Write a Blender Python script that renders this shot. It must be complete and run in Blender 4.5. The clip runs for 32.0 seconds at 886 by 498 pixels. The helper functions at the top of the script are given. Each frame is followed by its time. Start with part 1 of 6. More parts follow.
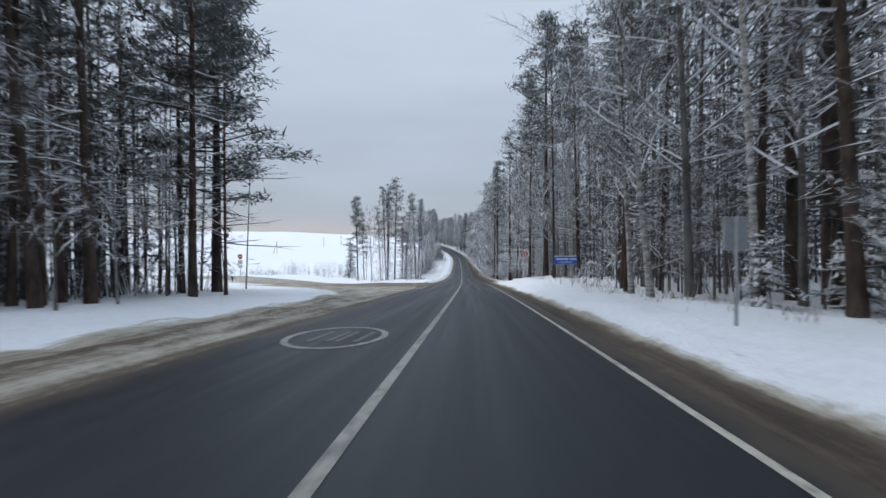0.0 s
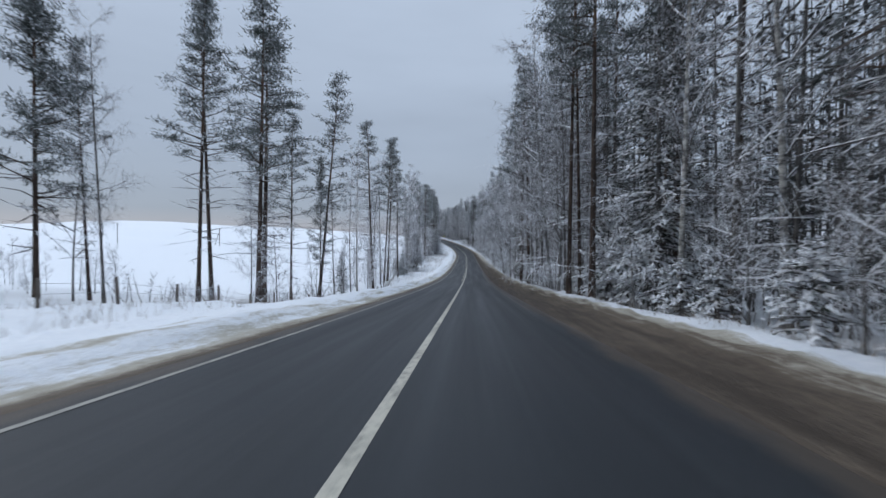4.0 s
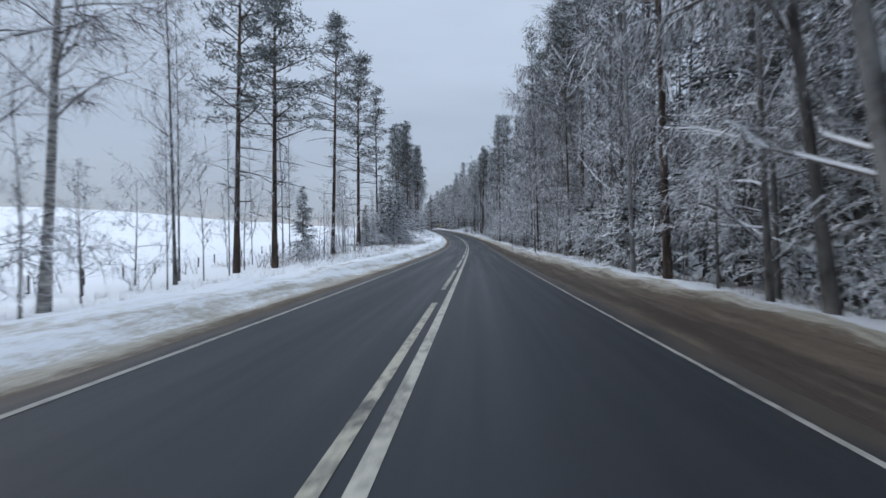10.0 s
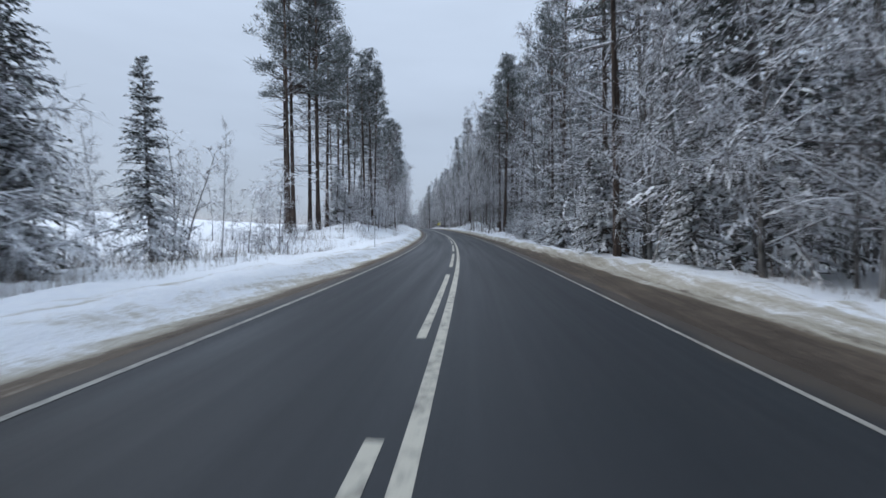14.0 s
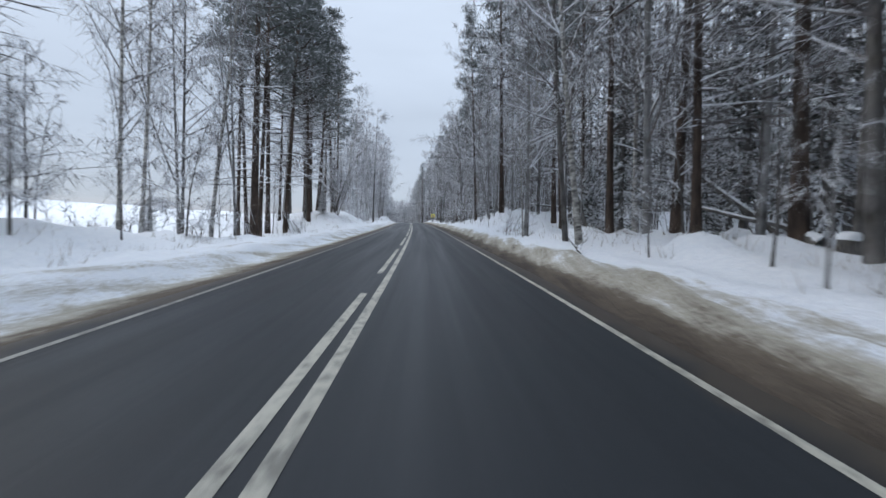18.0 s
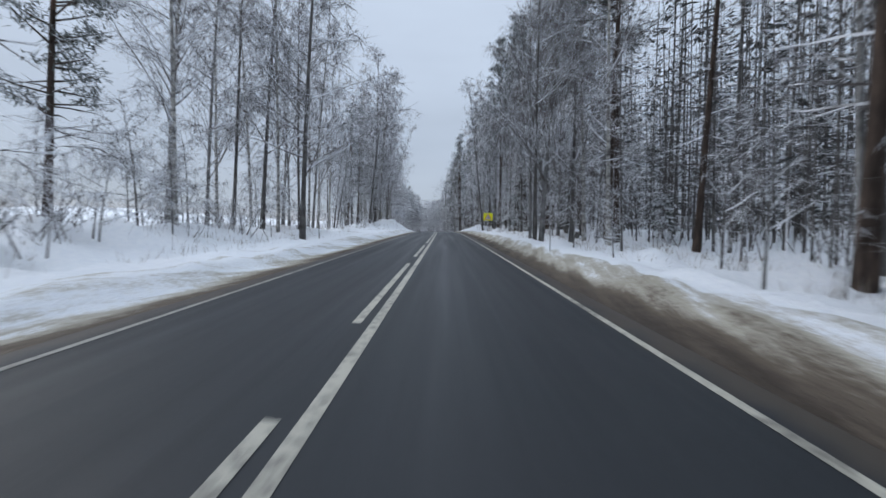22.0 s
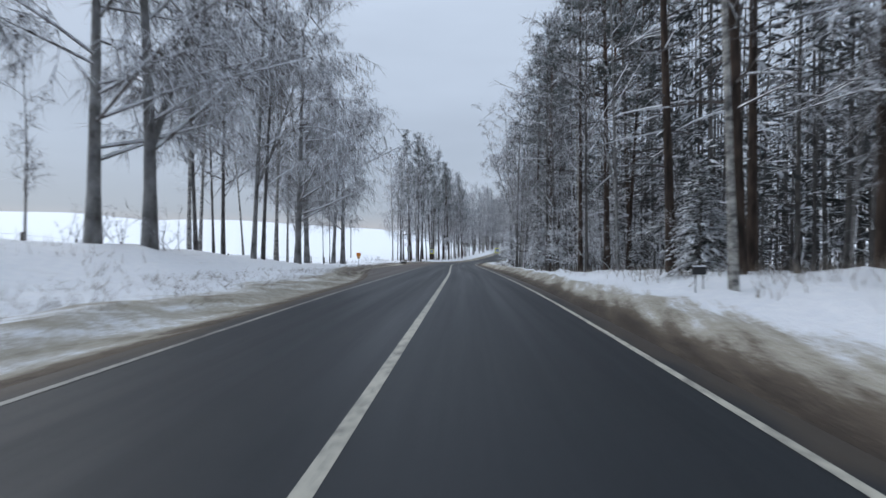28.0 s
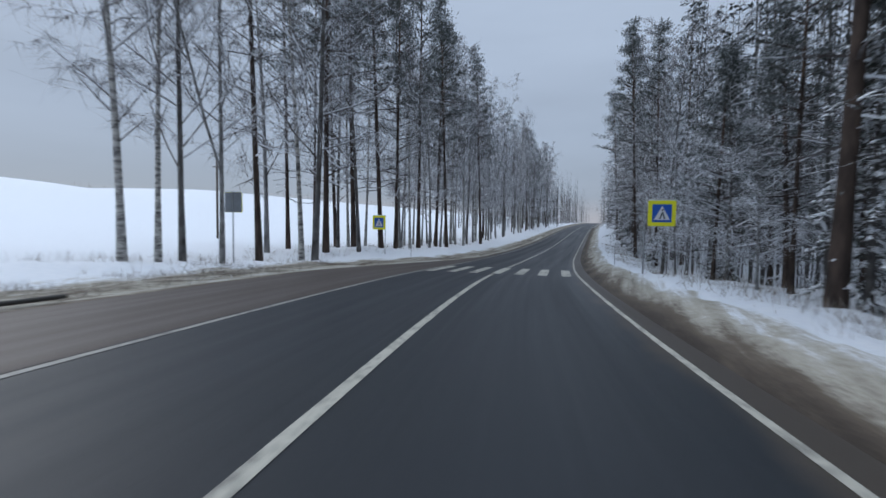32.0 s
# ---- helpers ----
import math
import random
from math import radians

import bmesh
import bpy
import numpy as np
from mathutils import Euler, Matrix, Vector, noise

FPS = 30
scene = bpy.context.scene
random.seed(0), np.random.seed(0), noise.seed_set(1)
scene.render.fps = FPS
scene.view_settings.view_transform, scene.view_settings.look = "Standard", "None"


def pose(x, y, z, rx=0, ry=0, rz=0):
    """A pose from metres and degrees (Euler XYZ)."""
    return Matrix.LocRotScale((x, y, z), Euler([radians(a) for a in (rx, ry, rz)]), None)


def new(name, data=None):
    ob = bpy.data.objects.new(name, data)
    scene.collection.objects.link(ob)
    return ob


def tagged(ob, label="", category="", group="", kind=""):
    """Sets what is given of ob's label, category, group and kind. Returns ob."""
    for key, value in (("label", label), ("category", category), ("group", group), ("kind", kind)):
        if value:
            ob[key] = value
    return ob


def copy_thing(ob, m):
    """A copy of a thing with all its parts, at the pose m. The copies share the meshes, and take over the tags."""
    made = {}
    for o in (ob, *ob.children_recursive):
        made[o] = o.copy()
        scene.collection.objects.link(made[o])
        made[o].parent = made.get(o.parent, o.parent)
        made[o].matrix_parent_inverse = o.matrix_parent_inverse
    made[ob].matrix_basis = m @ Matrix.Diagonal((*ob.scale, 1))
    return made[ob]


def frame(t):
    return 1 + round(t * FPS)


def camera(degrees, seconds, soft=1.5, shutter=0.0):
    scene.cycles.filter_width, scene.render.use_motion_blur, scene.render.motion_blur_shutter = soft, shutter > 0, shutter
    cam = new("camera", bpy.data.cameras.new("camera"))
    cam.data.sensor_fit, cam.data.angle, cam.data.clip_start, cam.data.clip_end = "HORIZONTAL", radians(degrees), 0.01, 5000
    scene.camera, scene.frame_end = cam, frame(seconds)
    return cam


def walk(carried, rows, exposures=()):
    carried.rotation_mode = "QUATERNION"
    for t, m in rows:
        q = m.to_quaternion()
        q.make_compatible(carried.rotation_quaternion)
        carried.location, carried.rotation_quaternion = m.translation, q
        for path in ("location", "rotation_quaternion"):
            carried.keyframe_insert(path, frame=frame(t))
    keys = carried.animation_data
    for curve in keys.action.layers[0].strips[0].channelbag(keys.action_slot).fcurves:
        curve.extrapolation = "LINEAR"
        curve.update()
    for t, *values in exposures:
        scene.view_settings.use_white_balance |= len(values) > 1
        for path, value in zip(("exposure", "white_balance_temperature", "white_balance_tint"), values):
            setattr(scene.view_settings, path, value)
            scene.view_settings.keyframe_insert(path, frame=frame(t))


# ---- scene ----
from mathutils import noise as mnoise

# ---------------------------------------------------------------- the road's line: every 20 m along y, from y = -40
ROAD_X = [0.31, 0.03, -0.25, -0.63, -1.17, -1.85, -2.68, -3.59, -4.5, -5.36, -6.21, -7.12, -8.11, -9.14, -10.2, -11.33, -12.7, -14.53, -16.99, -20.05, -23.58, -27.44, -31.51, -35.74, -40.08, -44.49, -48.97, -53.57, -58.43, -63.71, -69.58, -75.9, -82.62, -89.07, -93.69, -96.37, -98.1, -99.47, -100.68, -101.78, -102.77, -103.67, -104.5, -105.27, -106.0, -106.71, -107.4, -108.08]
ROAD_Z = [1.22, 0.02, -1.17, -2.43, -3.77, -5.17, -6.59, -7.96, -9.21, -10.23, -10.93, -11.31, -11.42, -11.35, -11.18, -10.88, -10.38, -9.66, -8.78, -7.82, -6.85, -5.91, -4.94, -3.95, -2.97, -2.04, -1.15, -0.35, 0.3, 0.7, 0.7, 0.28, -0.28, -0.86, -1.39, -2.0, -2.12, -1.73, -1.04, -0.26, 0.5, 1.21, 1.84, 2.41, 2.94, 3.44, 3.93, 4.41]
ROWS = [
    (0.0, 0.891, 0.000, 0.309, -0.69, -0.28, 4.98),
    (0.5, 0.633, 9.900, -0.305, -0.66, -0.24, 5.17),
    (1.0, 0.356, 19.800, -0.938, -0.66, -0.24, 5.34),
    (1.5, 0.068, 29.700, -1.592, -0.77, -0.36, 5.42),
    (2.0, -0.239, 39.600, -2.263, -0.89, -0.47, 5.49),
    (2.5, -0.564, 49.500, -2.951, -0.90, -0.46, 5.62),
    (3.0, -0.907, 59.400, -3.649, -0.82, -0.35, 5.78),
    (3.5, -1.284, 69.299, -4.353, -0.71, -0.18, 5.96),
    (4.0, -1.695, 79.199, -5.055, -0.66, 0.01, 6.11),
    (4.5, -2.139, 89.099, -5.744, -0.72, 0.19, 6.22),
    (5.0, -2.610, 98.999, -6.415, -0.89, 0.34, 6.29),
    (5.5, -3.107, 108.899, -7.058, -0.86, 0.44, 6.47),
    (6.0, -3.611, 118.798, -7.662, -0.77, 0.49, 6.67),
    (6.5, -4.094, 128.698, -8.208, -0.74, 0.44, 6.80),
    (7.0, -4.572, 138.598, -8.690, -0.75, 0.30, 6.88),
    (7.5, -5.044, 148.498, -9.087, -0.77, 0.10, 6.93),
    (8.0, -5.509, 158.398, -9.407, -0.80, -0.11, 6.96),
    (8.5, -5.974, 168.298, -9.645, -0.81, -0.27, 6.98),
    (9.0, -6.431, 178.198, -9.808, -0.80, -0.35, 7.00),
    (9.5, -6.872, 188.098, -9.904, -0.76, -0.33, 7.01),
    (10.0, -7.303, 197.998, -9.938, -0.71, -0.25, 6.99),
    (10.5, -7.744, 207.898, -9.931, -0.65, -0.16, 6.99),
    (11.0, -8.225, 217.797, -9.884, -0.60, -0.09, 7.05),
    (11.5, -8.747, 227.697, -9.819, -0.55, -0.03, 7.17),
    (12.0, -9.300, 237.596, -9.728, -0.50, 0.04, 7.35),
    (12.5, -9.885, 247.495, -9.607, -0.45, 0.08, 7.55),
    (13.0, -10.517, 257.394, -9.451, -0.43, 0.07, 7.73),
    (13.5, -11.248, 267.293, -9.243, -0.42, -0.03, 7.93),
    (14.0, -12.067, 277.189, -8.984, -0.42, -0.18, 8.12),
    (14.5, -12.972, 287.081, -8.669, -0.47, -0.26, 8.20),
    (15.0, -13.962, 296.968, -8.301, -0.60, -0.25, 8.03),
    (15.5, -15.094, 306.846, -7.895, -0.79, -0.18, 7.68),
    (16.0, -16.325, 316.713, -7.452, -1.00, -0.04, 7.32),
    (16.5, -17.614, 326.566, -6.992, -1.18, 0.16, 7.11),
    (17.0, -18.951, 336.405, -6.515, -1.32, 0.45, 7.08),
    (17.5, -20.395, 346.229, -6.039, -1.35, 0.69, 7.44),
    (18.0, -21.949, 356.039, -5.561, -1.27, 0.89, 8.13),
    (18.5, -23.605, 365.836, -5.095, -1.16, 1.03, 8.96),
    (19.0, -25.391, 375.622, -4.638, -1.07, 1.12, 9.69),
    (19.5, -27.292, 385.398, -4.172, -1.04, 1.13, 10.32),
    (20.0, -29.293, 395.167, -3.697, -1.01, 1.07, 10.94),
    (20.5, -31.360, 404.929, -3.218, -0.99, 0.98, 11.52),
    (21.0, -33.469, 414.683, -2.734, -0.96, 0.92, 12.01),
    (21.5, -35.611, 424.431, -2.252, -0.90, 0.88, 12.35),
    (22.0, -37.795, 434.171, -1.773, -0.84, 0.84, 12.59),
    (22.5, -39.999, 443.904, -1.306, -0.78, 0.82, 12.83),
    (23.0, -42.209, 453.630, -0.852, -0.73, 0.79, 13.16),
    (23.5, -44.431, 463.348, -0.409, -0.74, 0.74, 13.58),
    (24.0, -46.666, 473.057, 0.028, -0.79, 0.66, 14.06),
    (24.5, -48.913, 482.756, 0.445, -0.81, 0.65, 14.62),
    (25.0, -51.152, 492.446, 0.842, -0.74, 0.76, 15.28),
    (25.5, -53.413, 502.124, 1.206, -0.58, 1.03, 16.07),
    (26.0, -55.686, 511.790, 1.538, -0.36, 0.93, 16.92),
    (26.5, -58.006, 521.440, 1.817, -0.11, 0.52, 17.81),
    (27.0, -60.403, 531.072, 2.042, 0.03, 0.09, 18.66),
    (27.5, -62.933, 540.684, 2.186, -0.05, -0.09, 19.35),
    (28.0, -65.627, 550.270, 2.230, -0.39, 0.03, 19.87),
    (28.5, -68.343, 559.825, 2.181, -0.41, 0.14, 20.57),
    (29.0, -71.128, 569.361, 2.018, -0.36, 0.23, 21.19),
    (29.5, -74.038, 578.881, 1.787, -0.50, 0.24, 21.46),
    (30.0, -77.097, 588.376, 1.536, -0.75, 0.28, 21.59),
    (30.5, -80.266, 597.852, 1.261, -1.09, 0.54, 21.68),
    (31.0, -83.435, 607.337, 0.986, -1.54, 0.80, 21.82),
    (31.5, -86.518, 616.874, 0.707, -2.11, 0.86, 22.17),
    (32.0, -89.136, 626.502, 0.446, -2.74, 0.85, 22.59),
]
LANE_R = 3.40       # centre line to the right edge line
LANE_L = 3.37       # centre line to the left edge line


def glide(values, y):
    u = min(max((y + 40) / 20, 0), len(values) - 1.0001)
    i = int(u)
    f = u - i
    a, b, c, d = (values[min(max(j, 0), len(values) - 1)] for j in (i - 1, i, i + 1, i + 2))
    v = 0.5 * (2 * b + (c - a) * f + (2 * a - 5 * b + 4 * c - d) * f * f + (3 * b - a - 3 * c + d) * f ** 3)
    if y < -40:
        v += (y + 40) * (values[1] - values[0]) / 20
    if y > 900:
        v += (y - 900) * (values[-1] - values[-2]) / 20 * 0.4
    return v


def road_x(y):
    return glide(ROAD_X, y)


def road_z(y):
    return glide(ROAD_Z, y)


def road_slope(y):
    return (road_x(y + 1) - road_x(y - 1)) / 2


def ramp(knots, y):
    if y <= knots[0][0]:
        return knots[0][1]
    for (a, va), (b, vb) in zip(knots, knots[1:]):
        if y <= b:
            f = (y - a) / (b - a)
            f = f * f * (3 - 2 * f)
            return va + (vb - va) * f
    return knots[-1][1]


def smooth(a, b, v):
    f = min(max((v - a) / (b - a), 0), 1)
    return f * f * (3 - 2 * f)


LEVEL_LEFT = [(-40, 0.2), (24, 0.0), (36, 0.0), (68, -0.2), (95, 0.0), (109, -0.9), (124, -2.1), (165, -2.25), (192, -1.6), (205, -1.5), (215, -1.1), (235, -0.8), (250, -0.2), (266, 0.35),
              (276, 0.25), (288, 0.0), (306, -0.2), (316, 0.6), (326, 1.3), (335, 1.6), (355, 1.7), (364, 1.5), (372, 0.9), (377, 0.0), (386, -0.8), (396, -0.85), (400, -0.1), (405, 1.0), (411, 1.7), (416, 1.9),
              (428, 1.2), (445, 1.1), (460, 0.9), (475, 0.5), (488, 0.35), (498, 0.6), (506, 1.4), (518, 2.1), (528, 1.9), (545, 1.7), (562, 1.5), (573, 1.05), (584, 0.4), (592, 0.1), (612, 0.1), (633, 0.3),
              (645, 0.0), (657, 0.5), (680, 0.3), (900, 0.3)]
LEVEL_RIGHT = [(-40, 0.4), (30, 0.2), (44, 0.8), (58, 0.8), (70, 0.0), (90, -0.7), (135, -1.3), (190, -1.5), (222, -0.6), (242, 0.0), (262, -0.4), (280, -0.2), (300, -0.6), (318, -1.4), (332, -0.7), (348, 0.25), (364, 0.3),
               (376, 0.6), (383, 0.5), (390, -0.2), (396, -0.1), (402, 1.0), (407, 2.2), (416, 1.9), (424, 1.3), (432, 0.7), (448, -0.3), (468, -0.1), (480, 0.3), (500, 0.3), (515, 0.5), (525, 1.2), (535, 1.0), (548, 0.8),
               (562, 0.85), (574, 0.5), (588, -0.3), (604, -1.0), (625, -0.9), (648, -0.2), (662, -1.6), (680, -0.9), (900, 0.2)]
BANK_LEFT = [(-40, 0.3), (16, 0.2), (36, 0.1), (68, 0.0), (80, 0.28), (180, 0.35), (260, 0.5), (330, 0.45), (480, 0.4), (560, 0.35), (590, 0.1), (900, 0.2)]
BANK_RIGHT = [(-40, 0.35), (36, 0.35), (50, 0.5), (62, 0.3), (90, 0.06), (260, 0.08), (300, 0.15), (400, 0.3), (480, 0.25), (590, 0.2), (900, 0.2)]
RIDGE = [(-400, 2), (100, 2), (300, 4), (375, 10), (490, 18), (540, 14), (650, 17), (720, 23), (760, 20), (860, 26), (1500, 30)]
BAY = [(566, 0.0), (588, 3.3), (640, 3.3), (668, 0.0)]


def bay(y):
    return ramp(BAY, y)


def side_road(y, a):
    """1 on the sandy side road that meets the main road on its left, 0 on the snow."""
    lo = 60 - 33 * math.exp(-(a - 7) / 15)
    hi = 68.5 + 4 * math.exp(-max(a - 4, 0) / 6.0)
    return smooth(lo - 1.2, lo + 1.2, y) * (1 - smooth(hi - 0.8, hi + 0.8, y))


def ground_z(y, d):
    """Height of the ground at the distance d to the right of the centre line."""
    z = road_z(y)
    left = d < 0
    a = abs(d)
    if left:
        a = max(a - bay(y), 0)
    if a < 3.85:
        return z - 0.02 if a > 3.6 else z - 0.12
    side = side_road(y, a) if left else 0.0
    level = ramp(LEVEL_LEFT if left else LEVEL_RIGHT, y)
    bank = ramp(BANK_LEFT if left else BANK_RIGHT, y)
    wide = 0.0 if left else 1.5 * smooth(70, 95, y) * (1 - smooth(290, 330, y))
    if left and a > 14:
        far = smooth(14, 300, a)
        foot = z + level - 0.6 * smooth(16, 45, a) * (1 - smooth(480, 560, y) * 0.6)
        foot += (1.55 * smooth(18, 36, a) + 0.9 * smooth(45, 80, a)) * smooth(34, 64, y) * (1 - smooth(112, 160, y))
        h = foot * (1 - far) + ramp(RIDGE, y) * far
        if a > 320:
            h -= (a - 320) * 0.03
        return h
    reach = 12.0 if level < 0 else 9.0
    if left:
        reach += 4.0 * smooth(535, 556, y) + 4.0 * smooth(312, 326, y) * (1 - smooth(372, 384, y)) + 2.5 * smooth(396, 400, y) * (1 - smooth(414, 424, y)) + 5.0 * smooth(418, 428, y) * (1 - smooth(464, 480, y))
    else:
        reach += 2.2 * smooth(390, 404, y) * (1 - smooth(420, 434, y))
    back = 3.2 * (smooth(312, 326, y) * (1 - smooth(372, 384, y)) + smooth(418, 428, y) * (1 - smooth(464, 480, y))) if left else 0.0
    h = level * smooth(5.6 + wide + back, reach + wide, a)
    h += bank * smooth(4.5 + wide, 5.6 + wide, a) * (1 - 0.7 * smooth(6.6 + wide, 8.6 + wide, a))
    rough = mnoise.noise((y * 0.35, d * 0.6, 3.0)) * 0.15 + mnoise.noise((y * 0.9, d * 1.5, 7.0)) * 0.12 + mnoise.noise((y * 0.65, d * 3.4, 5.0)) * 0.06
    rough += mnoise.noise((y * 0.12, d * 0.2, 1.0)) * 0.25 * smooth(7, 10, a)
    if not left:
        rough += mnoise.noise((y * 0.6, d * 2.6, 11.0)) * 0.10 * smooth(4.8 + wide, 5.4 + wide, a) * (1 - smooth(7 + wide, 8 + wide, a))
    if not left:
        rough += mnoise.noise((y * 1.5, d * 3.4, 17.0)) * 0.07
    rough += mnoise.noise((y * 0.75, d * 0.9, 21.0)) * 0.13 * smooth(5.8, 7.5, a)
    # drifts and buried stumps
    rough += max(mnoise.noise((y * 0.5, d * 0.62, 33.0)) - 0.05, 0) * 0.8 * smooth(6.8, 8.6, a) * (smooth(300, 330, y) * (1 - smooth(545, 570, y)) + 0.35)
    h += rough * smooth(4.3 + wide * 0.4, 5.2 + wide * 0.6, a)
    h *= 1 - side
    if not left and a > 60:
        h += (a - 60) * 0.03
    return z - 0.03 + h


def spot(y, d):
    """A place on the ground, d to the right of the centre line, at y along the road."""
    k = road_slope(y)
    return Vector((road_x(y) + d * math.sqrt(1 + k * k), y, ground_z(y, d)))


def heading(y):
    return math.degrees(math.atan(-road_slope(y)))


# ---------------------------------------------------------------- camera
cam = camera(90.0, 32.0, soft=1.5, shutter=0.2)
walk(cam, [(t, pose(x, y, z, 90 + pitch, 0, yaw) @ pose(0, 0, 0, 0, 0, roll)) for t, x, y, z, pitch, roll, yaw in ROWS],
     exposures=[(0.0, 0.04, 6600, 10), (1.0, -0.24, 6400, 10), (2.0, -0.36, 6300, 10), (5.0, -0.12, 6300, 10), (10.0, -0.02, 6340, 10), (14.0, 0.1, 6360, 10), (17.0, 0.28, 6550, 10), (18.5, 0.32, 6550, 10), (20.0, 0.2, 6550, 10), (22.0, 0.1, 6500, 10), (24.0, 0.12, 6550, 10), (25.5, 0.14, 6550, 10), (28.0, 0.04, 6460, 10), (30.0, -0.08, 6330, 10), (31.0, -0.2, 6200, 10), (32.0, -0.24, 6200, 10)])

# ---------------------------------------------------------------- sky and sun
SUN_EL, SUN_AZ = 38.0, -80.0
world = bpy.data.worlds.new("winter_sky")
scene.world = world
world.use_nodes = True
wt = world.node_tree
wt.nodes.clear()
w_out = wt.nodes.new("ShaderNodeOutputWorld")
w_bg = wt.nodes.new("ShaderNodeBackground")
w_sky = wt.nodes.new("ShaderNodeTexSky")
w_sky.sky_type = "NISHITA"
w_sky.sun_disc = False
w_sky.sun_elevation = radians(SUN_EL)
w_sky.sun_rotation = radians(SUN_AZ)
w_co = wt.nodes.new("ShaderNodeTexCoord")
w_sep = wt.nodes.new("ShaderNodeSeparateXYZ")
w_ramp = wt.nodes.new("ShaderNodeValToRGB")
w_cloud = wt.nodes.new("ShaderNodeTexNoise")
w_map = wt.nodes.new("ShaderNodeMapping")
w_mix = wt.nodes.new("ShaderNodeMix")
w_tint = wt.nodes.new("ShaderNodeMix")
w_mix.data_type = w_tint.data_type = "RGBA"
w_tint.blend_type = "MULTIPLY"
w_map.inputs["Scale"].default_value = (1.2, 1.2, 5.0)
w_cloud.inputs["Scale"].default_value = 1.6
w_cloud.inputs["Detail"].default_value = 4.0
stops = [(0.0, (0.56, 0.55, 0.60)), (0.025, (0.54, 0.545, 0.60)), (0.07, (0.42, 0.48, 0.57)), (0.2, (0.48, 0.56, 0.68)), (0.5, (0.60, 0.70, 0.85)), (0.64, (0.90, 1.03, 1.21)), (1.0, (1.20, 1.41, 1.70))]
el = w_ramp.color_ramp.elements
el[0].position, el[0].color = stops[0][0], (*stops[0][1], 1)
el[1].position, el[1].color = stops[-1][0], (*stops[-1][1], 1)
for pos_, col_ in stops[1:-1]:
    e_ = el.new(pos_)
    e_.color = (*col_, 1)
wt.links.new(w_co.outputs["Generated"], w_sep.inputs[0])
wt.links.new(w_sep.outputs["Z"], w_ramp.inputs["Fac"])
wt.links.new(w_co.outputs["Generated"], w_map.inputs["Vector"])
wt.links.new(w_map.outputs["Vector"], w_cloud.inputs["Vector"])
w_rng = wt.nodes.new("ShaderNodeMapRange")
w_rng.inputs["To Min"].default_value, w_rng.inputs["To Max"].default_value = 0.82, 1.16
wt.links.new(w_cloud.outputs["Fac"], w_rng.inputs["Value"])
wt.links.new(w_ramp.outputs["Color"], w_tint.inputs["A"])
wt.links.new(w_rng.outputs["Result"], w_tint.inputs["B"])
w_tint.inputs["Factor"].default_value = 1.0
# thick cloud over a clear sky
w_dim = wt.nodes.new("ShaderNodeMix")
w_dim.data_type = "RGBA"
w_dim.blend_type = "MULTIPLY"
w_dim.inputs["Factor"].default_value = 1.0
w_dim.inputs["B"].default_value = (0.1, 0.1, 0.1, 1)
wt.links.new(w_sky.outputs["Color"], w_dim.inputs["A"])
w_mix.inputs["Factor"].default_value = 0.93
wt.links.new(w_dim.outputs["Result"], w_mix.inputs["A"])
wt.links.new(w_tint.outputs["Result"], w_mix.inputs["B"])
wt.links.new(w_mix.outputs["Result"], w_bg.inputs["Color"])
w_bg.inputs["Strength"].default_value = 0.97
wt.links.new(w_bg.outputs[0], w_out.inputs["Surface"])

sun = new("sun", bpy.data.lights.new("sun", "SUN"))
sun.data.energy, sun.data.angle, sun.data.color = 1.0, radians(40), (1.0, 0.97, 0.93)
sun.matrix_world = pose(0, 0, 60, 90 - SUN_EL, 0, 180 - SUN_AZ)


# ---------------------------------------------------------------- materials
def material(name, rough=0.8):
    m = bpy.data.materials.new(name)
    m.use_nodes = True
    m.node_tree.nodes["Principled BSDF"].inputs["Roughness"].default_value = rough
    return m, m.node_tree, m.node_tree.nodes["Principled BSDF"]


def noise_node(t, scale, detail=3.0, vec=None, rough=0.55):
    n = t.nodes.new("ShaderNodeTexNoise")
    n.inputs["Scale"].default_value, n.inputs["Detail"].default_value, n.inputs["Roughness"].default_value = scale, detail, rough
    if vec is not None:
        t.links.new(vec, n.inputs["Vector"])
    return n.outputs["Fac"]


def remap(t, val, a, b, lo=0.0, hi=1.0):
    n = t.nodes.new("ShaderNodeMapRange")
    n.inputs["From Min"].default_value, n.inputs["From Max"].default_value = a, b
    n.inputs["To Min"].default_value, n.inputs["To Max"].default_value = lo, hi
    t.links.new(val, n.inputs["Value"])
    return n.outputs["Result"]


def calc(t, op, a, b):
    n = t.nodes.new("ShaderNodeMath")
    n.operation = op
    for i, v in enumerate((a, b)):
        if isinstance(v, (int, float)):
            n.inputs[i].default_value = v
        else:
            t.links.new(v, n.inputs[i])
    return n.outputs[0]


def blend(t, fac, a, b, mode="MIX"):
    n = t.nodes.new("ShaderNodeMix")
    n.data_type, n.blend_type = "RGBA", mode
    for key, v in (("Factor", fac), ("A", a), ("B", b)):
        if isinstance(v, (int, float)):
            n.inputs[key].default_value = v
        elif isinstance(v, tuple):
            n.inputs[key].default_value = (*v, 1)
        else:
            t.links.new(v, n.inputs[key])
    return n.outputs["Result"]


def place(t):
    n = t.nodes.new("ShaderNodeTexCoord")
    return n.outputs["Object"]


def world_place(t):
    n = t.nodes.new("ShaderNodeNewGeometry")
    return n.outputs["Position"]


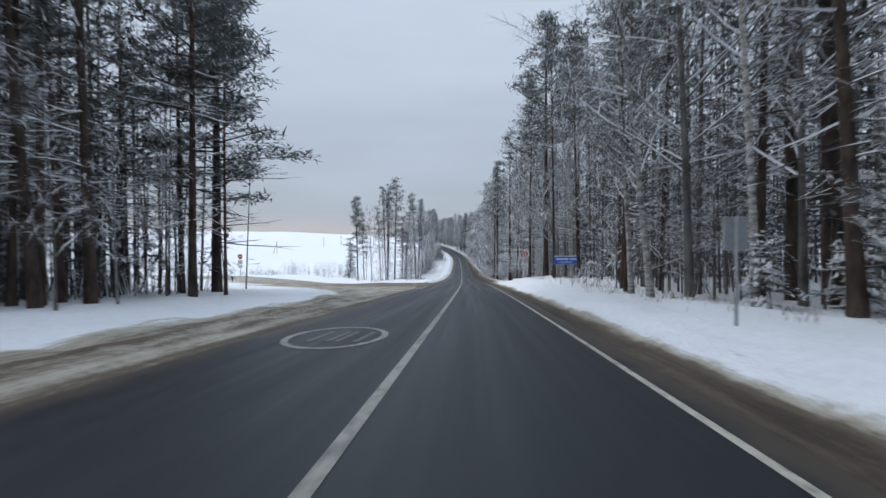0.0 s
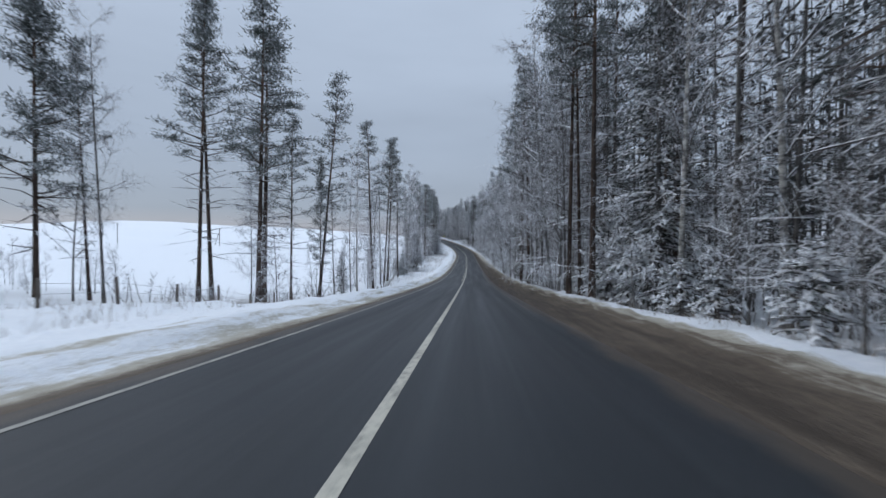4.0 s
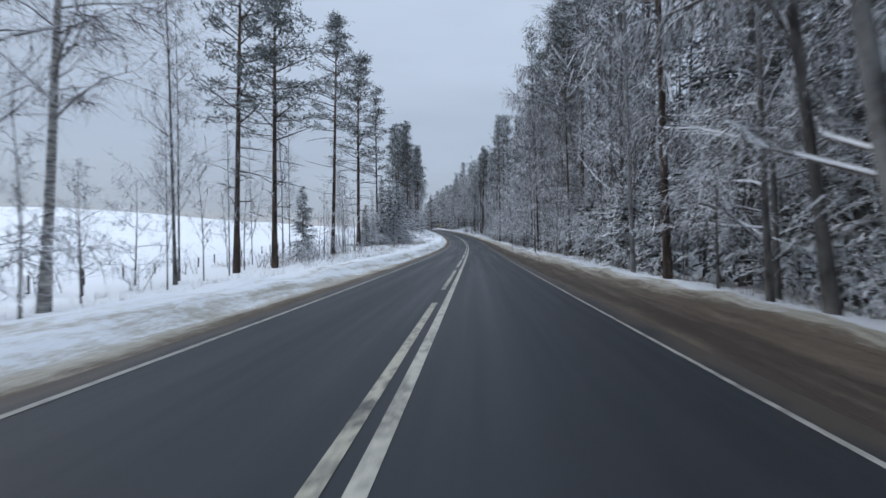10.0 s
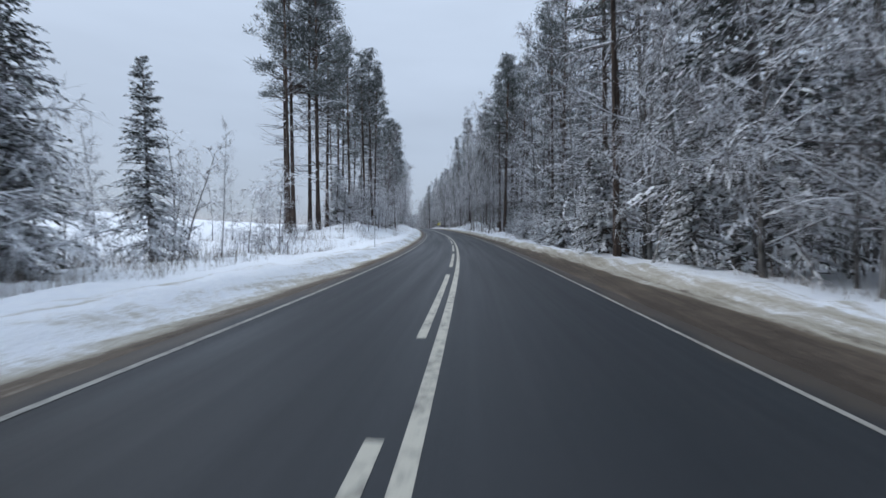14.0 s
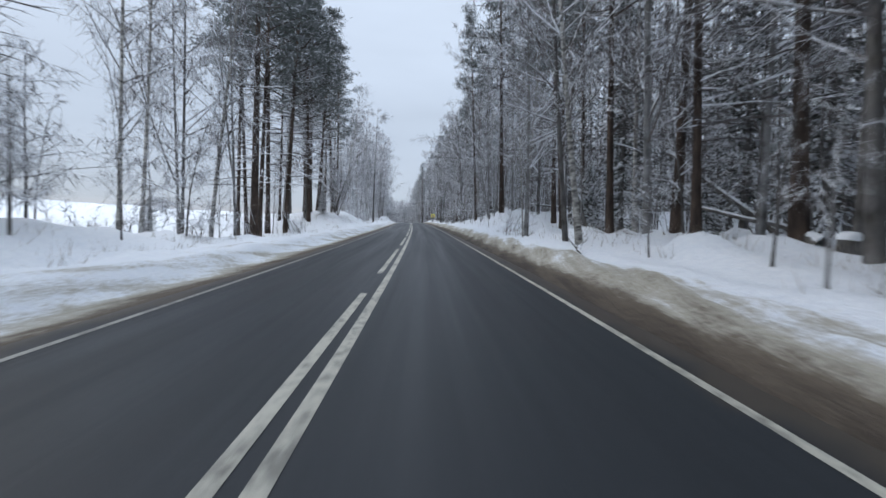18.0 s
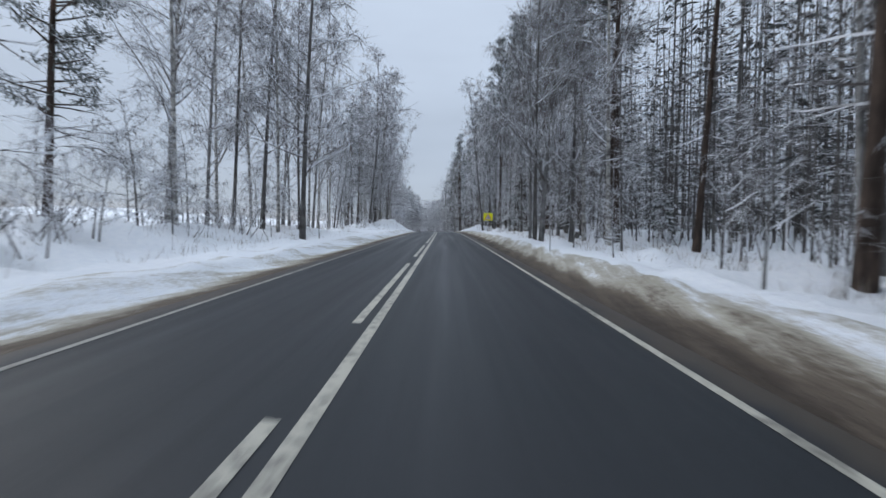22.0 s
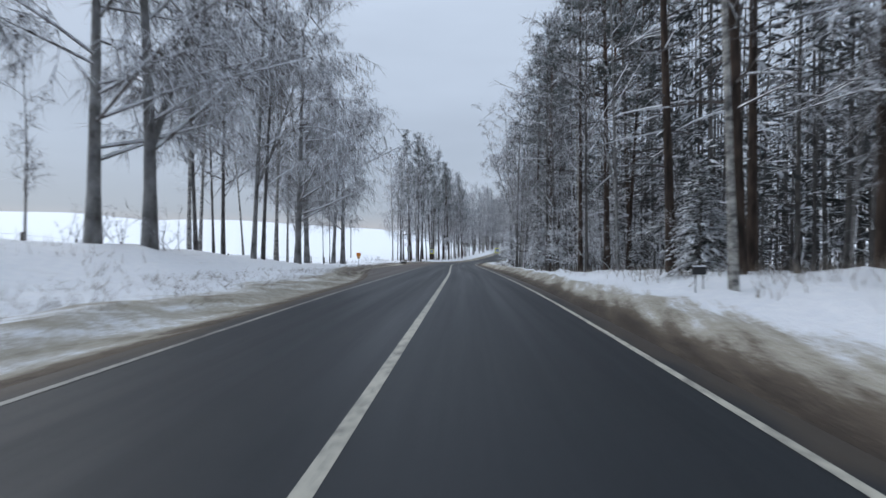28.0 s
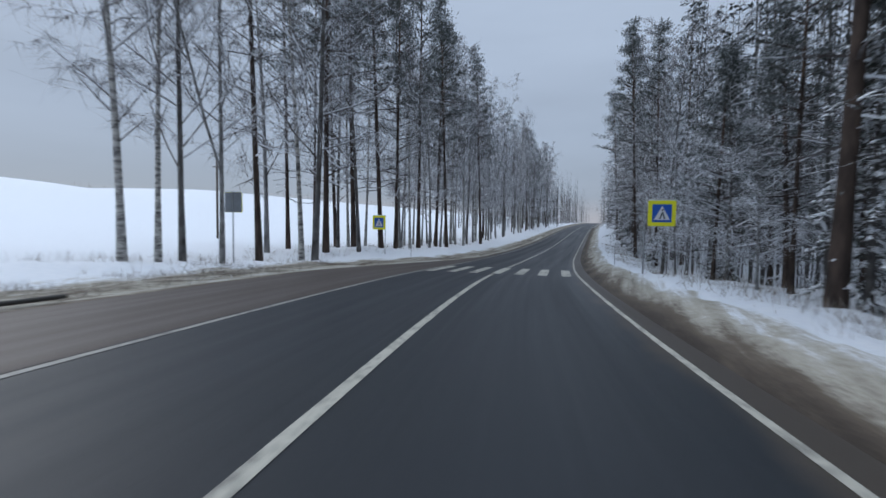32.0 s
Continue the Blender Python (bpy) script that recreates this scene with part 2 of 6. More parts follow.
def up_facing(t):
    g = t.nodes.new("ShaderNodeNewGeometry")
    s = t.nodes.new("ShaderNodeSeparateXYZ")
    t.links.new(g.outputs["Normal"], s.inputs[0])
    return s.outputs["Z"]


def bump(t, bsdf, val, strength=0.3, dist=0.05):
    n = t.nodes.new("ShaderNodeBump")
    n.inputs["Strength"].default_value, n.inputs["Distance"].default_value = strength, dist
    t.links.new(val, n.inputs["Height"])
    t.links.new(n.outputs["Normal"], bsdf.inputs["Normal"])


def object_random(t):
    return t.nodes.new("ShaderNodeObjectInfo").outputs["Random"]


SNOW = (0.85, 0.87, 0.91)


def snowy(name, low, high, snow_from, snow_to, grain=6.0, rough=0.85, vary=0.25, frost=0.0, stretch=(1, 1, 1), white=0.0):
    """Bark, twigs or needles in two tones, with snow lying on what faces up and a frost that clings all over."""
    m, t, b = material(name, rough)
    p = place(t)
    mp = t.nodes.new("ShaderNodeMapping")
    mp.inputs["Scale"].default_value = stretch
    t.links.new(p, mp.inputs["Vector"])
    n1 = noise_node(t, grain, 4, mp.outputs["Vector"])
    col = blend(t, remap(t, n1, 0.35, 0.65), low, high)
    col = blend(t, remap(t, object_random(t), 0, 1, 0, vary), col, (high[0] * 0.5, high[1] * 0.5, high[2] * 0.55))
    n2 = noise_node(t, 1.7, 3, p)
    if frost:
        col = blend(t, remap(t, n2, 0.3, 0.75, 0, frost), col, SNOW)
    up = calc(t, "ADD", up_facing(t), remap(t, n2, 0.25, 0.75, -0.35, 0.35))
    col = blend(t, remap(t, up, snow_from, snow_to), col, SNOW)
    if white:
        # some twigs carry snow from end to end, the others are bare
        isle = t.nodes.new("ShaderNodeNewGeometry").outputs["Random Per Island"]
        col = blend(t, remap(t, isle, 1 - white, 1 - white + 0.06), col, SNOW)
    t.links.new(col, b.inputs["Base Color"])
    if stretch != (1, 1, 1):
        bump(t, b, n1, 0.6, 0.04)
    b.inputs["Specular IOR Level"].default_value = 0.2
    return m


M_BARK_PINE = snowy("pine_bark", (0.024, 0.019, 0.016), (0.095, 0.068, 0.054), 0.75, 1.0, 5.0, stretch=(1, 1, 0.25))
M_BARK_PINE_UP = snowy("upper_pine_bark", (0.055, 0.037, 0.028), (0.155, 0.098, 0.068), 0.7, 1.0, 6.0, stretch=(1, 1, 0.3))
M_BARK_DARK = snowy("dark_bark", (0.03, 0.027, 0.025), (0.12, 0.108, 0.095), 0.6, 0.95, 5.0, frost=0.12, stretch=(1, 1, 0.3))
M_BARK_GREY = snowy("grey_bark", (0.06, 0.057, 0.052), (0.21, 0.20, 0.185), 0.55, 0.9, 4.0, frost=0.25, stretch=(1, 1, 0.4))
M_BARK_BIRCH = snowy("birch_bark", (0.05, 0.046, 0.042), (0.52, 0.50, 0.46), 0.6, 0.95, 3.2, frost=0.1, stretch=(1, 1, 2.2))
M_STALK = snowy("dry_stalks", (0.10, 0.075, 0.05), (0.24, 0.185, 0.125), 0.5, 1.0, 4.0, frost=0.3)
M_TWIG = snowy("frosted_twigs", (0.038, 0.028, 0.024), (0.095, 0.068, 0.056), 0.35, 0.85, 8.0, frost=0.24, white=0.23)
M_TWIG_SNOW = snowy("snow_laden_twigs", (0.030, 0.023, 0.020), (0.080, 0.058, 0.048), 0.25, 0.65, 8.0, frost=0.22, white=0.37)
M_LIMB = snowy("snow_topped_limbs", (0.035, 0.028, 0.024), (0.12, 0.095, 0.08), 0.0, 0.35, 6.0, frost=0.2)
M_NEEDLE_PINE = snowy("pine_needles", (0.018, 0.028, 0.022), (0.056, 0.072, 0.056), 0.65, 1.1, 3.0, frost=0.28, white=0.12)
M_NEEDLE_SPRUCE = snowy("spruce_needles", (0.012, 0.020, 0.015), (0.038, 0.052, 0.035), 0.55, 1.0, 3.0, frost=0.15, white=0.22)

M_NEEDLE_DEEP = snowy("needles_inside_the_wood", (0.013, 0.016, 0.014), (0.038, 0.043, 0.036), 0.7, 1.1, 3.0, frost=0.13, white=0.18)


def make_asphalt(name="damp_asphalt", sand=0.0):
    m, t, b = material(name, 0.5)
    p = world_place(t)
    uv = t.nodes.new("ShaderNodeUVMap").outputs["UV"]
    s = t.nodes.new("ShaderNodeSeparateXYZ")
    t.links.new(uv, s.inputs[0])
    lane = s.outputs["X"]
    mp = t.nodes.new("ShaderNodeMapping")
    mp.inputs["Scale"].default_value = (1.6, 0.035, 1.0)
    t.links.new(uv, mp.inputs["Vector"])
    streak = noise_node(t, 1.0, 4, mp.outputs["Vector"])
    grain = noise_node(t, 60, 3, p)
    patch = noise_node(t, 0.35, 4, p)
    col = blend(t, remap(t, grain, 0.3, 0.7), (0.011, 0.0135, 0.017), (0.024, 0.028, 0.034))
    col = blend(t, remap(t, streak, 0.35, 0.7, 0, 0.35), col, (0.028, 0.032, 0.037))
    col = blend(t, remap(t, patch, 0.45, 0.75, 0, 0.4), col, (0.024, 0.025, 0.028))
    # polished wheel tracks and the sand that lies along the edges
    wheel = calc(t, "ABSOLUTE", calc(t, "SUBTRACT", calc(t, "ABSOLUTE", calc(t, "SUBTRACT", calc(t, "ABSOLUTE", lane, 0.0), 1.7), 0.0), 0.78), 0.0)
    dry = remap(t, wheel, 0.0, 0.55, 0.0, 1.0)
    col = blend(t, remap(t, dry, 0, 1, 0.25, 0.0), col, (0.024, 0.026, 0.030))
    edge = calc(t, "ADD", calc(t, "ABSOLUTE", lane, 0.0), remap(t, noise_node(t, 0.8, 4, p), 0.3, 0.7, -0.2, 0.2))
    col = blend(t, remap(t, edge, 3.38, 3.68, 0, 0.9), col, (0.070, 0.056, 0.044))
    if sand:
        col = blend(t, remap(t, streak, 0.25, 0.75, sand * 0.6, sand), col, (0.085, 0.062, 0.050))
    t.links.new(col, b.inputs["Base Color"])
    t.links.new(remap(t, streak, 0.3, 0.7, 0.44, 0.62), b.inputs["Roughness"])
    b.inputs["Specular IOR Level"].default_value = 0.38
    bump(t, b, grain, 0.25, 0.01)
    return m


def make_ground():
    m, t, b = material("snow_ground", 0.7)
    p = world_place(t)
    at = t.nodes.new("ShaderNodeAttribute")
    at.attribute_name = "dirt"
    n1 = noise_node(t, 0.7, 5, p)
    n2 = noise_node(t, 5.0, 4, p)
    mp = t.nodes.new("ShaderNodeMapping")
    mp.inputs["Scale"].default_value = (2.6, 0.16, 1.0)
    t.links.new(p, mp.inputs["Vector"])
    n3 = noise_node(t, 1.0, 4, mp.outputs["Vector"])
    dirt = calc(t, "ADD", at.outputs["Fac"], remap(t, n1, 0.3, 0.7, -0.08, 0.08))
    dirt = calc(t, "ADD", dirt, remap(t, n2, 0.3, 0.7, -0.08, 0.08))
    dirt = calc(t, "ADD", dirt, remap(t, noise_node(t, 22, 3, p), 0.3, 0.7, -0.13, 0.13))
    dirt = calc(t, "ADD", dirt, remap(t, n3, 0.3, 0.7, -0.2, 0.2))
    snow = blend(t, remap(t, n2, 0.3, 0.7), (0.80, 0.83, 0.88), (0.88, 0.90, 0.93))
    col = blend(t, remap(t, dirt, 0.20, 0.44), snow, (0.43, 0.40, 0.335))
    col = blend(t, remap(t, dirt, 0.52, 0.80), col, (0.130, 0.102, 0.077))
    col = blend(t, remap(t, dirt, 0.9, 1.2), col, (0.056, 0.043, 0.033))
    t.links.new(col, b.inputs["Base Color"])
    b.inputs["Specular IOR Level"].default_value = 0.25
    bump(t, b, calc(t, "ADD", n2, noise_node(t, 18, 4, p)), 0.5, 0.10)
    return m


def make_paint(name, tone, worn):
    m, t, b = material(name, 0.6)
    p = world_place(t)
    n = noise_node(t, 9, 5, p)
    n2 = noise_node(t, 0.9, 3, p)
    col = blend(t, remap(t, calc(t, "ADD", n, calc(t, "MULTIPLY", n2, 0.6)), 0.75, 1.0, 0, worn), tone, (0.09, 0.085, 0.08))
    t.links.new(col, b.inputs["Base Color"])
    return m


def plain(name, col, rough=0.6, metal=0.0, wear=0.25, scale=8.0):
    m, t, b = material(name, rough)
    n = noise_node(t, scale, 4, place(t))
    t.links.new(blend(t, remap(t, n, 0.4, 0.75, 0, wear), col, tuple(c * 0.45 for c in col)), b.inputs["Base Color"])
    b.inputs["Metallic"].default_value = metal
    return m


M_ASPHALT = make_asphalt()
M_BAY = make_asphalt("sandy_asphalt", 0.75)
M_GROUND = make_ground()
M_PAINT = make_paint("white_road_paint", (0.52, 0.495, 0.42), 0.75)
M_PAINT_FAINT = make_paint("faint_road_paint", (0.17, 0.155, 0.135), 0.9)
M_PAINT_PATCHY = make_paint("patchy_road_paint", (0.47, 0.44, 0.35), 1.0)
M_PAINT_DULL = make_paint("dull_road_paint", (0.36, 0.345, 0.31), 0.75)
M_SNOW = plain("packed_snow", SNOW, 0.7, 0, 0.05)


# ---------------------------------------------------------------- mesh helpers
class Geo:
    """Collects vertices and faces for one mesh."""

    def __init__(self):
        self.v, self.f, self.m = [], [], []

    def tube(self, pts, radii, sides=5, mat=0, tip=True):
        """A tapered limb along pts; it ends in a point when tip is set."""
        rings = []
        n = len(pts)
        for i, p in enumerate(pts):
            if tip and i == n - 1:
                self.v.append(tuple(p))
                rings.append([len(self.v) - 1] * sides)
                break
            t = (pts[min(i + 1, n - 1)] - pts[max(i - 1, 0)]).normalized()
            a = t.orthogonal().normalized() if abs(t.z) < 0.9 else Vector((1, 0, 0)) - t * t.x
            a.normalize()
            b = t.cross(a)
            base = len(self.v)
            for k in range(sides):
                ang = 2 * math.pi * k / sides
                self.v.append(tuple(p + (a * math.cos(ang) + b * math.sin(ang)) * radii[i]))
            rings.append(list(range(base, base + sides)))
        for i, (r0, r1) in enumerate(zip(rings, rings[1:])):
            for k in range(sides):
                j = (k + 1) % sides
                if r1[0] == r1[-1]:
                    self.f.append((r0[k], r0[j], r1[0]))
                else:
                    self.f.append((r0[k], r0[j], r1[j], r1[k]))
                self.m.append(mat)

    def blade(self, p, way, width, up, mat=0):
        """A small pointed spray of needles."""
        side = way.cross(up)
        if side.length < 1e-4:
            side = Vector((1, 0, 0))
        side = side.normalized() * width
        k = len(self.v)
        self.v += [tuple(p), tuple(p + way * 0.45 + side), tuple(p + way), tuple(p + way * 0.4 - side)]
        self.f.append((k, k + 1, k + 2, k + 3))
        self.m.append(mat)

    def sliver(self, p, way, width, up, mat=0):
        """A thin twig that tapers to a point."""
        side = way.cross(up)
        if side.length < 1e-4:
            side = Vector((1, 0, 0))
        side = side.normalized() * width
        k = len(self.v)
        self.v += [tuple(p + side), tuple(p - side), tuple(p + way)]
        self.f.append((k, k + 1, k + 2))
        self.m.append(mat)

    def box(self, lo, hi, mat=0):
        k = len(self.v)
        for x in (lo[0], hi[0]):
            for y in (lo[1], hi[1]):
                for z in (lo[2], hi[2]):
                    self.v.append((x, y, z))
        for q in ((0, 1, 3, 2), (4, 6, 7, 5), (0, 4, 5, 1), (2, 3, 7, 6), (0, 2, 6, 4), (1, 5, 7, 3)):
            self.f.append(tuple(k + i for i in q))
            self.m.append(mat)

    def mesh(self, name, mats, soft=False):
        me = bpy.data.meshes.new(name)
        me.from_pydata(self.v, [], self.f)
        for m in mats:
            me.materials.append(m)
        if len(mats) > 1:
            me.polygons.foreach_set("material_index", self.m)
        if soft:
            me.polygons.foreach_set("use_smooth", [True] * len(self.f))
        me.update()
        return me


def piece(name, me, parent, label=""):
    ob = new(name, me)
    ob.parent = parent
    if label:
        tagged(ob, label)
    return ob


def part(name, bm, mat, parent, label=""):
    me = bpy.data.meshes.new(name)
    bm.to_mesh(me)
    bm.free()
    me.materials.append(mat)
    return piece(name, me, parent, label)


# ---------------------------------------------------------------- ground
def build_ground():
    left = [3.6, 3.9, 4.2, 4.45, 4.7, 4.95, 5.2, 5.45, 5.7, 6.0, 6.3, 6.65, 7.0, 7.4, 7.9, 8.5, 9.2, 10, 11, 12.5, 14, 17, 21, 27, 35, 48, 65, 90, 120, 160, 205, 255, 300, 340, 420, 600, 1100, 2200]
    right = [3.6, 3.9, 4.2, 4.45, 4.7, 4.95, 5.2, 5.45, 5.7, 6.0, 6.3, 6.65, 7.0, 7.4, 7.9, 8.5, 9.2, 10, 11, 12, 13, 16, 20, 26, 35, 50, 80, 140, 300, 900, 2200]
    ds = [-a for a in reversed(left)] + [-2.0, 0.0, 2.0] + right
    ys = [-1500, -700, -300, -140, -80] + [-50 + 4 * i for i in range(10)] + [-10 + 0.75 * i for i in range(955)] + [708 + 2 * i for i in range(26)] + [760 + 10 * i for i in range(15)] + [960, 1050, 1200, 1500, 2200, 3200]
    verts, dirt = [], []
    for y in ys:
        for d in ds:
            dd = d
            if d <= -3.6:
                dd = d - bay(y)
            p = spot(y, dd)
            verts.append(tuple(p))
            a = abs(d)
            if d < 0:
                v = ramp([(3.9, 0.92), (4.25, 0.8), (4.6, 0.30), (5.7, 0.22), (6.9, -0.12)], a)
                v -= 0.03 * smooth(250, 300, y) * (1 - smooth(540, 570, y)) * smooth(4.3, 4.9, a)
                v += 0.18 * smooth(538, 552, y) * (1 - smooth(575, 590, y)) * smooth(4.4, 4.7, a) * (1 - smooth(5.2, 7.0, a))
                v += 0.42 * smooth(560, 585, y) * smooth(4.4, 4.9, a) * (1 - smooth(6.0, 8.5, a))
                v += 0.46 * (1 - smooth(20, 40, y)) * smooth(4.3, 4.9, a) * (1 - smooth(6.0, 7.8, a))
                s = side_road(y, a) * (1 - smooth(170, 200, a))
                v = max(v, (0.60 + 0.2 * smooth(42, 52, y) * (1 - smooth(14, 24, a))) * s) if a > 4.2 else v
            else:
                wide = 1.3 * smooth(70, 95, y) * (1 - smooth(290, 330, y))
                brown = ramp([(4.2, 1.15), (4.9 + wide * 0.8, 1.0), (5.3 + wide, 0.78), (6.0 + wide, 0.5), (6.6 + wide, -0.1)], a)
                beige = ramp([(3.9, 1.15), (4.5 + wide * 0.5, 1.0), (4.9 + wide * 0.5, 0.56), (5.9 + wide * 0.8, 0.36), (6.7 + wide, -0.1)], a)
                f = smooth(190, 260, y) * (1 - 0.25 * smooth(560, 600, y)) + 1 - smooth(50, 90, y)
                v = brown + (beige - brown) * f - 0.5 * (1 - smooth(52, 80, y)) * smooth(4.5, 5.1, a)
            if a > 12 and not (d < 0 and a < 200):
                v = -0.3
            dirt.append(v)
    n = len(ds)
    faces = []
    for i in range(len(ys) - 1):
        for j in range(n - 1):
            k = i * n + j
            faces.append((k, k + 1, k + n + 1, k + n))
    me = bpy.data.meshes.new("ground")
    me.from_pydata(verts, [], faces)
    at = me.attributes.new("dirt", "FLOAT", "POINT")
    at.data.foreach_set("value", dirt)
    me.polygons.foreach_set("use_smooth", [True] * len(faces))
    me.materials.append(M_GROUND)
    me.update()
    return tagged(new("ground", me), "snow-covered ground with sandy dirty verges along the road", "ground", kind="structure")


build_ground()


# ---------------------------------------------------------------- road and its markings
def ribbon(name, y0, y1, d0, d1, lift, mat, step=2.0, parent=None, thick=0.0):
    """A strip that lies on the road from y0 to y1, between the distances d0 and d1 (numbers or functions of y)."""
    n = max(1, int(math.ceil((y1 - y0) / step)))
    verts, faces, uvs = [], [], []
    for i in range(n + 1):
        y = y0 + (y1 - y0) * i / n
        k = math.sqrt(1 + road_slope(y) ** 2)
        for d in (d0, d1):
            v = d(y) if callable(d) else d
            verts.append((road_x(y) + v * k, y, road_z(y) + lift))
            uvs.append((v, y))
    for i in range(n):
        faces.append((2 * i, 2 * i + 1, 2 * i + 3, 2 * i + 2))
    me = bpy.data.meshes.new(name)
    me.from_pydata(verts, [], faces)
    lay = me.uv_layers.new(name="UVMap")
    for loop in me.loops:
        lay.data[loop.index].uv = uvs[loop.vertex_index]
    me.materials.append(mat)
    me.update()
    ob = new(name, me)
    if parent:
        ob.parent = parent
    return ob


def edge_left(y):
    return -3.85 - bay(y)


road = ribbon("road", -200, 1000, edge_left, lambda y: 3.85 + 0.3 * smooth(585, 606, y), 0.0, M_ASPHALT, 2.0)
tagged(road, "dark damp asphalt road cleared of snow", "road", kind="structure")
for a, b in ((76, 566),):
    tagged(ribbon("edge_line", a, b, -LANE_L - 0.05, -LANE_L + 0.05, 0.006, M_PAINT_DULL, 2.0, road), "thin white edge line, partly sanded over")
tagged(ribbon("edge_line", 566, 900, -LANE_L - 0.06, -LANE_L + 0.06, 0.006, M_PAINT_DULL, 2.0, road), "white line along the bus bay")


def lane_right(y):
    return LANE_R + 0.32 * smooth(585, 606, y) - 0.1 * smooth(640, 652, y)


for a, b, mat, what in ((-60, 62, M_PAINT, "white edge line"), (98, 134, M_PAINT_FAINT, "edge line nearly hidden by sand"), (134, 172, M_PAINT_DULL, "edge line showing through the sand"), (199, 224, M_PAINT_DULL, "edge line showing through the sand"),
                        (224, 290, M_PAINT_DULL, "edge line showing through the sand"), (290, 340, M_PAINT_DULL, "sanded white edge line"), (340, 1000, M_PAINT, "white edge line")):
    tagged(ribbon("edge_line", a, b, lambda y: lane_right(y) - (0.05 if y > 320 or y < 70 else 0.036), lambda y: lane_right(y) + (0.055 if y > 320 or y < 70 else 0.036), 0.006, mat, 2.0, road), what)
tagged(ribbon("bay_surface", 570, 664, lambda y: edge_left(y) + 0.06, -LANE_L - 0.12, 0.004, M_BAY, 2.0, road), "brownish asphalt of the bus bay, strewn with sand")
for i in range(9):
    tagged(ribbon("edge_dash", 39.4 + 1.0 * i, 39.92 + 1.0 * i, -3.82, -3.46, 0.006, M_PAINT_DULL, 1.0, road), "worn edge dash across the mouth of the side road")
ribbon("centre_line", -60, 51, -0.075, 0.075, 0.006, M_PAINT_DULL, 2.0, road)
for i in range(9):
    ribbon("centre_dash", 53 + i * 2.0, 54 + i * 2.0, -0.075, 0.075, 0.006, M_PAINT, 1.0, road)
ribbon("centre_line", 71.5, 645, -0.075, 0.075, 0.006, M_PAINT, 2.0, road)
ribbon("centre_line", 651, 900, -0.075, 0.075, 0.006, M_PAINT, 2.0, road)
for start, step, count in ((139.9, 12.0, 7), (223.9, 11.87, 6), (295.1, 12.03, 4), (343.2, 12.12, 10), (464.4, 12.5, 5)):
    for i in range(count):
        y = start + i * step
        ribbon("centre_dash", y, y + step * 0.745, -0.35, -0.21, 0.006, M_PAINT if y > 222 else M_PAINT_PATCHY, 2.3, road)


def across(y, d):
    """A point on the asphalt, square to the road at y."""
    k = road_slope(y)
    y2 = y - d * k / (1 + k * k)
    return Vector((road_x(y) + d / math.sqrt(1 + k * k), y2, road_z(y2) + 0.009))


def road_mark(name, pts, closed, width, mat, label):
    """A painted outline on the asphalt through points (y, d)."""
    n = len(pts)
    cy, cd = sum(p[0] for p in pts) / n, sum(p[1] for p in pts) / n
    verts, faces = [], []
    for y, d in pts:
        q = Vector((y - cy, d - cd))
        inner = q * (1 - width / q.length)
        verts += [tuple(across(y, d)), tuple(across(cy + inner.x, cd + inner.y))]
    for i in range(n if closed else n - 1):
        j = (i + 1) % n
        faces.append((2 * i, 2 * j, 2 * j + 1, 2 * i + 1))
    me = bpy.data.meshes.new(name)
    me.from_pydata(verts, [], faces)
    me.materials.append(mat)
    return piece(name, me, road, label)


ring = [(9.75 + 1.65 * math.cos(a * math.pi / 20), -1.93 + 1.12 * math.sin(a * math.pi / 20)) for a in range(40)]
road_mark("painted_ring", ring, True, 0.16, M_PAINT_DULL, "worn white speed ring painted on the oncoming lane")
for d0 in (-2.4, -1.8):
    for a, b in (((9.0, d0), (10.5, d0 + 0.08)), ((9.0, d0 + 0.4), (10.5, d0 + 0.48))):
        pts = [(a[0], a[1]), (b[0], b[1]), (b[0], b[1] + 0.12), (a[0], a[1] + 0.12)]
        me = bpy.data.meshes.new("painted_bar")
        me.from_pydata([tuple(across(*p)) for p in pts], [], [(0, 1, 2, 3)])
        me.materials.append(M_PAINT_FAINT)
        piece("painted_bar", me, road, "worn painted bar inside the ring")
road_mark("painted_triangle", [(514.5, 0.85), (518.0, 1.8), (514.5, 2.75)], True, 0.30, M_PAINT, "white warning triangle painted on the lane")
me = bpy.data.meshes.new("painted_bar")
me.from_pydata([tuple(across(*p)) for p in ((515.2, 1.6), (515.2, 2.05), (516.4, 1.93), (516.4, 1.7))], [], [(0, 1, 2, 3)])
me.materials.append(M_PAINT_DULL)
piece("painted_bar", me, road, "worn symbol inside the triangle")
for i in range(7):
    d = -3.2 + i * 1.02
    me = bpy.data.meshes.new("crossing_stripe")
    me.from_pydata([tuple(across(*p)) for p in ((645.6, d), (645.6, d + 0.42), (650.4, d + 0.42), (650.4, d))], [], [(0, 1, 2, 3)])
    me.materials.append(M_PAINT)
    piece("crossing_stripe", me, road)


# ---------------------------------------------------------------- trees
rng = random.Random(7)


def wander(p0, way, length, steps, bend, rnd, droop=0.0):
    """Points along a crooked limb."""
    pts, d, p = [p0.copy()], way.normalized(), p0.copy()
    for i in range(steps):
        d = (d + Vector((rnd.uniform(-bend, bend), rnd.uniform(-bend, bend), rnd.uniform(-bend, bend) - droop))).normalized()
        p = p + d * (length / steps)
        pts.append(p.copy())
    return pts


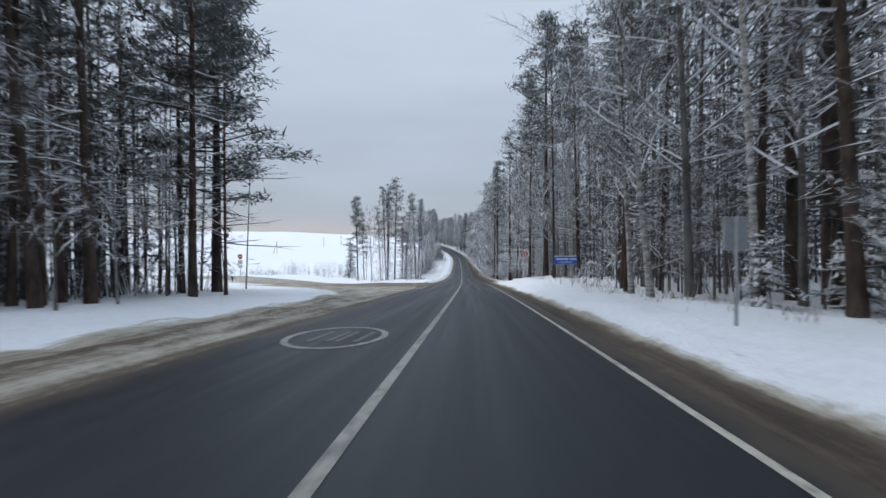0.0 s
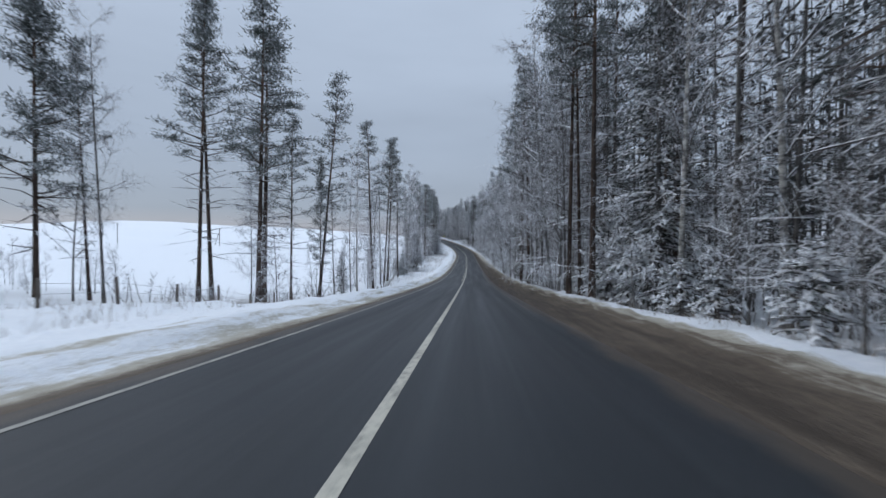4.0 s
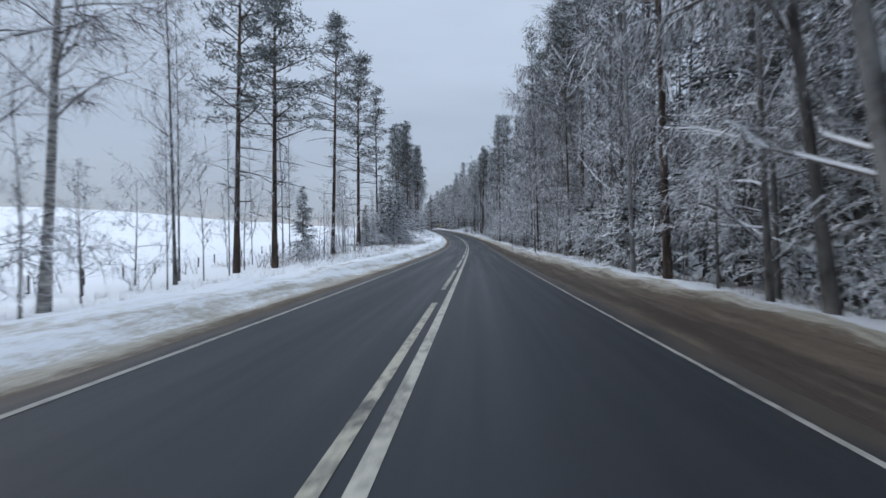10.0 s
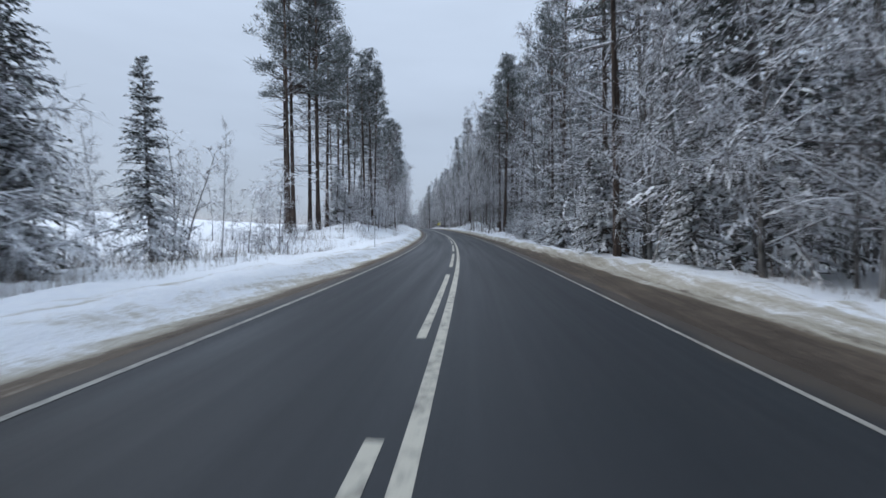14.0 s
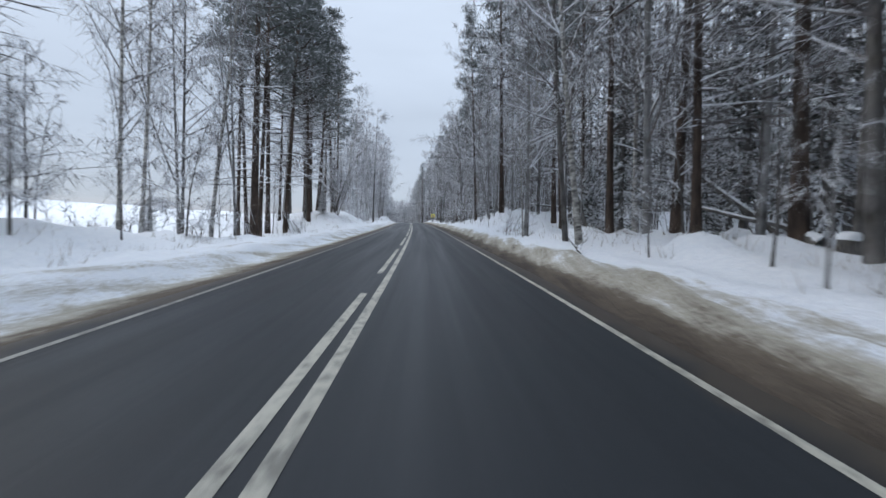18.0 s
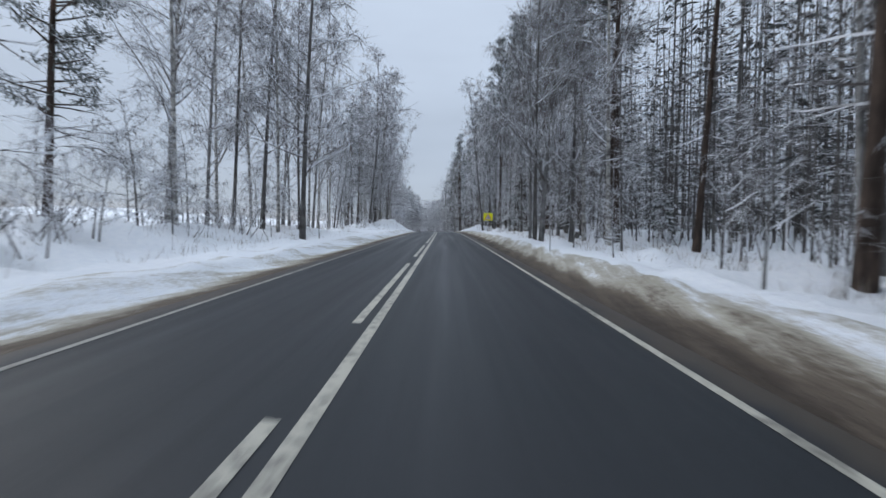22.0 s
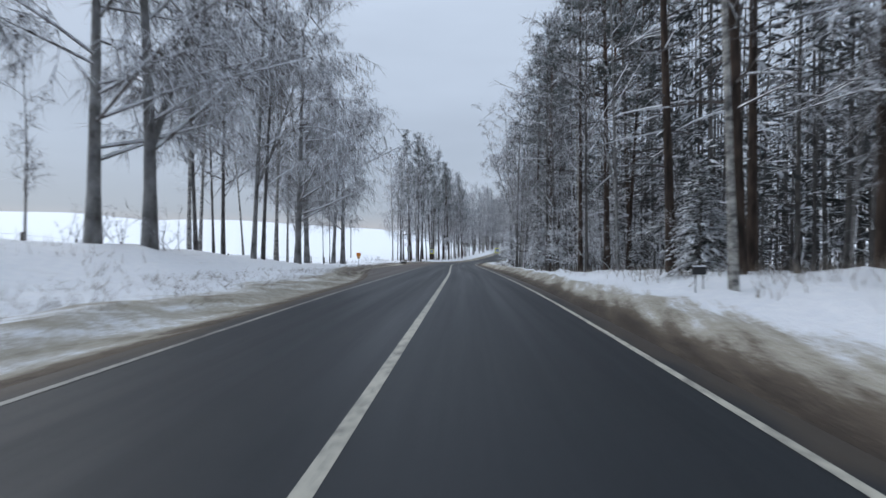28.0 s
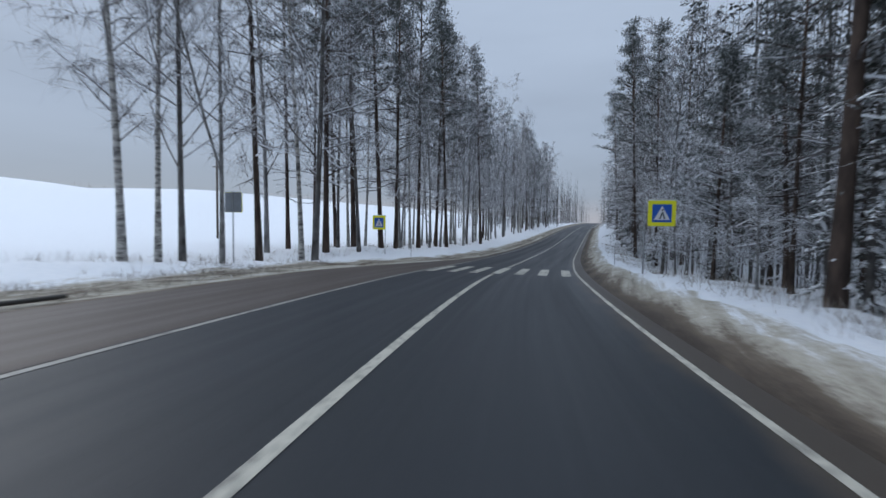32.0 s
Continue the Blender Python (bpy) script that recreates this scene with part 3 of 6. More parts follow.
def trunk_line(h, rnd, crook, steps=9):
    pts = []
    ax, ay, ph = rnd.uniform(-crook, crook), rnd.uniform(-crook, crook), rnd.uniform(0, 6)
    for i in range(steps + 1):
        f = i / steps
        pts.append(Vector((ax * h * f * f + 0.10 * crook * h * math.sin(f * 5 + ph) * f, ay * h * f * f + 0.10 * crook * h * math.cos(f * 4 + ph) * f, h * f - (0.3 if i == 0 else 0))))
    return pts


def along(pts, f):
    u = min(max(f, 0), 0.9999) * (len(pts) - 1)
    i = int(u)
    return pts[i].lerp(pts[i + 1], u - i)


def taper(r, n, power=0.8, least=0.03):
    return [max(r * (1 - (i / n) ** 1.0 * 0.92) ** power, least) * (1.35 if i == 0 else 1.0) for i in range(n + 1)]


def ring_way(rnd, rise):
    a = rnd.uniform(0, 2 * math.pi)
    return Vector((math.cos(a) * math.cos(rise), math.sin(a) * math.cos(rise), math.sin(rise)))


def make_pine(seed, h, r, crown_from, crown_wide, stubs, clumps=4, crook=0.012, n=42, tufts=17):
    rnd = random.Random(seed)
    line = trunk_line(h, rnd, crook)
    radii = taper(r, 9, 0.75)
    low, high = Geo(), Geo()
    low.tube(line[:6], radii[:6], 8, 0, tip=False)
    high.tube(line[5:], radii[5:], 7, 0)
    dead, limbs, needles = Geo(), Geo(), Geo()
    for i in range(stubs):
        f = rnd.uniform(0.14, crown_from + 0.1)
        w = ring_way(rnd, rnd.uniform(-0.25, 0.35))
        pts = wander(along(line, f), w, rnd.uniform(0.8, 3.0), 3, 0.2, rnd, 0.03)
        dead.tube(pts, [0.045, 0.034, 0.022, 0], 3)
        for j in range(2):
            q = pts[1 + j]
            dead.tube([q, q + (w + Vector((rnd.uniform(-.8, .8), rnd.uniform(-.8, .8), rnd.uniform(-.5, .4)))) * rnd.uniform(0.4, 1.0)], [0.022, 0], 3)
    for i in range(n):
        f = crown_from + (1 - crown_from) * ((i + rnd.uniform(0, 1)) / n)
        g = (f - crown_from) / (1 - crown_from)
        size = crown_wide * (0.55 + 0.75 * math.sin(math.pi * min(g + 0.22, 1)) ** 0.8) * rnd.uniform(0.55, 1.15) * (1 - 0.55 * g)
        w = ring_way(rnd, rnd.uniform(-0.15, 0.25) + 0.75 * g)
        pts = wander(along(line, f), w, size, 3, 0.14, rnd, -0.05)
        limbs.tube(pts, [0.06 * (1 - 0.5 * g), 0.04, 0.022, 0], 3)
        for c in range(clumps if i % 2 else max(clumps - 1, 1)):
            q = along(pts, 0.4 + 0.6 * (c + rnd.uniform(0.2, 1)) / clumps) + Vector((rnd.uniform(-.45, .45), rnd.uniform(-.45, .45), rnd.uniform(-.1, .25)))
            for k in range(int(tufts * 2.1)):
                s = Vector((rnd.gauss(0, 1), rnd.gauss(0, 1), rnd.gauss(0.1, 0.45))).normalized()
                needles.sliver(q + s * 0.05 + Vector((rnd.gauss(0, .27), rnd.gauss(0, .27), rnd.gauss(0, .09))), s * rnd.uniform(0.22, 0.5), rnd.uniform(0.026, 0.05), Vector((rnd.uniform(-.4, .4), rnd.uniform(-.4, .4), 1)))
    return [("trunk", low.mesh("pine_trunk", [M_BARK_PINE], True)), ("upper_trunk", high.mesh("pine_upper_trunk", [M_BARK_PINE_UP], True)),
            ("deadwood", dead.mesh("pine_stubs", [M_TWIG_SNOW])), ("branchwork", limbs.mesh("pine_limbs", [M_BARK_PINE])), ("crown", needles.mesh("pine_needles", [M_NEEDLE_PINE]))]


def make_bare(seed, h, r, bark, first, spread, n=26, rise=0.75, crook=0.03, subs=6, twigs=6, twig_mat=None, hang=0.06, fork=False, bow=-0.02, snow_share=0.7):
    """A leafless tree: trunk, limbs, and frosted twigs on them."""
    rnd = random.Random(seed)
    load = 0.006 if twig_mat is M_TWIG_SNOW else 0.0
    twigs = int(twigs * 1.7)
    line = trunk_line(h, rnd, crook)
    trunk, limbs, tw = Geo(), Geo(), Geo()
    trunk.tube(line, taper(r, 9, 0.95, 0.015), 7, 0)
    if fork:
        f0 = rnd.uniform(0.15, 0.3)
        second = wander(along(line, f0), ring_way(rnd, 1.15), h * 0.7, 7, 0.06, rnd, -0.04)
        trunk.tube(second, [r * 0.6 * (1 - i / 7.5) for i in range(8)], 6)
    for i in range(n):
        f = first + (0.97 - first) * (i + rnd.uniform(0, 1)) / n
        g = (f - first) / (1 - first)
        base = along(second, (f - f0) / 0.75) if fork and i % 3 == 0 and f > f0 else along(line, f)
        size = spread * (1 - 0.6 * g) * rnd.uniform(0.55, 1.45)
        pts = wander(base, ring_way(rnd, rise + rnd.uniform(-0.25, 0.3)), size, 3, 0.2, rnd, bow * 1.3)
        rr = (r * 0.27 + 0.012) * (1 - 0.5 * g)
        limbs.tube(pts, [rr, rr * 0.7, rr * 0.4, 0], 5 if r > 0.18 else 3)
        if rnd.random() < snow_share and abs(pts[-1].z - pts[0].z) < 0.85 * size:
            ridge = [along(pts, f_) + Vector((0, 0, rr * (0.75 - 0.3 * f_) + 0.006)) for f_ in (0.06, 0.35, 0.65, 0.98)]
            limbs.tube(ridge, [rr * 0.6, rr * 0.62 + 0.006, rr * 0.45 + 0.006, 0], 3, 1)
        for j in range(subs):
            q = along(pts, 0.25 + 0.75 * (j + rnd.random()) / subs)
            w = (pts[-1] - pts[0]).normalized() * 0.7 + Vector((rnd.uniform(-.9, .9), rnd.uniform(-.9, .9), rnd.uniform(-.4, .6)))
            ln = min(size * rnd.uniform(0.25, 0.55), 1.9)
            sp = wander(q, w, ln, 2, 0.2, rnd, hang)
            for a, b in zip(sp, sp[1:]):
                tw.sliver(a, (b - a) * 1.3, 0.013 + rr * 0.15 + load, Vector((rnd.uniform(-.5, .5), rnd.uniform(-.5, .5), 1)))
            for k in range(twigs):
                q2 = along(sp, 0.2 + 0.8 * (k + rnd.random()) / twigs)
                w2 = w.normalized() * 0.5 + Vector((rnd.uniform(-.8, .8), rnd.uniform(-.8, .8), rnd.uniform(-.7, .5) - hang * 4))
                e = q2 + w2.normalized() * min(ln, 0.95) * rnd.uniform(0.5, 1.35)
                tw.sliver(q2, e - q2, rnd.uniform(0.006, 0.012) + load * 0.6, Vector((rnd.uniform(-.7, .7), rnd.uniform(-.7, .7), 1)))
    return [("trunk", trunk.mesh("bare_trunk", [bark], True)), ("branchwork", limbs.mesh("bare_limbs", [M_LIMB, M_SNOW])), ("crown", tw.mesh("bare_twigs", [twig_mat or M_TWIG]))]


def make_spruce(seed, h, wide, r, first=0.04, layers=18, per=8, blades=9, snow=0.5):
    """A spruce: drooping boughs of short twigs, snow lying along them."""
    rnd = random.Random(seed)
    line = trunk_line(h, rnd, 0.01)
    trunk, boughs, caps = Geo(), Geo(), Geo()
    trunk.tube(line, taper(r, 9, 1.0, 0.01), 6, 0)
    for i in range(layers):
        f = first + (0.985 - first) * (i / layers) ** 0.92
        size = wide * (1 - f) ** 0.85 * rnd.uniform(0.9, 1.1) + 0.12
        for k in range(per if f < 0.8 else max(4, per - 3)):
            w = ring_way(rnd, -0.12 + 0.7 * f + rnd.uniform(-0.12, 0.12))
            ln = size * rnd.uniform(0.7, 1.15)
            pts = wander(along(line, f + rnd.uniform(-0.02, 0.02)), w, ln, 3, 0.1, rnd, 0.2 - 0.12 * f)
            trunk.tube([pts[0], pts[2], pts[3]], [0.03, 0.015, 0], 3)
            side = w.cross(Vector((0, 0, 1))).normalized()
            for j in range(blades):
                u = 0.15 + 0.85 * (j + rnd.random()) / blades
                q = along(pts, u)
                s = (w * rnd.uniform(0.4, 0.9) + side * rnd.uniform(-1, 1) + Vector((0, 0, rnd.uniform(-0.95, 0.05)))).normalized()
                ll = (0.14 + min(0.13 * ln * (1.2 - u), 0.22)) * rnd.uniform(0.7, 1.25)
                boughs.blade(q, s * ll, ll * 0.17 + 0.010, Vector((rnd.uniform(-.5, .5), rnd.uniform(-.5, .5), 1)))
            if rnd.random() < snow and ln > 0.35:
                wide_ = min(0.03 + 0.02 * ln, 0.06)
                for u in (0.2, 0.32, 0.44, 0.56, 0.68, 0.8, 0.92):
                    if rnd.random() < 0.25:
                        continue
                    q = along(pts, u) + Vector((rnd.uniform(-.06, .06), rnd.uniform(-.06, .06), 0.02))
                    e = along(pts, min(u + 0.08, 1.0))
                    d = (e - q).normalized()
                    wv = d.cross(Vector((0, 0, 1))) * wide_ * rnd.uniform(0.6, 1.3)
                    top = Vector((0, 0, 0.05 + 0.3 * wide_))
                    kk = len(caps.v)
                    a0 = q - d * 0.04 * ln
                    caps.v += [tuple(a0), tuple(q + wv - top * 0.4), tuple(q + top), tuple(q - wv - top * 0.4), tuple(e + d * 0.03 * ln - top * 0.5)]
                    caps.f += [(kk, kk + 1, kk + 2), (kk, kk + 2, kk + 3), (kk + 4, kk + 2, kk + 1), (kk + 4, kk + 3, kk + 2)]
                    caps.m += [0] * 4
    return [("trunk", trunk.mesh("spruce_trunk", [M_BARK_DARK])), ("crown", boughs.mesh("spruce_boughs", [M_NEEDLE_SPRUCE])), ("snow_load", caps.mesh("spruce_snow", [M_SNOW], True))]


def make_brush(seed, h, stems, spread, twigs=9, mat=None, arch=0.05):
    rnd = random.Random(seed)
    st, tw = Geo(), Geo()
    for i in range(stems):
        base = Vector((rnd.uniform(-spread, spread) * 0.5, rnd.uniform(-spread, spread) * 0.5, -0.15))
        w = ring_way(rnd, rnd.uniform(0.9, 1.45))
        pts = wander(base, w, h * rnd.uniform(0.55, 1.1), 4, 0.12, rnd, arch)
        st.tube(pts, [0.028, 0.022, 0.016, 0.01, 0], 3)
        for j in range(twigs):
            q = along(pts, 0.25 + 0.75 * (j + rnd.random()) / twigs)
            e = q + (w * 0.6 + Vector((rnd.uniform(-.9, .9), rnd.uniform(-.9, .9), rnd.uniform(-.3, .6)))).normalized() * h * rnd.uniform(0.08, 0.24)
            tw.sliver(q, e - q, 0.016, Vector((rnd.uniform(-.6, .6), rnd.uniform(-.6, .6), 1)))
            for k in range(5):
                q2 = q.lerp(e, rnd.uniform(0.2, 0.95))
                tw.sliver(q2, Vector((rnd.uniform(-1, 1), rnd.uniform(-1, 1), rnd.uniform(-.4, .7))) * h * 0.09, 0.012, Vector((rnd.uniform(-.6, .6), rnd.uniform(-.6, .6), 1)))
    return [("branchwork", st.mesh("brush_stems", [M_TWIG])), ("crown", tw.mesh("brush_twigs", [mat or M_TWIG_SNOW]))]


KINDS = {
    "pine": [make_pine(11, 24, 0.168, 0.46, 3.1, 34), make_pine(12, 26, 0.176, 0.52, 3.0, 40), make_pine(13, 22, 0.152, 0.40, 2.9, 30), make_pine(14, 25, 0.160, 0.56, 2.7, 44)],
    "bushy_pine": [make_pine(21, 17, 0.14, 0.28, 2.9, 14, 5, 0.012, 54, 20), make_pine(22, 15, 0.17, 0.28, 2.5, 14)],
    "wood_pine": [make_pine(24, 23, 0.128, 0.2, 2.9, 16, 3, 0.015, 50, 13), make_pine(25, 25, 0.136, 0.26, 2.8, 20, 3, 0.015, 50, 13)],
    "birch": [make_bare(31, 24, 0.131, M_BARK_BIRCH, 0.2, 3.8, 36, 0.8, 0.03, 8, 10, hang=0.10, bow=0.03), make_bare(32, 26, 0.139, M_BARK_BIRCH, 0.28, 3.6, 36, 0.85, 0.03, 8, 10, hang=0.16, bow=0.05), make_bare(33, 22, 0.115, M_BARK_BIRCH, 0.18, 3.4, 34, 0.8, 0.06, 8, 10, hang=0.12)],
    "alder": [make_bare(41, 24, 0.131, M_BARK_DARK, 0.14, 3.8, 36, 0.6, 0.03, 8, 10, M_TWIG_SNOW), make_bare(42, 26, 0.139, M_BARK_DARK, 0.2, 3.6, 36, 0.65, 0.03, 8, 10), make_bare(43, 22, 0.115, M_BARK_GREY, 0.12, 3.5, 34, 0.65, 0.06, 8, 10), make_bare(44, 25, 0.123, M_BARK_GREY, 0.18, 3.6, 34, 0.75, 0.03, 8, 10, fork=True)],
    "snowy_alder": [make_bare(51, 12, 0.10, M_BARK_GREY, 0.10, 3.6, 28, 0.5, 0.06, 8, 8, M_TWIG_SNOW, 0.08, bow=0.03), make_bare(52, 10, 0.09, M_BARK_DARK, 0.08, 3.6, 28, 0.42, 0.08, 8, 8, M_TWIG_SNOW, 0.1, bow=0.05), make_bare(53, 14, 0.11, M_BARK_DARK, 0.16, 3.4, 28, 0.45, 0.05, 8, 8, M_TWIG_SNOW, 0.08, bow=0.04)],
    "big_birch": [make_bare(61, 17, 0.21, M_BARK_GREY, 0.16, 6.4, 26, 0.5, 0.03, 18, 12, hang=0.24, twig_mat=M_TWIG_SNOW, bow=0.04), make_bare(62, 16, 0.19, M_BARK_GREY, 0.18, 5.6, 26, 0.6, 0.05, 18, 12, hang=0.24, fork=True, bow=0.04)],
    "spruce": [make_spruce(71, 8, 2.2, 0.11, 0.03, 24, 10, 24, 0.8), make_spruce(72, 6.5, 2.0, 0.09, 0.03, 22, 10, 22, 0.85), make_spruce(73, 10, 2.4, 0.13, 0.03, 28, 10, 24, 0.8)],
    "tall_spruce": [make_spruce(81, 20, 2.9, 0.18, 0.05, 40, 9, 30, 0.75), make_spruce(82, 23, 3.1, 0.20, 0.07, 44, 9, 30, 0.75)],
    "young_spruce": [make_spruce(91, 3.0, 1.1, 0.05, 0.02, 14, 7, 9), make_spruce(92, 2.2, 1.0, 0.04, 0.0, 12, 7, 9, 0.9)],
    "sapling": [make_bare(101, 7, 0.045, M_BARK_DARK, 0.2, 1.4, 16, 0.8, 0.08, 5, 6), make_bare(102, 8.5, 0.05, M_BARK_GREY, 0.22, 1.5, 16, 0.8, 0.06, 5, 6), make_bare(103, 5.5, 0.04, M_BARK_DARK, 0.15, 1.3, 14, 0.7, 0.12, 5, 6)],
    "wood_tree": [make_bare(161, 22, 0.12, M_BARK_DARK, 0.05, 3.7, 42, 0.12, 0.02, 7, 8, M_TWIG_SNOW, 0.03), make_bare(162, 19, 0.10, M_BARK_DARK, 0.04, 3.7, 42, 0.05, 0.03, 7, 8, M_TWIG_SNOW, 0.05, bow=0.02), make_bare(163, 24, 0.13, M_BARK_GREY, 0.06, 3.9, 42, 0.22, 0.02, 7, 8, M_TWIG_SNOW, 0.03)],
    "thicket": [make_bare(151, 6.5, 0.05, M_BARK_DARK, 0.06, 2.8, 20, 0.55, 0.10, 6, 6, M_TWIG_SNOW, 0.12, bow=0.06), make_bare(152, 5.0, 0.045, M_BARK_GREY, 0.05, 2.8, 18, 0.5, 0.14, 6, 6, M_TWIG_SNOW, 0.14, bow=0.08), make_bare(153, 8.0, 0.06, M_BARK_DARK, 0.08, 2.7, 20, 0.6, 0.08, 6, 6, M_TWIG_SNOW, 0.1, bow=0.05)],
    "brush": [make_brush(111, 2.2, 9, 1.4), make_brush(112, 1.6, 11, 1.8), make_brush(113, 3.0, 8, 1.6, 11, arch=0.16)],
}
NAMES = {"pine": ("pine_tree", "tall Scots pine with bare lower trunk and frosted crown", "pine"),
         "bushy_pine": ("pine_tree", "Scots pine with a broad frosted crown of needles", "pine"),
         "wood_pine": ("pine_tree", "Scots pine with frosted needles far down its trunk", "pine"),
         "birch": ("birch_tree", "leafless birch with white banded bark and frosted twigs", "birch"),
         "alder": ("bare_tree", "leafless roadside tree with dark bark and frosted twigs", "tree"),
         "snowy_alder": ("bare_tree", "leafless tree with branches laden with snow", "tree"),
         "big_birch": ("birch_tree", "big old birch with wide hanging snowy branches", "birch"),
         "spruce": ("spruce_tree", "dark green spruce with snow-laden boughs", "spruce"),
         "tall_spruce": ("spruce_tree", "tall dark spruce dusted with snow", "spruce"),
         "young_spruce": ("young_spruce", "small young spruce half buried in snow", "spruce"),
         "wood_tree": ("bare_tree", "slender wood tree with long level snowy branches", "tree"),
         "thicket": ("snowy_bush", "tall leafless bush with branches bent under snow", "bush"),
         "sapling": ("sapling", "thin leafless sapling standing in the snow", "sapling"),
         "brush": ("shrub", "leafless shrub with twigs covered in snow", "shrub")}
HEIGHT = {k: [max(v.co.z for _, me in parts for v in me.vertices) for parts in vs] for k, vs in KINDS.items()}
MASTERS = {}
TAKEN = []


def plant(kind, y, d, h=None, which=None, lean=0.0, turn=None, fat=1.0, toward=90.0, side=""):
    """A tree of that kind d metres to the right of the centre line, h metres high; lean in degrees, fat widens the trunk and crown."""
    variants = KINDS[kind]
    if kind not in ("brush", "sapling", "young_spruce", "thicket"):
        TAKEN.append((y, d))
    i = rng.randrange(len(variants)) if which is None else which
    full = HEIGHT[kind][i]
    k = (h or full * rng.uniform(0.85, 1.15)) / full
    turn = rng.uniform(0, 360) if turn is None else turn
    lean += rng.uniform(-2.2, 2.2)
    m = Matrix.Translation(spot(y, d)) @ pose(0, 0, 0, rng.uniform(-2, 2), lean, 0) @ pose(0, 0, 0, 0, 0, turn) @ Matrix.Diagonal((k * fat, k * fat, k, 1))
    if (kind, i) in MASTERS:
        master = MASTERS[kind, i]
        return copy_thing(master, m @ Matrix.Diagonal((1 / master.scale[0], 1 / master.scale[1], 1 / master.scale[2], 1)))
    name, label, cat = NAMES[kind]
    top = new(name)
    for pname, me in variants[i]:
        ob = piece(pname, me, top)
        if pname not in ("trunk", "upper_trunk"):
            tagged(ob, kind="stuff")
    tagged(top, label, cat, "roadside trees" if kind not in ("brush", "sapling", "young_spruce", "thicket") else "undergrowth")
    MASTERS[kind, i] = top
    top.matrix_basis = m
    return top


# ---------------------------------------------------------------- single trees that stand out along the road
plant("pine", 17.1, -18.4, 26.8)
plant("pine", 17.2, 14.2, 31.8, fat=1.4)
plant("pine", 17.3, -17.3, 27.3)
plant("pine", 18.0, -15.6, 28.2, fat=1.3)
plant("pine", 19.4, -18.4, 26.0)
plant("pine", 20.1, 14.9, 32.9, fat=1.5)
plant("alder", 25.2, -17.3, 12.8)
plant("bushy_pine", 31.0, -17.6, 25.0, fat=1.6, which=0)
plant("pine", 29.4, -19.2, 27.0)
plant("pine", 56.5, 10.6, 32.9, fat=1.4)
plant("pine", 57.4, 14.9, 31.6)
plant("birch", 60.7, 15.0, 31.5)
plant("pine", 63.4, 9.6, 30.2)
plant("spruce", 107.5, 10.6, 3.3)
plant("spruce", 114.5, 10.7, 3.4)
plant("pine", 123.0, 14.5, 32.3)
plant("pine", 129.3, 16.0, 30.8)
plant("pine", 137.6, 18.0, 30.8)
plant("spruce", 141.3, 10.6, 3.8)
plant("alder", 145.9, 14.3, 30.1)
plant("pine", 149.5, 13.3, 31.6)
plant("snowy_alder", 181.5, 9.6, 7.2)
plant("snowy_alder", 191.4, 11.0, 6.2)
plant("snowy_alder", 193.1, 10.7, 8.0)
plant("snowy_alder", 200.5, 10.6, 9.3, lean=8)
plant("snowy_alder", 213.4, 10.4, 14.0)
plant("spruce", 225.5, 9.6, 4.4)
plant("tall_spruce", 237.0, 13.8, 26.4)
plant("pine", 241.4, 12.6, 33.2)
plant("snowy_alder", 245.9, 13.0, 13.4)
plant("snowy_alder", 248.3, 10.2, 14.0)
plant("spruce", 255.1, 10.1, 5.1)
plant("alder", 255.6, 13.5, 27.9)
plant("spruce", 256.5, 11.9, 5.8)
plant("snowy_alder", 264.3, 10.6, 10.3)
plant("pine", 272.5, 12.7, 33.5)
plant("snowy_alder", 275.3, 9.6, 15.5, fat=1.2)
plant("spruce", 276.8, 9.6, 5.5)
plant("snowy_alder", 294.3, 10.6, 7.5, fat=1.3)
plant("spruce", 300.0, 10.7, 5.7)
plant("snowy_alder", 300.6, 9.6, 15.0)
plant("pine", 307.1, 9.6, 31.0)
plant("spruce", 311.4, 9.6, 5.4)
plant("pine", 311.4, 9.6, 14.0)
plant("pine", 322.5, 10.6, 31.9)
plant("spruce", 328.5, 10.6, 9.4)
plant("spruce", 337.0, 9.7, 5.8)
plant("spruce", 342.8, 10.2, 5.5)
plant("young_spruce", 347.6, 9.6, 2.1)
plant("young_spruce", 351.9, 10.6, 1.2)
plant("pine", 359.1, 12.5, 31.9)
plant("pine", 359.3, 14.9, 30.6, fat=1.6)
plant("spruce", 359.4, 13.8, 5.5)
plant("pine", 366.1, 14.1, 31.8)
plant("pine", 372.9, 13.8, 30.2, fat=1.4)
plant("alder", 373.9, 13.3, 26.8)
plant("spruce", 388.6, 12.5, 5.3)
plant("sapling", 423.4, 10.6, 5.1)
plant("snowy_alder", 437.0, 9.6, 9.7)
plant("sapling", 445.3, 9.6, 3.0)
plant("brush", 448.9, 9.6, 1.2)
plant("wood_tree", 454.5, 13.1, 6.7)
plant("wood_tree", 457.1, 9.6, 10.8)
plant("alder", 472.1, 13.6, 28.1)
plant("pine", 486.0, 16.2, 29.2)
plant("tall_spruce", 486.4, 9.6, 14.4)
plant("snowy_alder", 497.4, 10.6, 8.7)
plant("pine", 513.2, 13.0, 29.3)
plant("alder", 517.5, 10.6, 29.8, lean=-7)
plant("alder", 524.7, 13.0, 27.5)
plant("alder", 529.8, 13.0, 28.2)
plant("birch", 530.7, 9.6, 29.8)
plant("tall_spruce", 545.4, 13.0, 19.5)
plant("alder", 554.2, 10.7, 28.5)
plant("pine", 561.8, 13.0, 30.2, fat=1.1)
plant("young_spruce", 576.9, 13.8, 3.2)
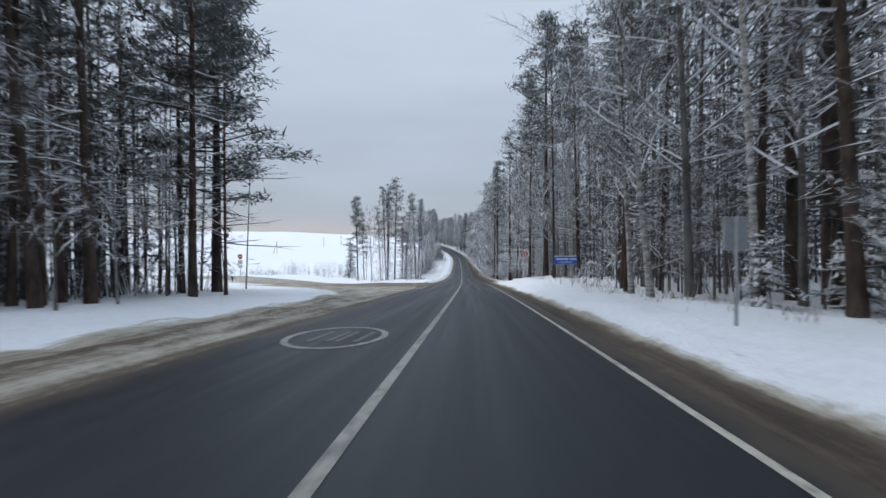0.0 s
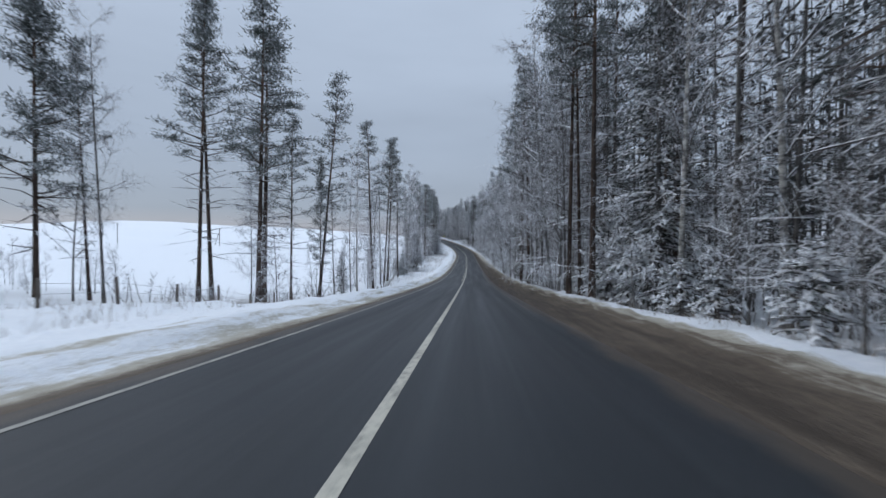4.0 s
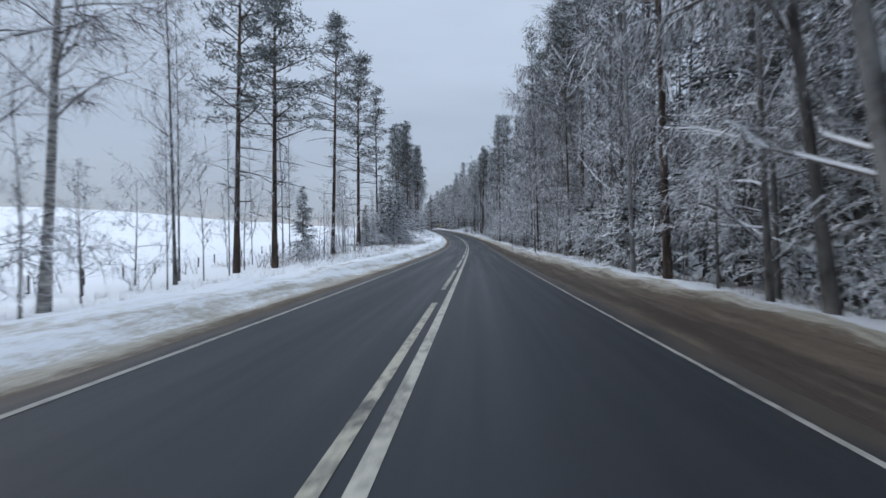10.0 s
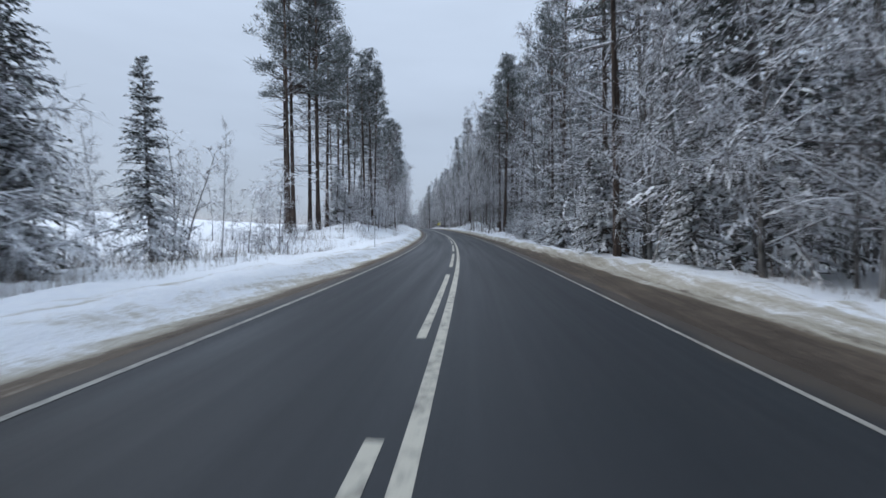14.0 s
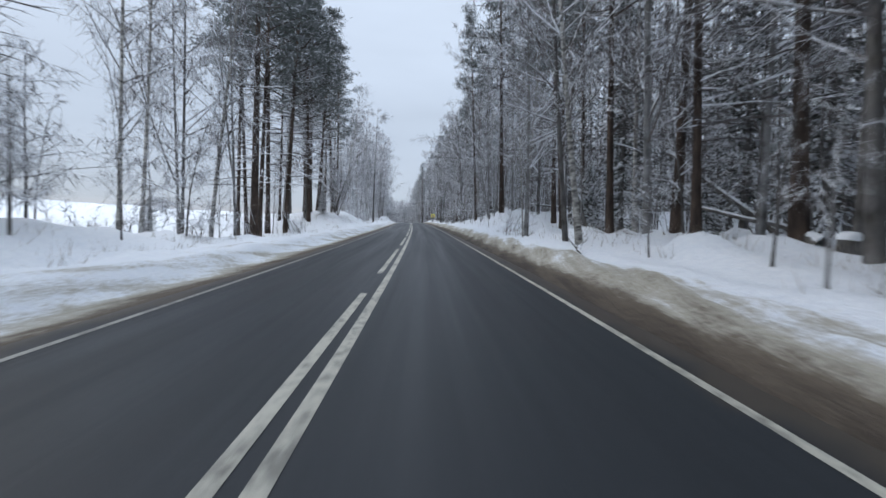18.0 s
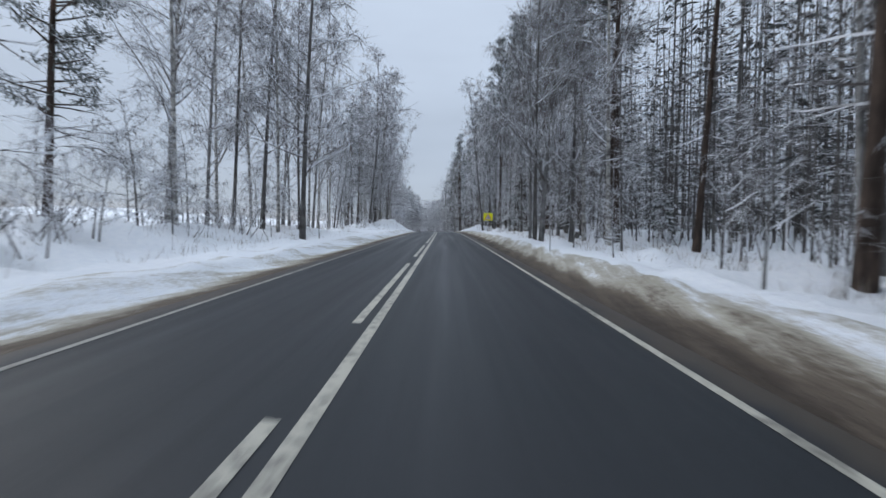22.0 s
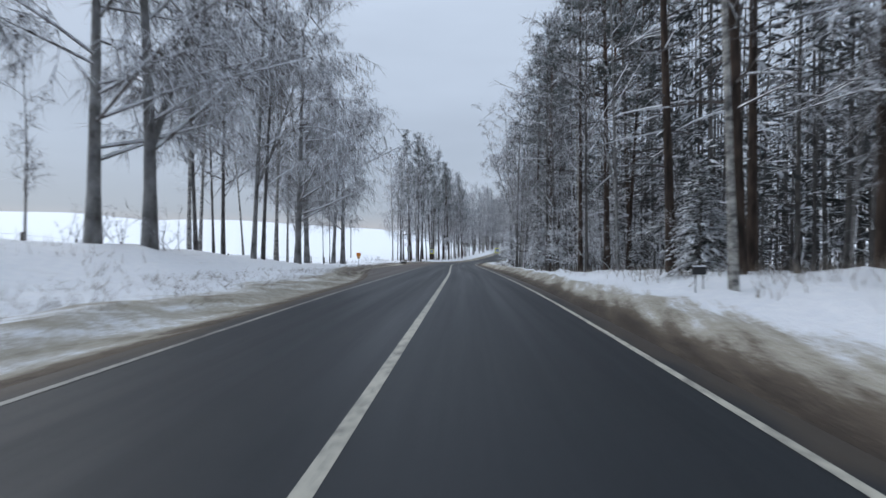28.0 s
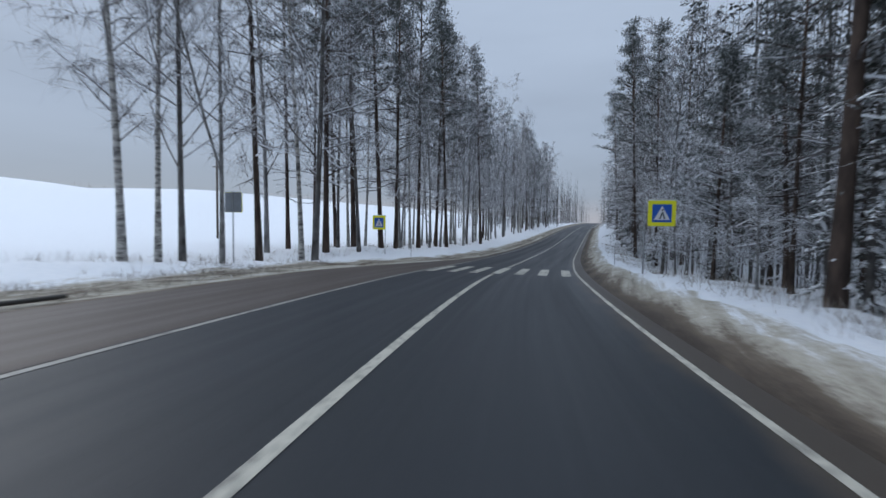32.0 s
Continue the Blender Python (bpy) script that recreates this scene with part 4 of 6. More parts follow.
plant("pine", 587.2, 13.9, 30.0)
plant("pine", 593.0, 14.9, 30.8)
plant("spruce", 600.8, 9.8, 5.4, fat=1.1)
plant("snowy_alder", 606.8, 9.6, 6.0)
plant("pine", 608.8, 13.6, 29.3)
plant("snowy_alder", 613.4, 9.9, 11.0)
plant("alder", 619.8, 9.7, 28.2, lean=-4)
plant("birch", 622.5, 14.0, 29.2, fat=1.2)
plant("alder", 625.1, 12.7, 18.0)
plant("snowy_alder", 635.9, 10.6, 10.3)
plant("pine", 641.7, 10.0, 30.1, fat=1.1)
plant("tall_spruce", 642.6, 11.2, 12.0)
plant("snowy_alder", 645.2, 9.6, 6.6)
plant("pine", 645.3, 10.6, 14.0)
plant("bushy_pine", 649.7, 12.3, 11.7)
plant("snowy_alder", 651.3, 10.6, 10.2, fat=1.3)
plant("bushy_pine", 653.0, 10.5, 12.9)
plant("alder", 662.7, 11.5, 11.4)
plant("pine", 667.8, -14.2, 30.2)
plant("pine", 671.0, -13.2, 31.9)
plant("pine", 675.5, -11.3, 29.6)
plant("pine", 676.5, 11.4, 24.8)
plant("birch", 681.5, -10.9, 27.3)
plant("pine", 687.9, -10.1, 28.7)
plant("pine", 689.8, 10.3, 28.4)
plant("alder", 697.4, -11.2, 29.8)
plant("birch", 701.7, 9.6, 24.4)
plant("alder", 709.8, -11.2, 27.5)
plant("alder", 721.0, -11.2, 24.6)

# the front of the wood on the other side, one by one
for kind, y, d, h, fat, lean in (
        ("birch", 25.3, 9.9, 25, 1.1, -4), ("birch", 21.4, 9.4, 24, 1.25, -6), ("pine", 38.5, 13.6, 28, 0.9, 0), ("pine", 47.0, 9.8, 27, 0.8, 0), ("birch", 46.4, 11.4, 24, 1.0, -2), ("big_birch", 56.0, 12.3, 22, 0.9, -7),
        ("alder", 17.0, 13.0, 26, 1.0, 0), ("sapling", 22.5, 11.5, 5, 1.2, 3), ("pine", 13.5, 12.0, 28, 1.1, 0),
        ("alder", 134.5, 8.6, 27, 0.9, 0), ("alder", 128.8, 8.8, 26, 1.1, 0), ("alder", 128.2, 9.2, 25, 0.9, 2), ("alder", 121.8, 8.6, 27, 1.1, -6), ("alder", 117.3, 8.4, 26, 0.9, 1), ("alder", 117.2, 8.9, 24, 0.8, -1),
        ("birch", 117.0, 9.5, 25, 0.8, 0), ("pine", 123.5, 12.5, 29, 0.9, 0), ("pine", 112.6, 8.2, 29, 0.95, 0), ("pine", 113.4, 9.2, 28, 0.75, 1), ("tall_spruce", 114.2, 12.6, 11, 1.3, 0), ("spruce", 110.2, 10.2, 6.5, 1.3, 0),
        ("pine", 107.9, 8.6, 29, 1.0, 0), ("big_birch", 158.0, 8.0, 21, 0.75, -4), ("alder", 152.6, 8.2, 26, 0.8, 0), ("alder", 148.8, 8.4, 27, 1.0, 0), ("alder", 143.9, 8.3, 26, 0.85, 0), ("pine", 141.5, 8.0, 30, 1.0, 0),
        ("pine", 141.9, 8.9, 28, 0.7, 1), ("alder", 140.6, 9.7, 25, 0.8, -2), ("alder", 138.6, 9.8, 25, 1.0, 0), ("pine", 138.3, 8.6, 30, 1.15, 0),
        ("snowy_alder", 193.0, 7.8, 11, 1.0, -5), ("snowy_alder", 186.5, 8.2, 10, 1.0, -4), ("snowy_alder", 176.2, 8.0, 9, 1.0, -6), ("snowy_alder", 173.4, 8.2, 10, 1.0, 4), ("big_birch", 168.6, 7.8, 21, 0.85, -10),
        ("tall_spruce", 168.4, 10.2, 22, 1.05, 0), ("tall_spruce", 163.5, 9.6, 24, 1.2, 0),
        ("pine", 216.6, 8.4, 29, 0.75, 0), ("alder", 219.3, 8.0, 25, 0.75, 0), ("spruce", 238.0, 11.4, 5.5, 1.2, 0), ("sapling", 211.8, 7.8, 6, 1.2, 0), ("alder", 210.0, 8.1, 24, 0.7, -2), ("alder", 207.8, 7.9, 25, 1.0, -8),
        ("big_birch", 206.0, 7.9, 17, 1.05, -12), ("birch", 204.6, 8.8, 24, 0.9, -3), ("spruce", 220.8, 9.8, 6.5, 1.1, 0), ("spruce", 226.5, 10.4, 7.5, 1.1, 0),
        ("alder", 248.7, 7.6, 22, 0.55, 0), ("birch", 246.0, 9.4, 26, 1.1, 0), ("birch", 244.4, 10.0, 25, 0.9, -1), ("pine", 242.9, 10.2, 28, 0.6, 0), ("big_birch", 243.6, 12.4, 24, 1.0, -7), ("pine", 240.0, 10.6, 30, 1.1, 0),
        ("spruce", 245.2, 11.8, 8, 1.2, 0), ("spruce", 239.0, 11.4, 7, 1.2, 0), ("spruce", 248.6, 10.8, 6, 1.1, 0),
        ("sapling", 275.3, 7.2, 6, 1.2, 0), ("sapling", 272.6, 7.3, 7, 1.2, 0), ("big_birch", 275.7, 10.4, 23, 0.7, -2), ("alder", 273.5, 9.8, 25, 0.8, 0), ("pine", 273.0, 12.8, 29, 0.9, 0), ("spruce", 276.6, 11.2, 6.5, 1.2, 0),
        ("spruce", 274.2, 11.0, 5.5, 1.3, 0), ("spruce", 279.0, 10.0, 6, 1.2, 0), ("snowy_alder", 297.4, 9.6, 13, 1.0, -4), ("snowy_alder", 292.0, 9.4, 12, 1.0, -3), ("snowy_alder", 289.0, 10.2, 13, 1.0, 0),
        ("spruce", 314.0, 8.6, 6.4, 1.25, 0), ("spruce", 302.6, 8.0, 6.2, 1.25, 0), ("spruce", 322.0, 9.0, 6.0, 1.2, 0), ("pine", 300.2, 7.9, 29, 0.85, 0), ("birch", 295.9, 7.8, 9, 1.0, 14), ("spruce", 294.7, 8.8, 5.0, 1.1, 0),
        ("birch", 361.5, 7.2, 25, 0.85, -5), ("alder", 363.0, 8.9, 26, 0.85, 0), ("alder", 362.6, 9.6, 26, 0.9, 1), ("pine", 356.0, 9.6, 29, 0.95, 0), ("pine", 358.2, 12.0, 29, 0.9, 0), ("spruce", 357.6, 12.6, 9, 0.9, 0),
        ("pine", 350.6, 9.4, 30, 1.35, 0), ("spruce", 351.6, 10.4, 3.6, 1.3, 0), ("pine", 352.6, 12.0, 29, 0.9, 0), ("pine", 355.0, 14.2, 28, 0.7, 0), ("spruce", 347.8, 9.9, 3.7, 1.35, 0), ("pine", 349.2, 11.6, 29, 0.9, 0),
        ("alder", 387.6, 8.2, 26, 1.0, 0), ("birch", 382.5, 6.8, 12, 0.7, -3), ("pine", 389.0, 12.4, 29, 0.8, 0), ("alder", 376.9, 7.4, 25, 0.85, -4), ("birch", 374.6, 7.2, 24, 1.05, -7), ("pine", 380.6, 10.8, 30, 0.95, 0),
        ("tall_spruce", 388.5, 14.8, 21, 0.95, 0), ("tall_spruce", 384.0, 19.5, 24, 1.1, 0), ("tall_spruce", 380.0, 20.5, 24, 1.1, 0),
        ("pine", 414.6, 8.4, 28, 0.9, 0), ("alder", 411.6, 9.5, 25, 0.7, -7), ("alder", 412.6, 10.6, 26, 1.0, 0), ("alder", 406.8, 8.8, 23, 0.8, -3), ("sapling", 406.5, 9.3, 8, 1.3, 0), ("pine", 407.0, 10.2, 31, 1.2, 0), ("alder", 407.2, 11.4, 25, 0.8, 0),
        ("alder", 448.5, 12.4, 26, 1.0, 0), ("sapling", 434.2, 7.0, 7, 1.1, 0), ("sapling", 434.0, 7.4, 6, 1.1, 2), ("big_birch", 434.6, 8.8, 22, 1.05, -2), ("birch", 433.7, 8.8, 22, 0.9, 8), ("brush", 438.6, 7.2, 1.8, 1.2, 0),
        ("alder", 466.9, 7.2, 25, 0.85, -3), ("alder", 466.3, 7.4, 26, 0.9, 0), ("big_birch", 466.6, 7.9, 20, 0.8, 4), ("alder", 466.6, 9.9, 26, 1.1, 0), ("birch", 467.4, 11.0, 26, 1.0, 0), ("alder", 481.2, 9.8, 26, 1.0, 0), ("alder", 483.0, 9.4, 26, 0.85, 0),
        ("alder", 490.0, 9.2, 25, 0.6, 1), ("alder", 495.5, 11.6, 24, 0.6, 5), ("alder", 506.6, 7.6, 25, 0.95, -6), ("alder", 511.8, 10.6, 25, 0.85, -7), ("pine", 514.5, 12.4, 27, 0.6, 0), ("pine", 500.4, 9.5, 29, 0.95, 0),
        ("alder", 503.8, 11.4, 26, 0.9, -2), ("pine", 501.4, 11.8, 29, 0.95, 0), ("pine", 506.0, 15.0, 28, 0.75, 0), ("pine", 498.4, 11.4, 30, 1.05, 0), ("pine", 496.0, 11.0, 30, 1.1, 0), ("alder", 499.6, 12.6, 25, 0.6, 3),
        ("birch", 562.3, 7.2, 24, 0.72, 0), ("pine", 570.0, 9.2, 29, 0.95, 0), ("pine", 565.4, 8.9, 30, 1.05, 0), ("pine", 570.4, 12.0, 29, 0.9, 0), ("spruce", 566.8, 8.6, 4.0, 1.0, 0), ("alder", 574.6, 16.0, 25, 0.9, 0),
        ("alder", 566.5, 12.2, 12, 0.7, 2), ("pine", 566.6, 13.0, 29, 1.0, 0), ("alder", 575.0, 18.0, 25, 0.9, 0), ("alder", 577.0, 9.6, 25, 0.8, -2), ("alder", 580.6, 9.0, 25, 0.8, 0), ("pine", 585.0, 9.8, 28, 0.85, 0),
        ("alder", 606.5, 8.4, 26, 1.15, -2), ("alder", 606.9, 8.8, 25, 1.1, 2), ("big_birch", 616.2, 10.4, 22, 0.75, -8), ("alder", 608.4, 9.6, 22, 0.6, 2), ("alder", 607.3, 10.0, 22, 0.6, -1), ("alder", 607.0, 10.8, 22, 0.65, 0),
        ("pine", 604.4, 10.4, 29, 0.9, 0), ("pine", 603.6, 11.2, 29, 0.85, 0), ("tall_spruce", 602.4, 10.4, 13, 1.0, 0), ("spruce", 605.6, 11.2, 5.5, 1.3, 0), ("pine", 600.6, 11.0, 29, 1.0, 0)):
    plant(kind, y, d, h, fat=fat, lean=lean)
# thin stems on the open snow bank before the wood
for y, d, h, lean in ((403.6, 8.2, 3.2, 4), (405.2, 7.6, 2.4, 8), (409.0, 8.2, 4.5, -5), (410.4, 7.4, 2.2, 6), (412.0, 8.8, 6, 0), (417.0, 8.0, 5, 3), (420.5, 7.6, 4, -4), (424.0, 8.4, 6, 0), (441.0, 7.6, 4, 5), (445.5, 8.2, 5, 0),
                      (452.0, 7.4, 3, -6), (458.5, 7.8, 5, 2), (471.5, 8.6, 3.5, 0), (473.0, 9.4, 5, 4), (478.5, 8.0, 3, 0), (488.2, 7.8, 2.6, 5), (493.4, 8.4, 4, 0), (497.0, 7.6, 2.2, -4), (364.5, 7.8, 4.5, 0), (366.8, 8.6, 5, 3),
                      (370.0, 7.6, 3, -3), (355.4, 7.4, 2.6, 5), (350.0, 7.2, 3.2, 0), (384.6, 7.6, 3.5, 0), (390.4, 7.4, 3, 4), (568.0, 8.0, 3, 12), (572.0, 7.8, 2.5, -6), (31.0, 9.6, 2.2, 4), (28.4, 9.0, 1.8, -3), (34.4, 9.8, 2.6, 0)):
    plant("sapling", y, d, h, fat=1.25, lean=lean)
# trees over the bank before the crest, on the field side
for kind, y, d, h, fat, lean in (("alder", 502.0, -10.9, 26, 1.3, 2), ("alder", 503.6, -10.9, 15, 0.8, 9), ("sapling", 504.0, -10.6, 9, 1.6, 13), ("sapling", 504.3, -11.0, 8, 1.6, 6), ("wood_pine", 499.6, -12.4, 19, 1.05, 0), ("wood_pine", 501.4, -14.6, 20, 1.05, 0), ("tall_spruce", 504.0, -15.5, 16, 1.0, 0)):
    plant(kind, y, d, h, fat=fat, lean=lean)
# young spruces and bushes on the field beyond the side road
for y, d, h in ((105.2, -80.8, 3.8), (106.0, -78.6, 2.4), (107.0, -79.8, 3.0), (109.3, -77.8, 3.2), (104.0, -86.0, 2.6), (103.0, -90.0, 3.0)):
    plant("young_spruce", y, d, h, fat=1.0)
for y, d, h in ((85.8, -40.6, 1.1), (89.8, -39.5, 1.1), (84.0, -43.5, 0.7), (92.0, -38.0, 0.7)):
    plant("brush", y, d, h, fat=1.8, which=1)
# a clump of dark stems on the field side
for y, d, h, lean in ((412.6, -10.3, 8, 12), (412.9, -10.0, 7, 18), (413.2, -10.5, 9, 5), (413.5, -10.2, 8, 9), (412.8, -10.7, 7, -4), (413.8, -10.6, 6, 15)):
    plant("sapling", y, d, h, fat=1.7, lean=lean)

# the trees on the field side, one by one
plant("bushy_pine", 102.5, -24.5, 20.5, which=0)
plant("spruce", 97.5, -25.2, 8.5)
plant("pine", 105.2, -23.6, 17.0)
plant("alder", 104.0, -21.5, 19.0)
plant("sapling", 103.0, -22.6, 11.0)
plant("pine", 109.0, -18.6, 23.0)
plant("pine", 112.0, -19.4, 25.0)
plant("pine", 116.8, -18.0, 29.0, fat=1.2)
plant("pine", 120.5, -16.5, 19.0)
plant("alder", 122.0, -20.4, 12.0)
plant("pine", 124.2, -21.1, 29.0, fat=1.5)
plant("alder", 124.4, -22.6, 14.0)
plant("bushy_pine", 128.2, -16.3, 17.0, fat=0.55)
plant("pine", 130.7, -17.3, 28.0, lean=5.5)
plant("pine", 131.5, -24.4, 24.0)
plant("sapling", 134.5, -19.0, 7.0)
plant("alder", 141.0, -16.2, 22.0, fat=0.8)
plant("pine", 142.3, -19.1, 16.5, fat=0.8)
plant("spruce", 143.6, -18.2, 6.2)
plant("birch", 149.0, -17.4, 25.0)
plant("sapling", 150.4, -16.0, 10.0)
plant("pine", 156.2, -16.4, 30.0, fat=1.15)
plant("sapling", 159.4, -15.6, 8.5)
plant("alder", 166.6, -22.6, 13.0, fat=0.8)
plant("sapling", 168.9, -20.0, 9.0)
plant("alder", 169.5, -19.5, 28.0, fat=1.1)
plant("alder", 168.4, -17.6, 25.0, fat=0.9)
plant("pine", 171.3, -17.4, 31.0, lean=2)
plant("pine", 175.0, -17.4, 32.0, lean=3.5)
plant("birch", 177.0, -21.6, 24.0)
plant("alder", 179.3, -18.0, 15.0, lean=7, fat=0.8)
plant("pine", 184.5, -16.6, 29.0)
plant("spruce", 191.0, -16.4, 5.6, fat=1.5)
plant("spruce", 189.4, -17.6, 5.0, fat=1.5)
plant("alder", 191.8, -15.4, 29.0, lean=-1, fat=1.1)
plant("birch", 193.9, -18.7, 26.0)
plant("birch", 198.4, -16.1, 29.0, fat=1.1)
plant("alder", 197.4, -15.2, 11.0)
plant("sapling", 200.0, -17.2, 10.0)
plant("alder", 202.5, -17.0, 26.0)
plant("birch", 203.5, -16.4, 28.0)
plant("spruce", 204.4, -15.0, 12.2, which=2, fat=1.45)
plant("birch", 210.6, -16.6, 30.0, lean=2)
plant("birch", 212.6, -15.4, 25.0, which=1, lean=4, fat=1.5)
plant("snowy_alder", 214.8, -16.0, 6.4, fat=0.7)
plant("sapling", 217.5, -18.6, 7.0)
plant("alder", 219.6, -15.6, 12.0, fat=0.7)
plant("alder", 222.4, -17.2, 24.0, fat=0.9)
plant("alder", 224.4, -18.4, 20.0, fat=0.7)
plant("sapling", 224.0, -16.4, 8.0)
plant("alder", 227.1, -16.5, 14.0, fat=0.6)
plant("pine", 229.8, -17.5, 30.0, fat=1.15)
plant("sapling", 232.6, -18.4, 9.0)
plant("pine", 234.9, -16.8, 29.5, which=2, fat=1.3)
plant("alder", 238.5, -20.8, 15.0, fat=0.7)
plant("spruce", 243.9, -17.8, 8.0)
plant("alder", 244.3, -20.3, 24.0, fat=0.7)
plant("alder", 248.2, -21.2, 22.0, fat=0.7)
plant("sapling", 249.6, -17.4, 9.0)
plant("pine", 250.4, -16.6, 30.0, fat=1.25)
plant("sapling", 252.6, -15.6, 9.5)
plant("sapling", 254.6, -16.4, 11.0)
plant("sapling", 256.4, -15.4, 10.0)
plant("sapling", 258.2, -17.6, 11.0)
plant("alder", 261.5, -19.6, 14.0, fat=0.6)
plant("alder", 265.9, -20.6, 15.0, fat=0.7)
plant("pine", 266.2, -17.4, 31.0, which=2, fat=1.5)
plant("spruce", 268.2, -16.6, 7.0)
plant("alder", 270.8, -15.9, 9.5, fat=0.7)
plant("alder", 273.4, -16.6, 10.5, fat=0.9)
plant("spruce", 274.0, -15.2, 8.5)
plant("spruce", 276.2, -13.9, 10.0, which=2)
plant("spruce", 278.0, -12.6, 9.5)
plant("pine", 282.2, -17.6, 31.0, fat=1.1)
plant("spruce", 279.6, -14.6, 11.5, which=2, fat=1.1)
plant("spruce", 281.8, -13.3, 12.5, which=2)
plant("spruce", 283.4, -13.1, 12.0, which=2)
plant("spruce", 285.4, -14.8, 12.0)
plant("alder", 284.4, -14.6, 13.0, fat=0.7)
plant("spruce", 289.4, -17.6, 13.5, which=2, fat=0.95)
plant("spruce", 292.6, -18.0, 15.0, which=2, fat=0.9)
plant("spruce", 299.0, -16.8, 11.5, which=2, fat=0.85)
plant("sapling", 306.2, -19.6, 8.5, lean=14, fat=1.4)
plant("sapling", 304.0, -19.0, 9.0, fat=1.3)
plant("thicket", 310.8, -15.6, 5.0, fat=0.8)
plant("sapling", 312.4, -15.0, 6.5, fat=1.3)
plant("alder", 299.6, -13.0, 8.0, lean=4, fat=0.8)
plant("alder", 305.9, -19.6, 8.0, lean=11, fat=0.8)
plant("alder", 308.8, -21.5, 9.0, lean=3, fat=0.7)
plant("sapling", 311.4, -16.0, 5.0)
plant("alder", 315.8, -17.3, 7.5, fat=0.9)
plant("pine", 321.8, -17.6, 31.0)
plant("pine", 327.3, -17.0, 33.0, fat=1.1)
plant("pine", 329.2, -16.4, 32.0)
plant("pine", 334.2, -16.7, 34.0)
plant("spruce", 337.4, -16.0, 9.0)
plant("pine", 342.6, -15.2, 30.0)
plant("pine", 346.8, -13.4, 28.0)
plant("pine", 348.2, -18.4, 31.0)
plant("pine", 349.6, -17.6, 32.0)
plant("spruce", 347.9, -17.0, 6.5)
plant("bushy_pine", 348.8, -14.2, 9.0, fat=0.7)
plant("pine", 348.7, -12.4, 30.0, fat=1.1)
plant("pine", 355.0, -12.9, 30.0, fat=0.85)
plant("pine", 356.4, -13.1, 29.0, fat=0.8)
plant("pine", 361.4, -13.5, 31.0)
plant("pine", 366.6, -15.4, 31.0)
plant("pine", 367.4, -16.2, 32.0)
plant("pine", 371.2, -17.7, 32.0, fat=1.1)
plant("birch", 376.9, -15.2, 26.0)
plant("birch", 380.4, -16.4, 27.0, lean=4)
plant("spruce", 376.4, -13.2, 2.6)
plant("alder", 383.0, -15.2, 27.0, fat=0.8)
plant("alder", 384.9, -16.5, 26.0)
plant("birch", 384.4, -13.9, 28.0, lean=4, fat=1.1)
plant("alder", 385.8, -12.6, 26.0, fat=0.9)
plant("pine", 389.3, -12.6, 31.0, fat=1.6)
plant("pine", 392.6, -13.4, 30.0)
plant("alder", 396.3, -13.4, 9.0, lean=5)
plant("pine", 396.8, -14.1, 30.0, fat=1.2)
plant("pine", 398.1, -12.7, 31.0, lean=3)
plant("pine", 400.2, -13.3, 31.0, lean=3, fat=1.3)
plant("pine", 403.8, -11.7, 30.0)
plant("alder", 405.0, -12.4, 27.0, fat=0.7)
plant("pine", 407.2, -12.9, 32.0, fat=1.2)
plant("pine", 409.5, -13.4, 31.0, fat=1.25)
plant("spruce", 408.8, -11.2, 3.6)
plant("pine", 412.2, -13.6, 30.0, fat=1.2)
plant("snowy_alder", 413.2, -10.5, 7.5, which=1, fat=0.8)
plant("pine", 414.2, -14.4, 31.0)
plant("pine", 416.6, -13.6, 29.0, lean=4, fat=1.25)
plant("pine", 421.0, -14.2, 30.0)
plant("birch", 427.1, -11.8, 24.0, lean=8, fat=0.8)
plant("pine", 428.1, -12.8, 30.0, fat=1.2)
plant("sapling", 429.6, -11.6, 6.0)
plant("sapling", 430.8, -9.6, 5.5)
plant("pine", 432.3, -14.3, 31.0, fat=1.4)
plant("pine", 437.9, -16.9, 30.0, fat=1.3)
plant("alder", 434.6, -12.9, 20.0, fat=0.6)
plant("bushy_pine", 439.2, -11.6, 6.0, fat=0.5)
plant("alder", 440.7, -15.2, 22.0, fat=0.6)
plant("pine", 444.9, -16.6, 29.0)
plant("bushy_pine", 452.8, -20.4, 22.0, lean=5)
plant("birch", 453.0, -12.6, 24.0)
plant("alder", 459.8, -15.0, 26.0)
plant("alder", 461.6, -14.0, 27.0)
plant("birch", 463.0, -11.1, 28.0, fat=0.8)
plant("alder", 464.1, -12.9, 30.0, fat=1.1)
plant("alder", 464.1, -9.6, 29.0, fat=1.3)
plant("sapling", 466.2, -8.9, 6.0)
plant("birch", 469.0, -16.2, 28.0)
plant("birch", 477.0, -13.4, 27.0)
plant("alder", 475.4, -12.4, 26.0, lean=2)
plant("birch", 484.8, -13.2, 25.0)
plant("birch", 487.2, -15.5, 26.0, lean=2, fat=1.1)
plant("alder", 490.5, -14.1, 19.0, lean=4)
plant("alder", 491.2, -15.2, 22.0)
plant("alder", 490.0, -13.6, 17.0, lean=9, fat=0.9)
plant("wood_pine", 498.6, -13.8, 19.0, fat=0.8)
plant("alder", 498.2, -13.2, 20.0)
plant("alder", 499.4, -14.4, 22.0, lean=-3)
plant("alder", 500.4, -12.8, 18.0, lean=6)
plant("birch", 503.2, -10.6, 12.0, fat=0.6)
plant("alder", 507.1, -10.7, 30.0, fat=1.2)
plant("snowy_alder", 510.8, -13.4, 8.0)
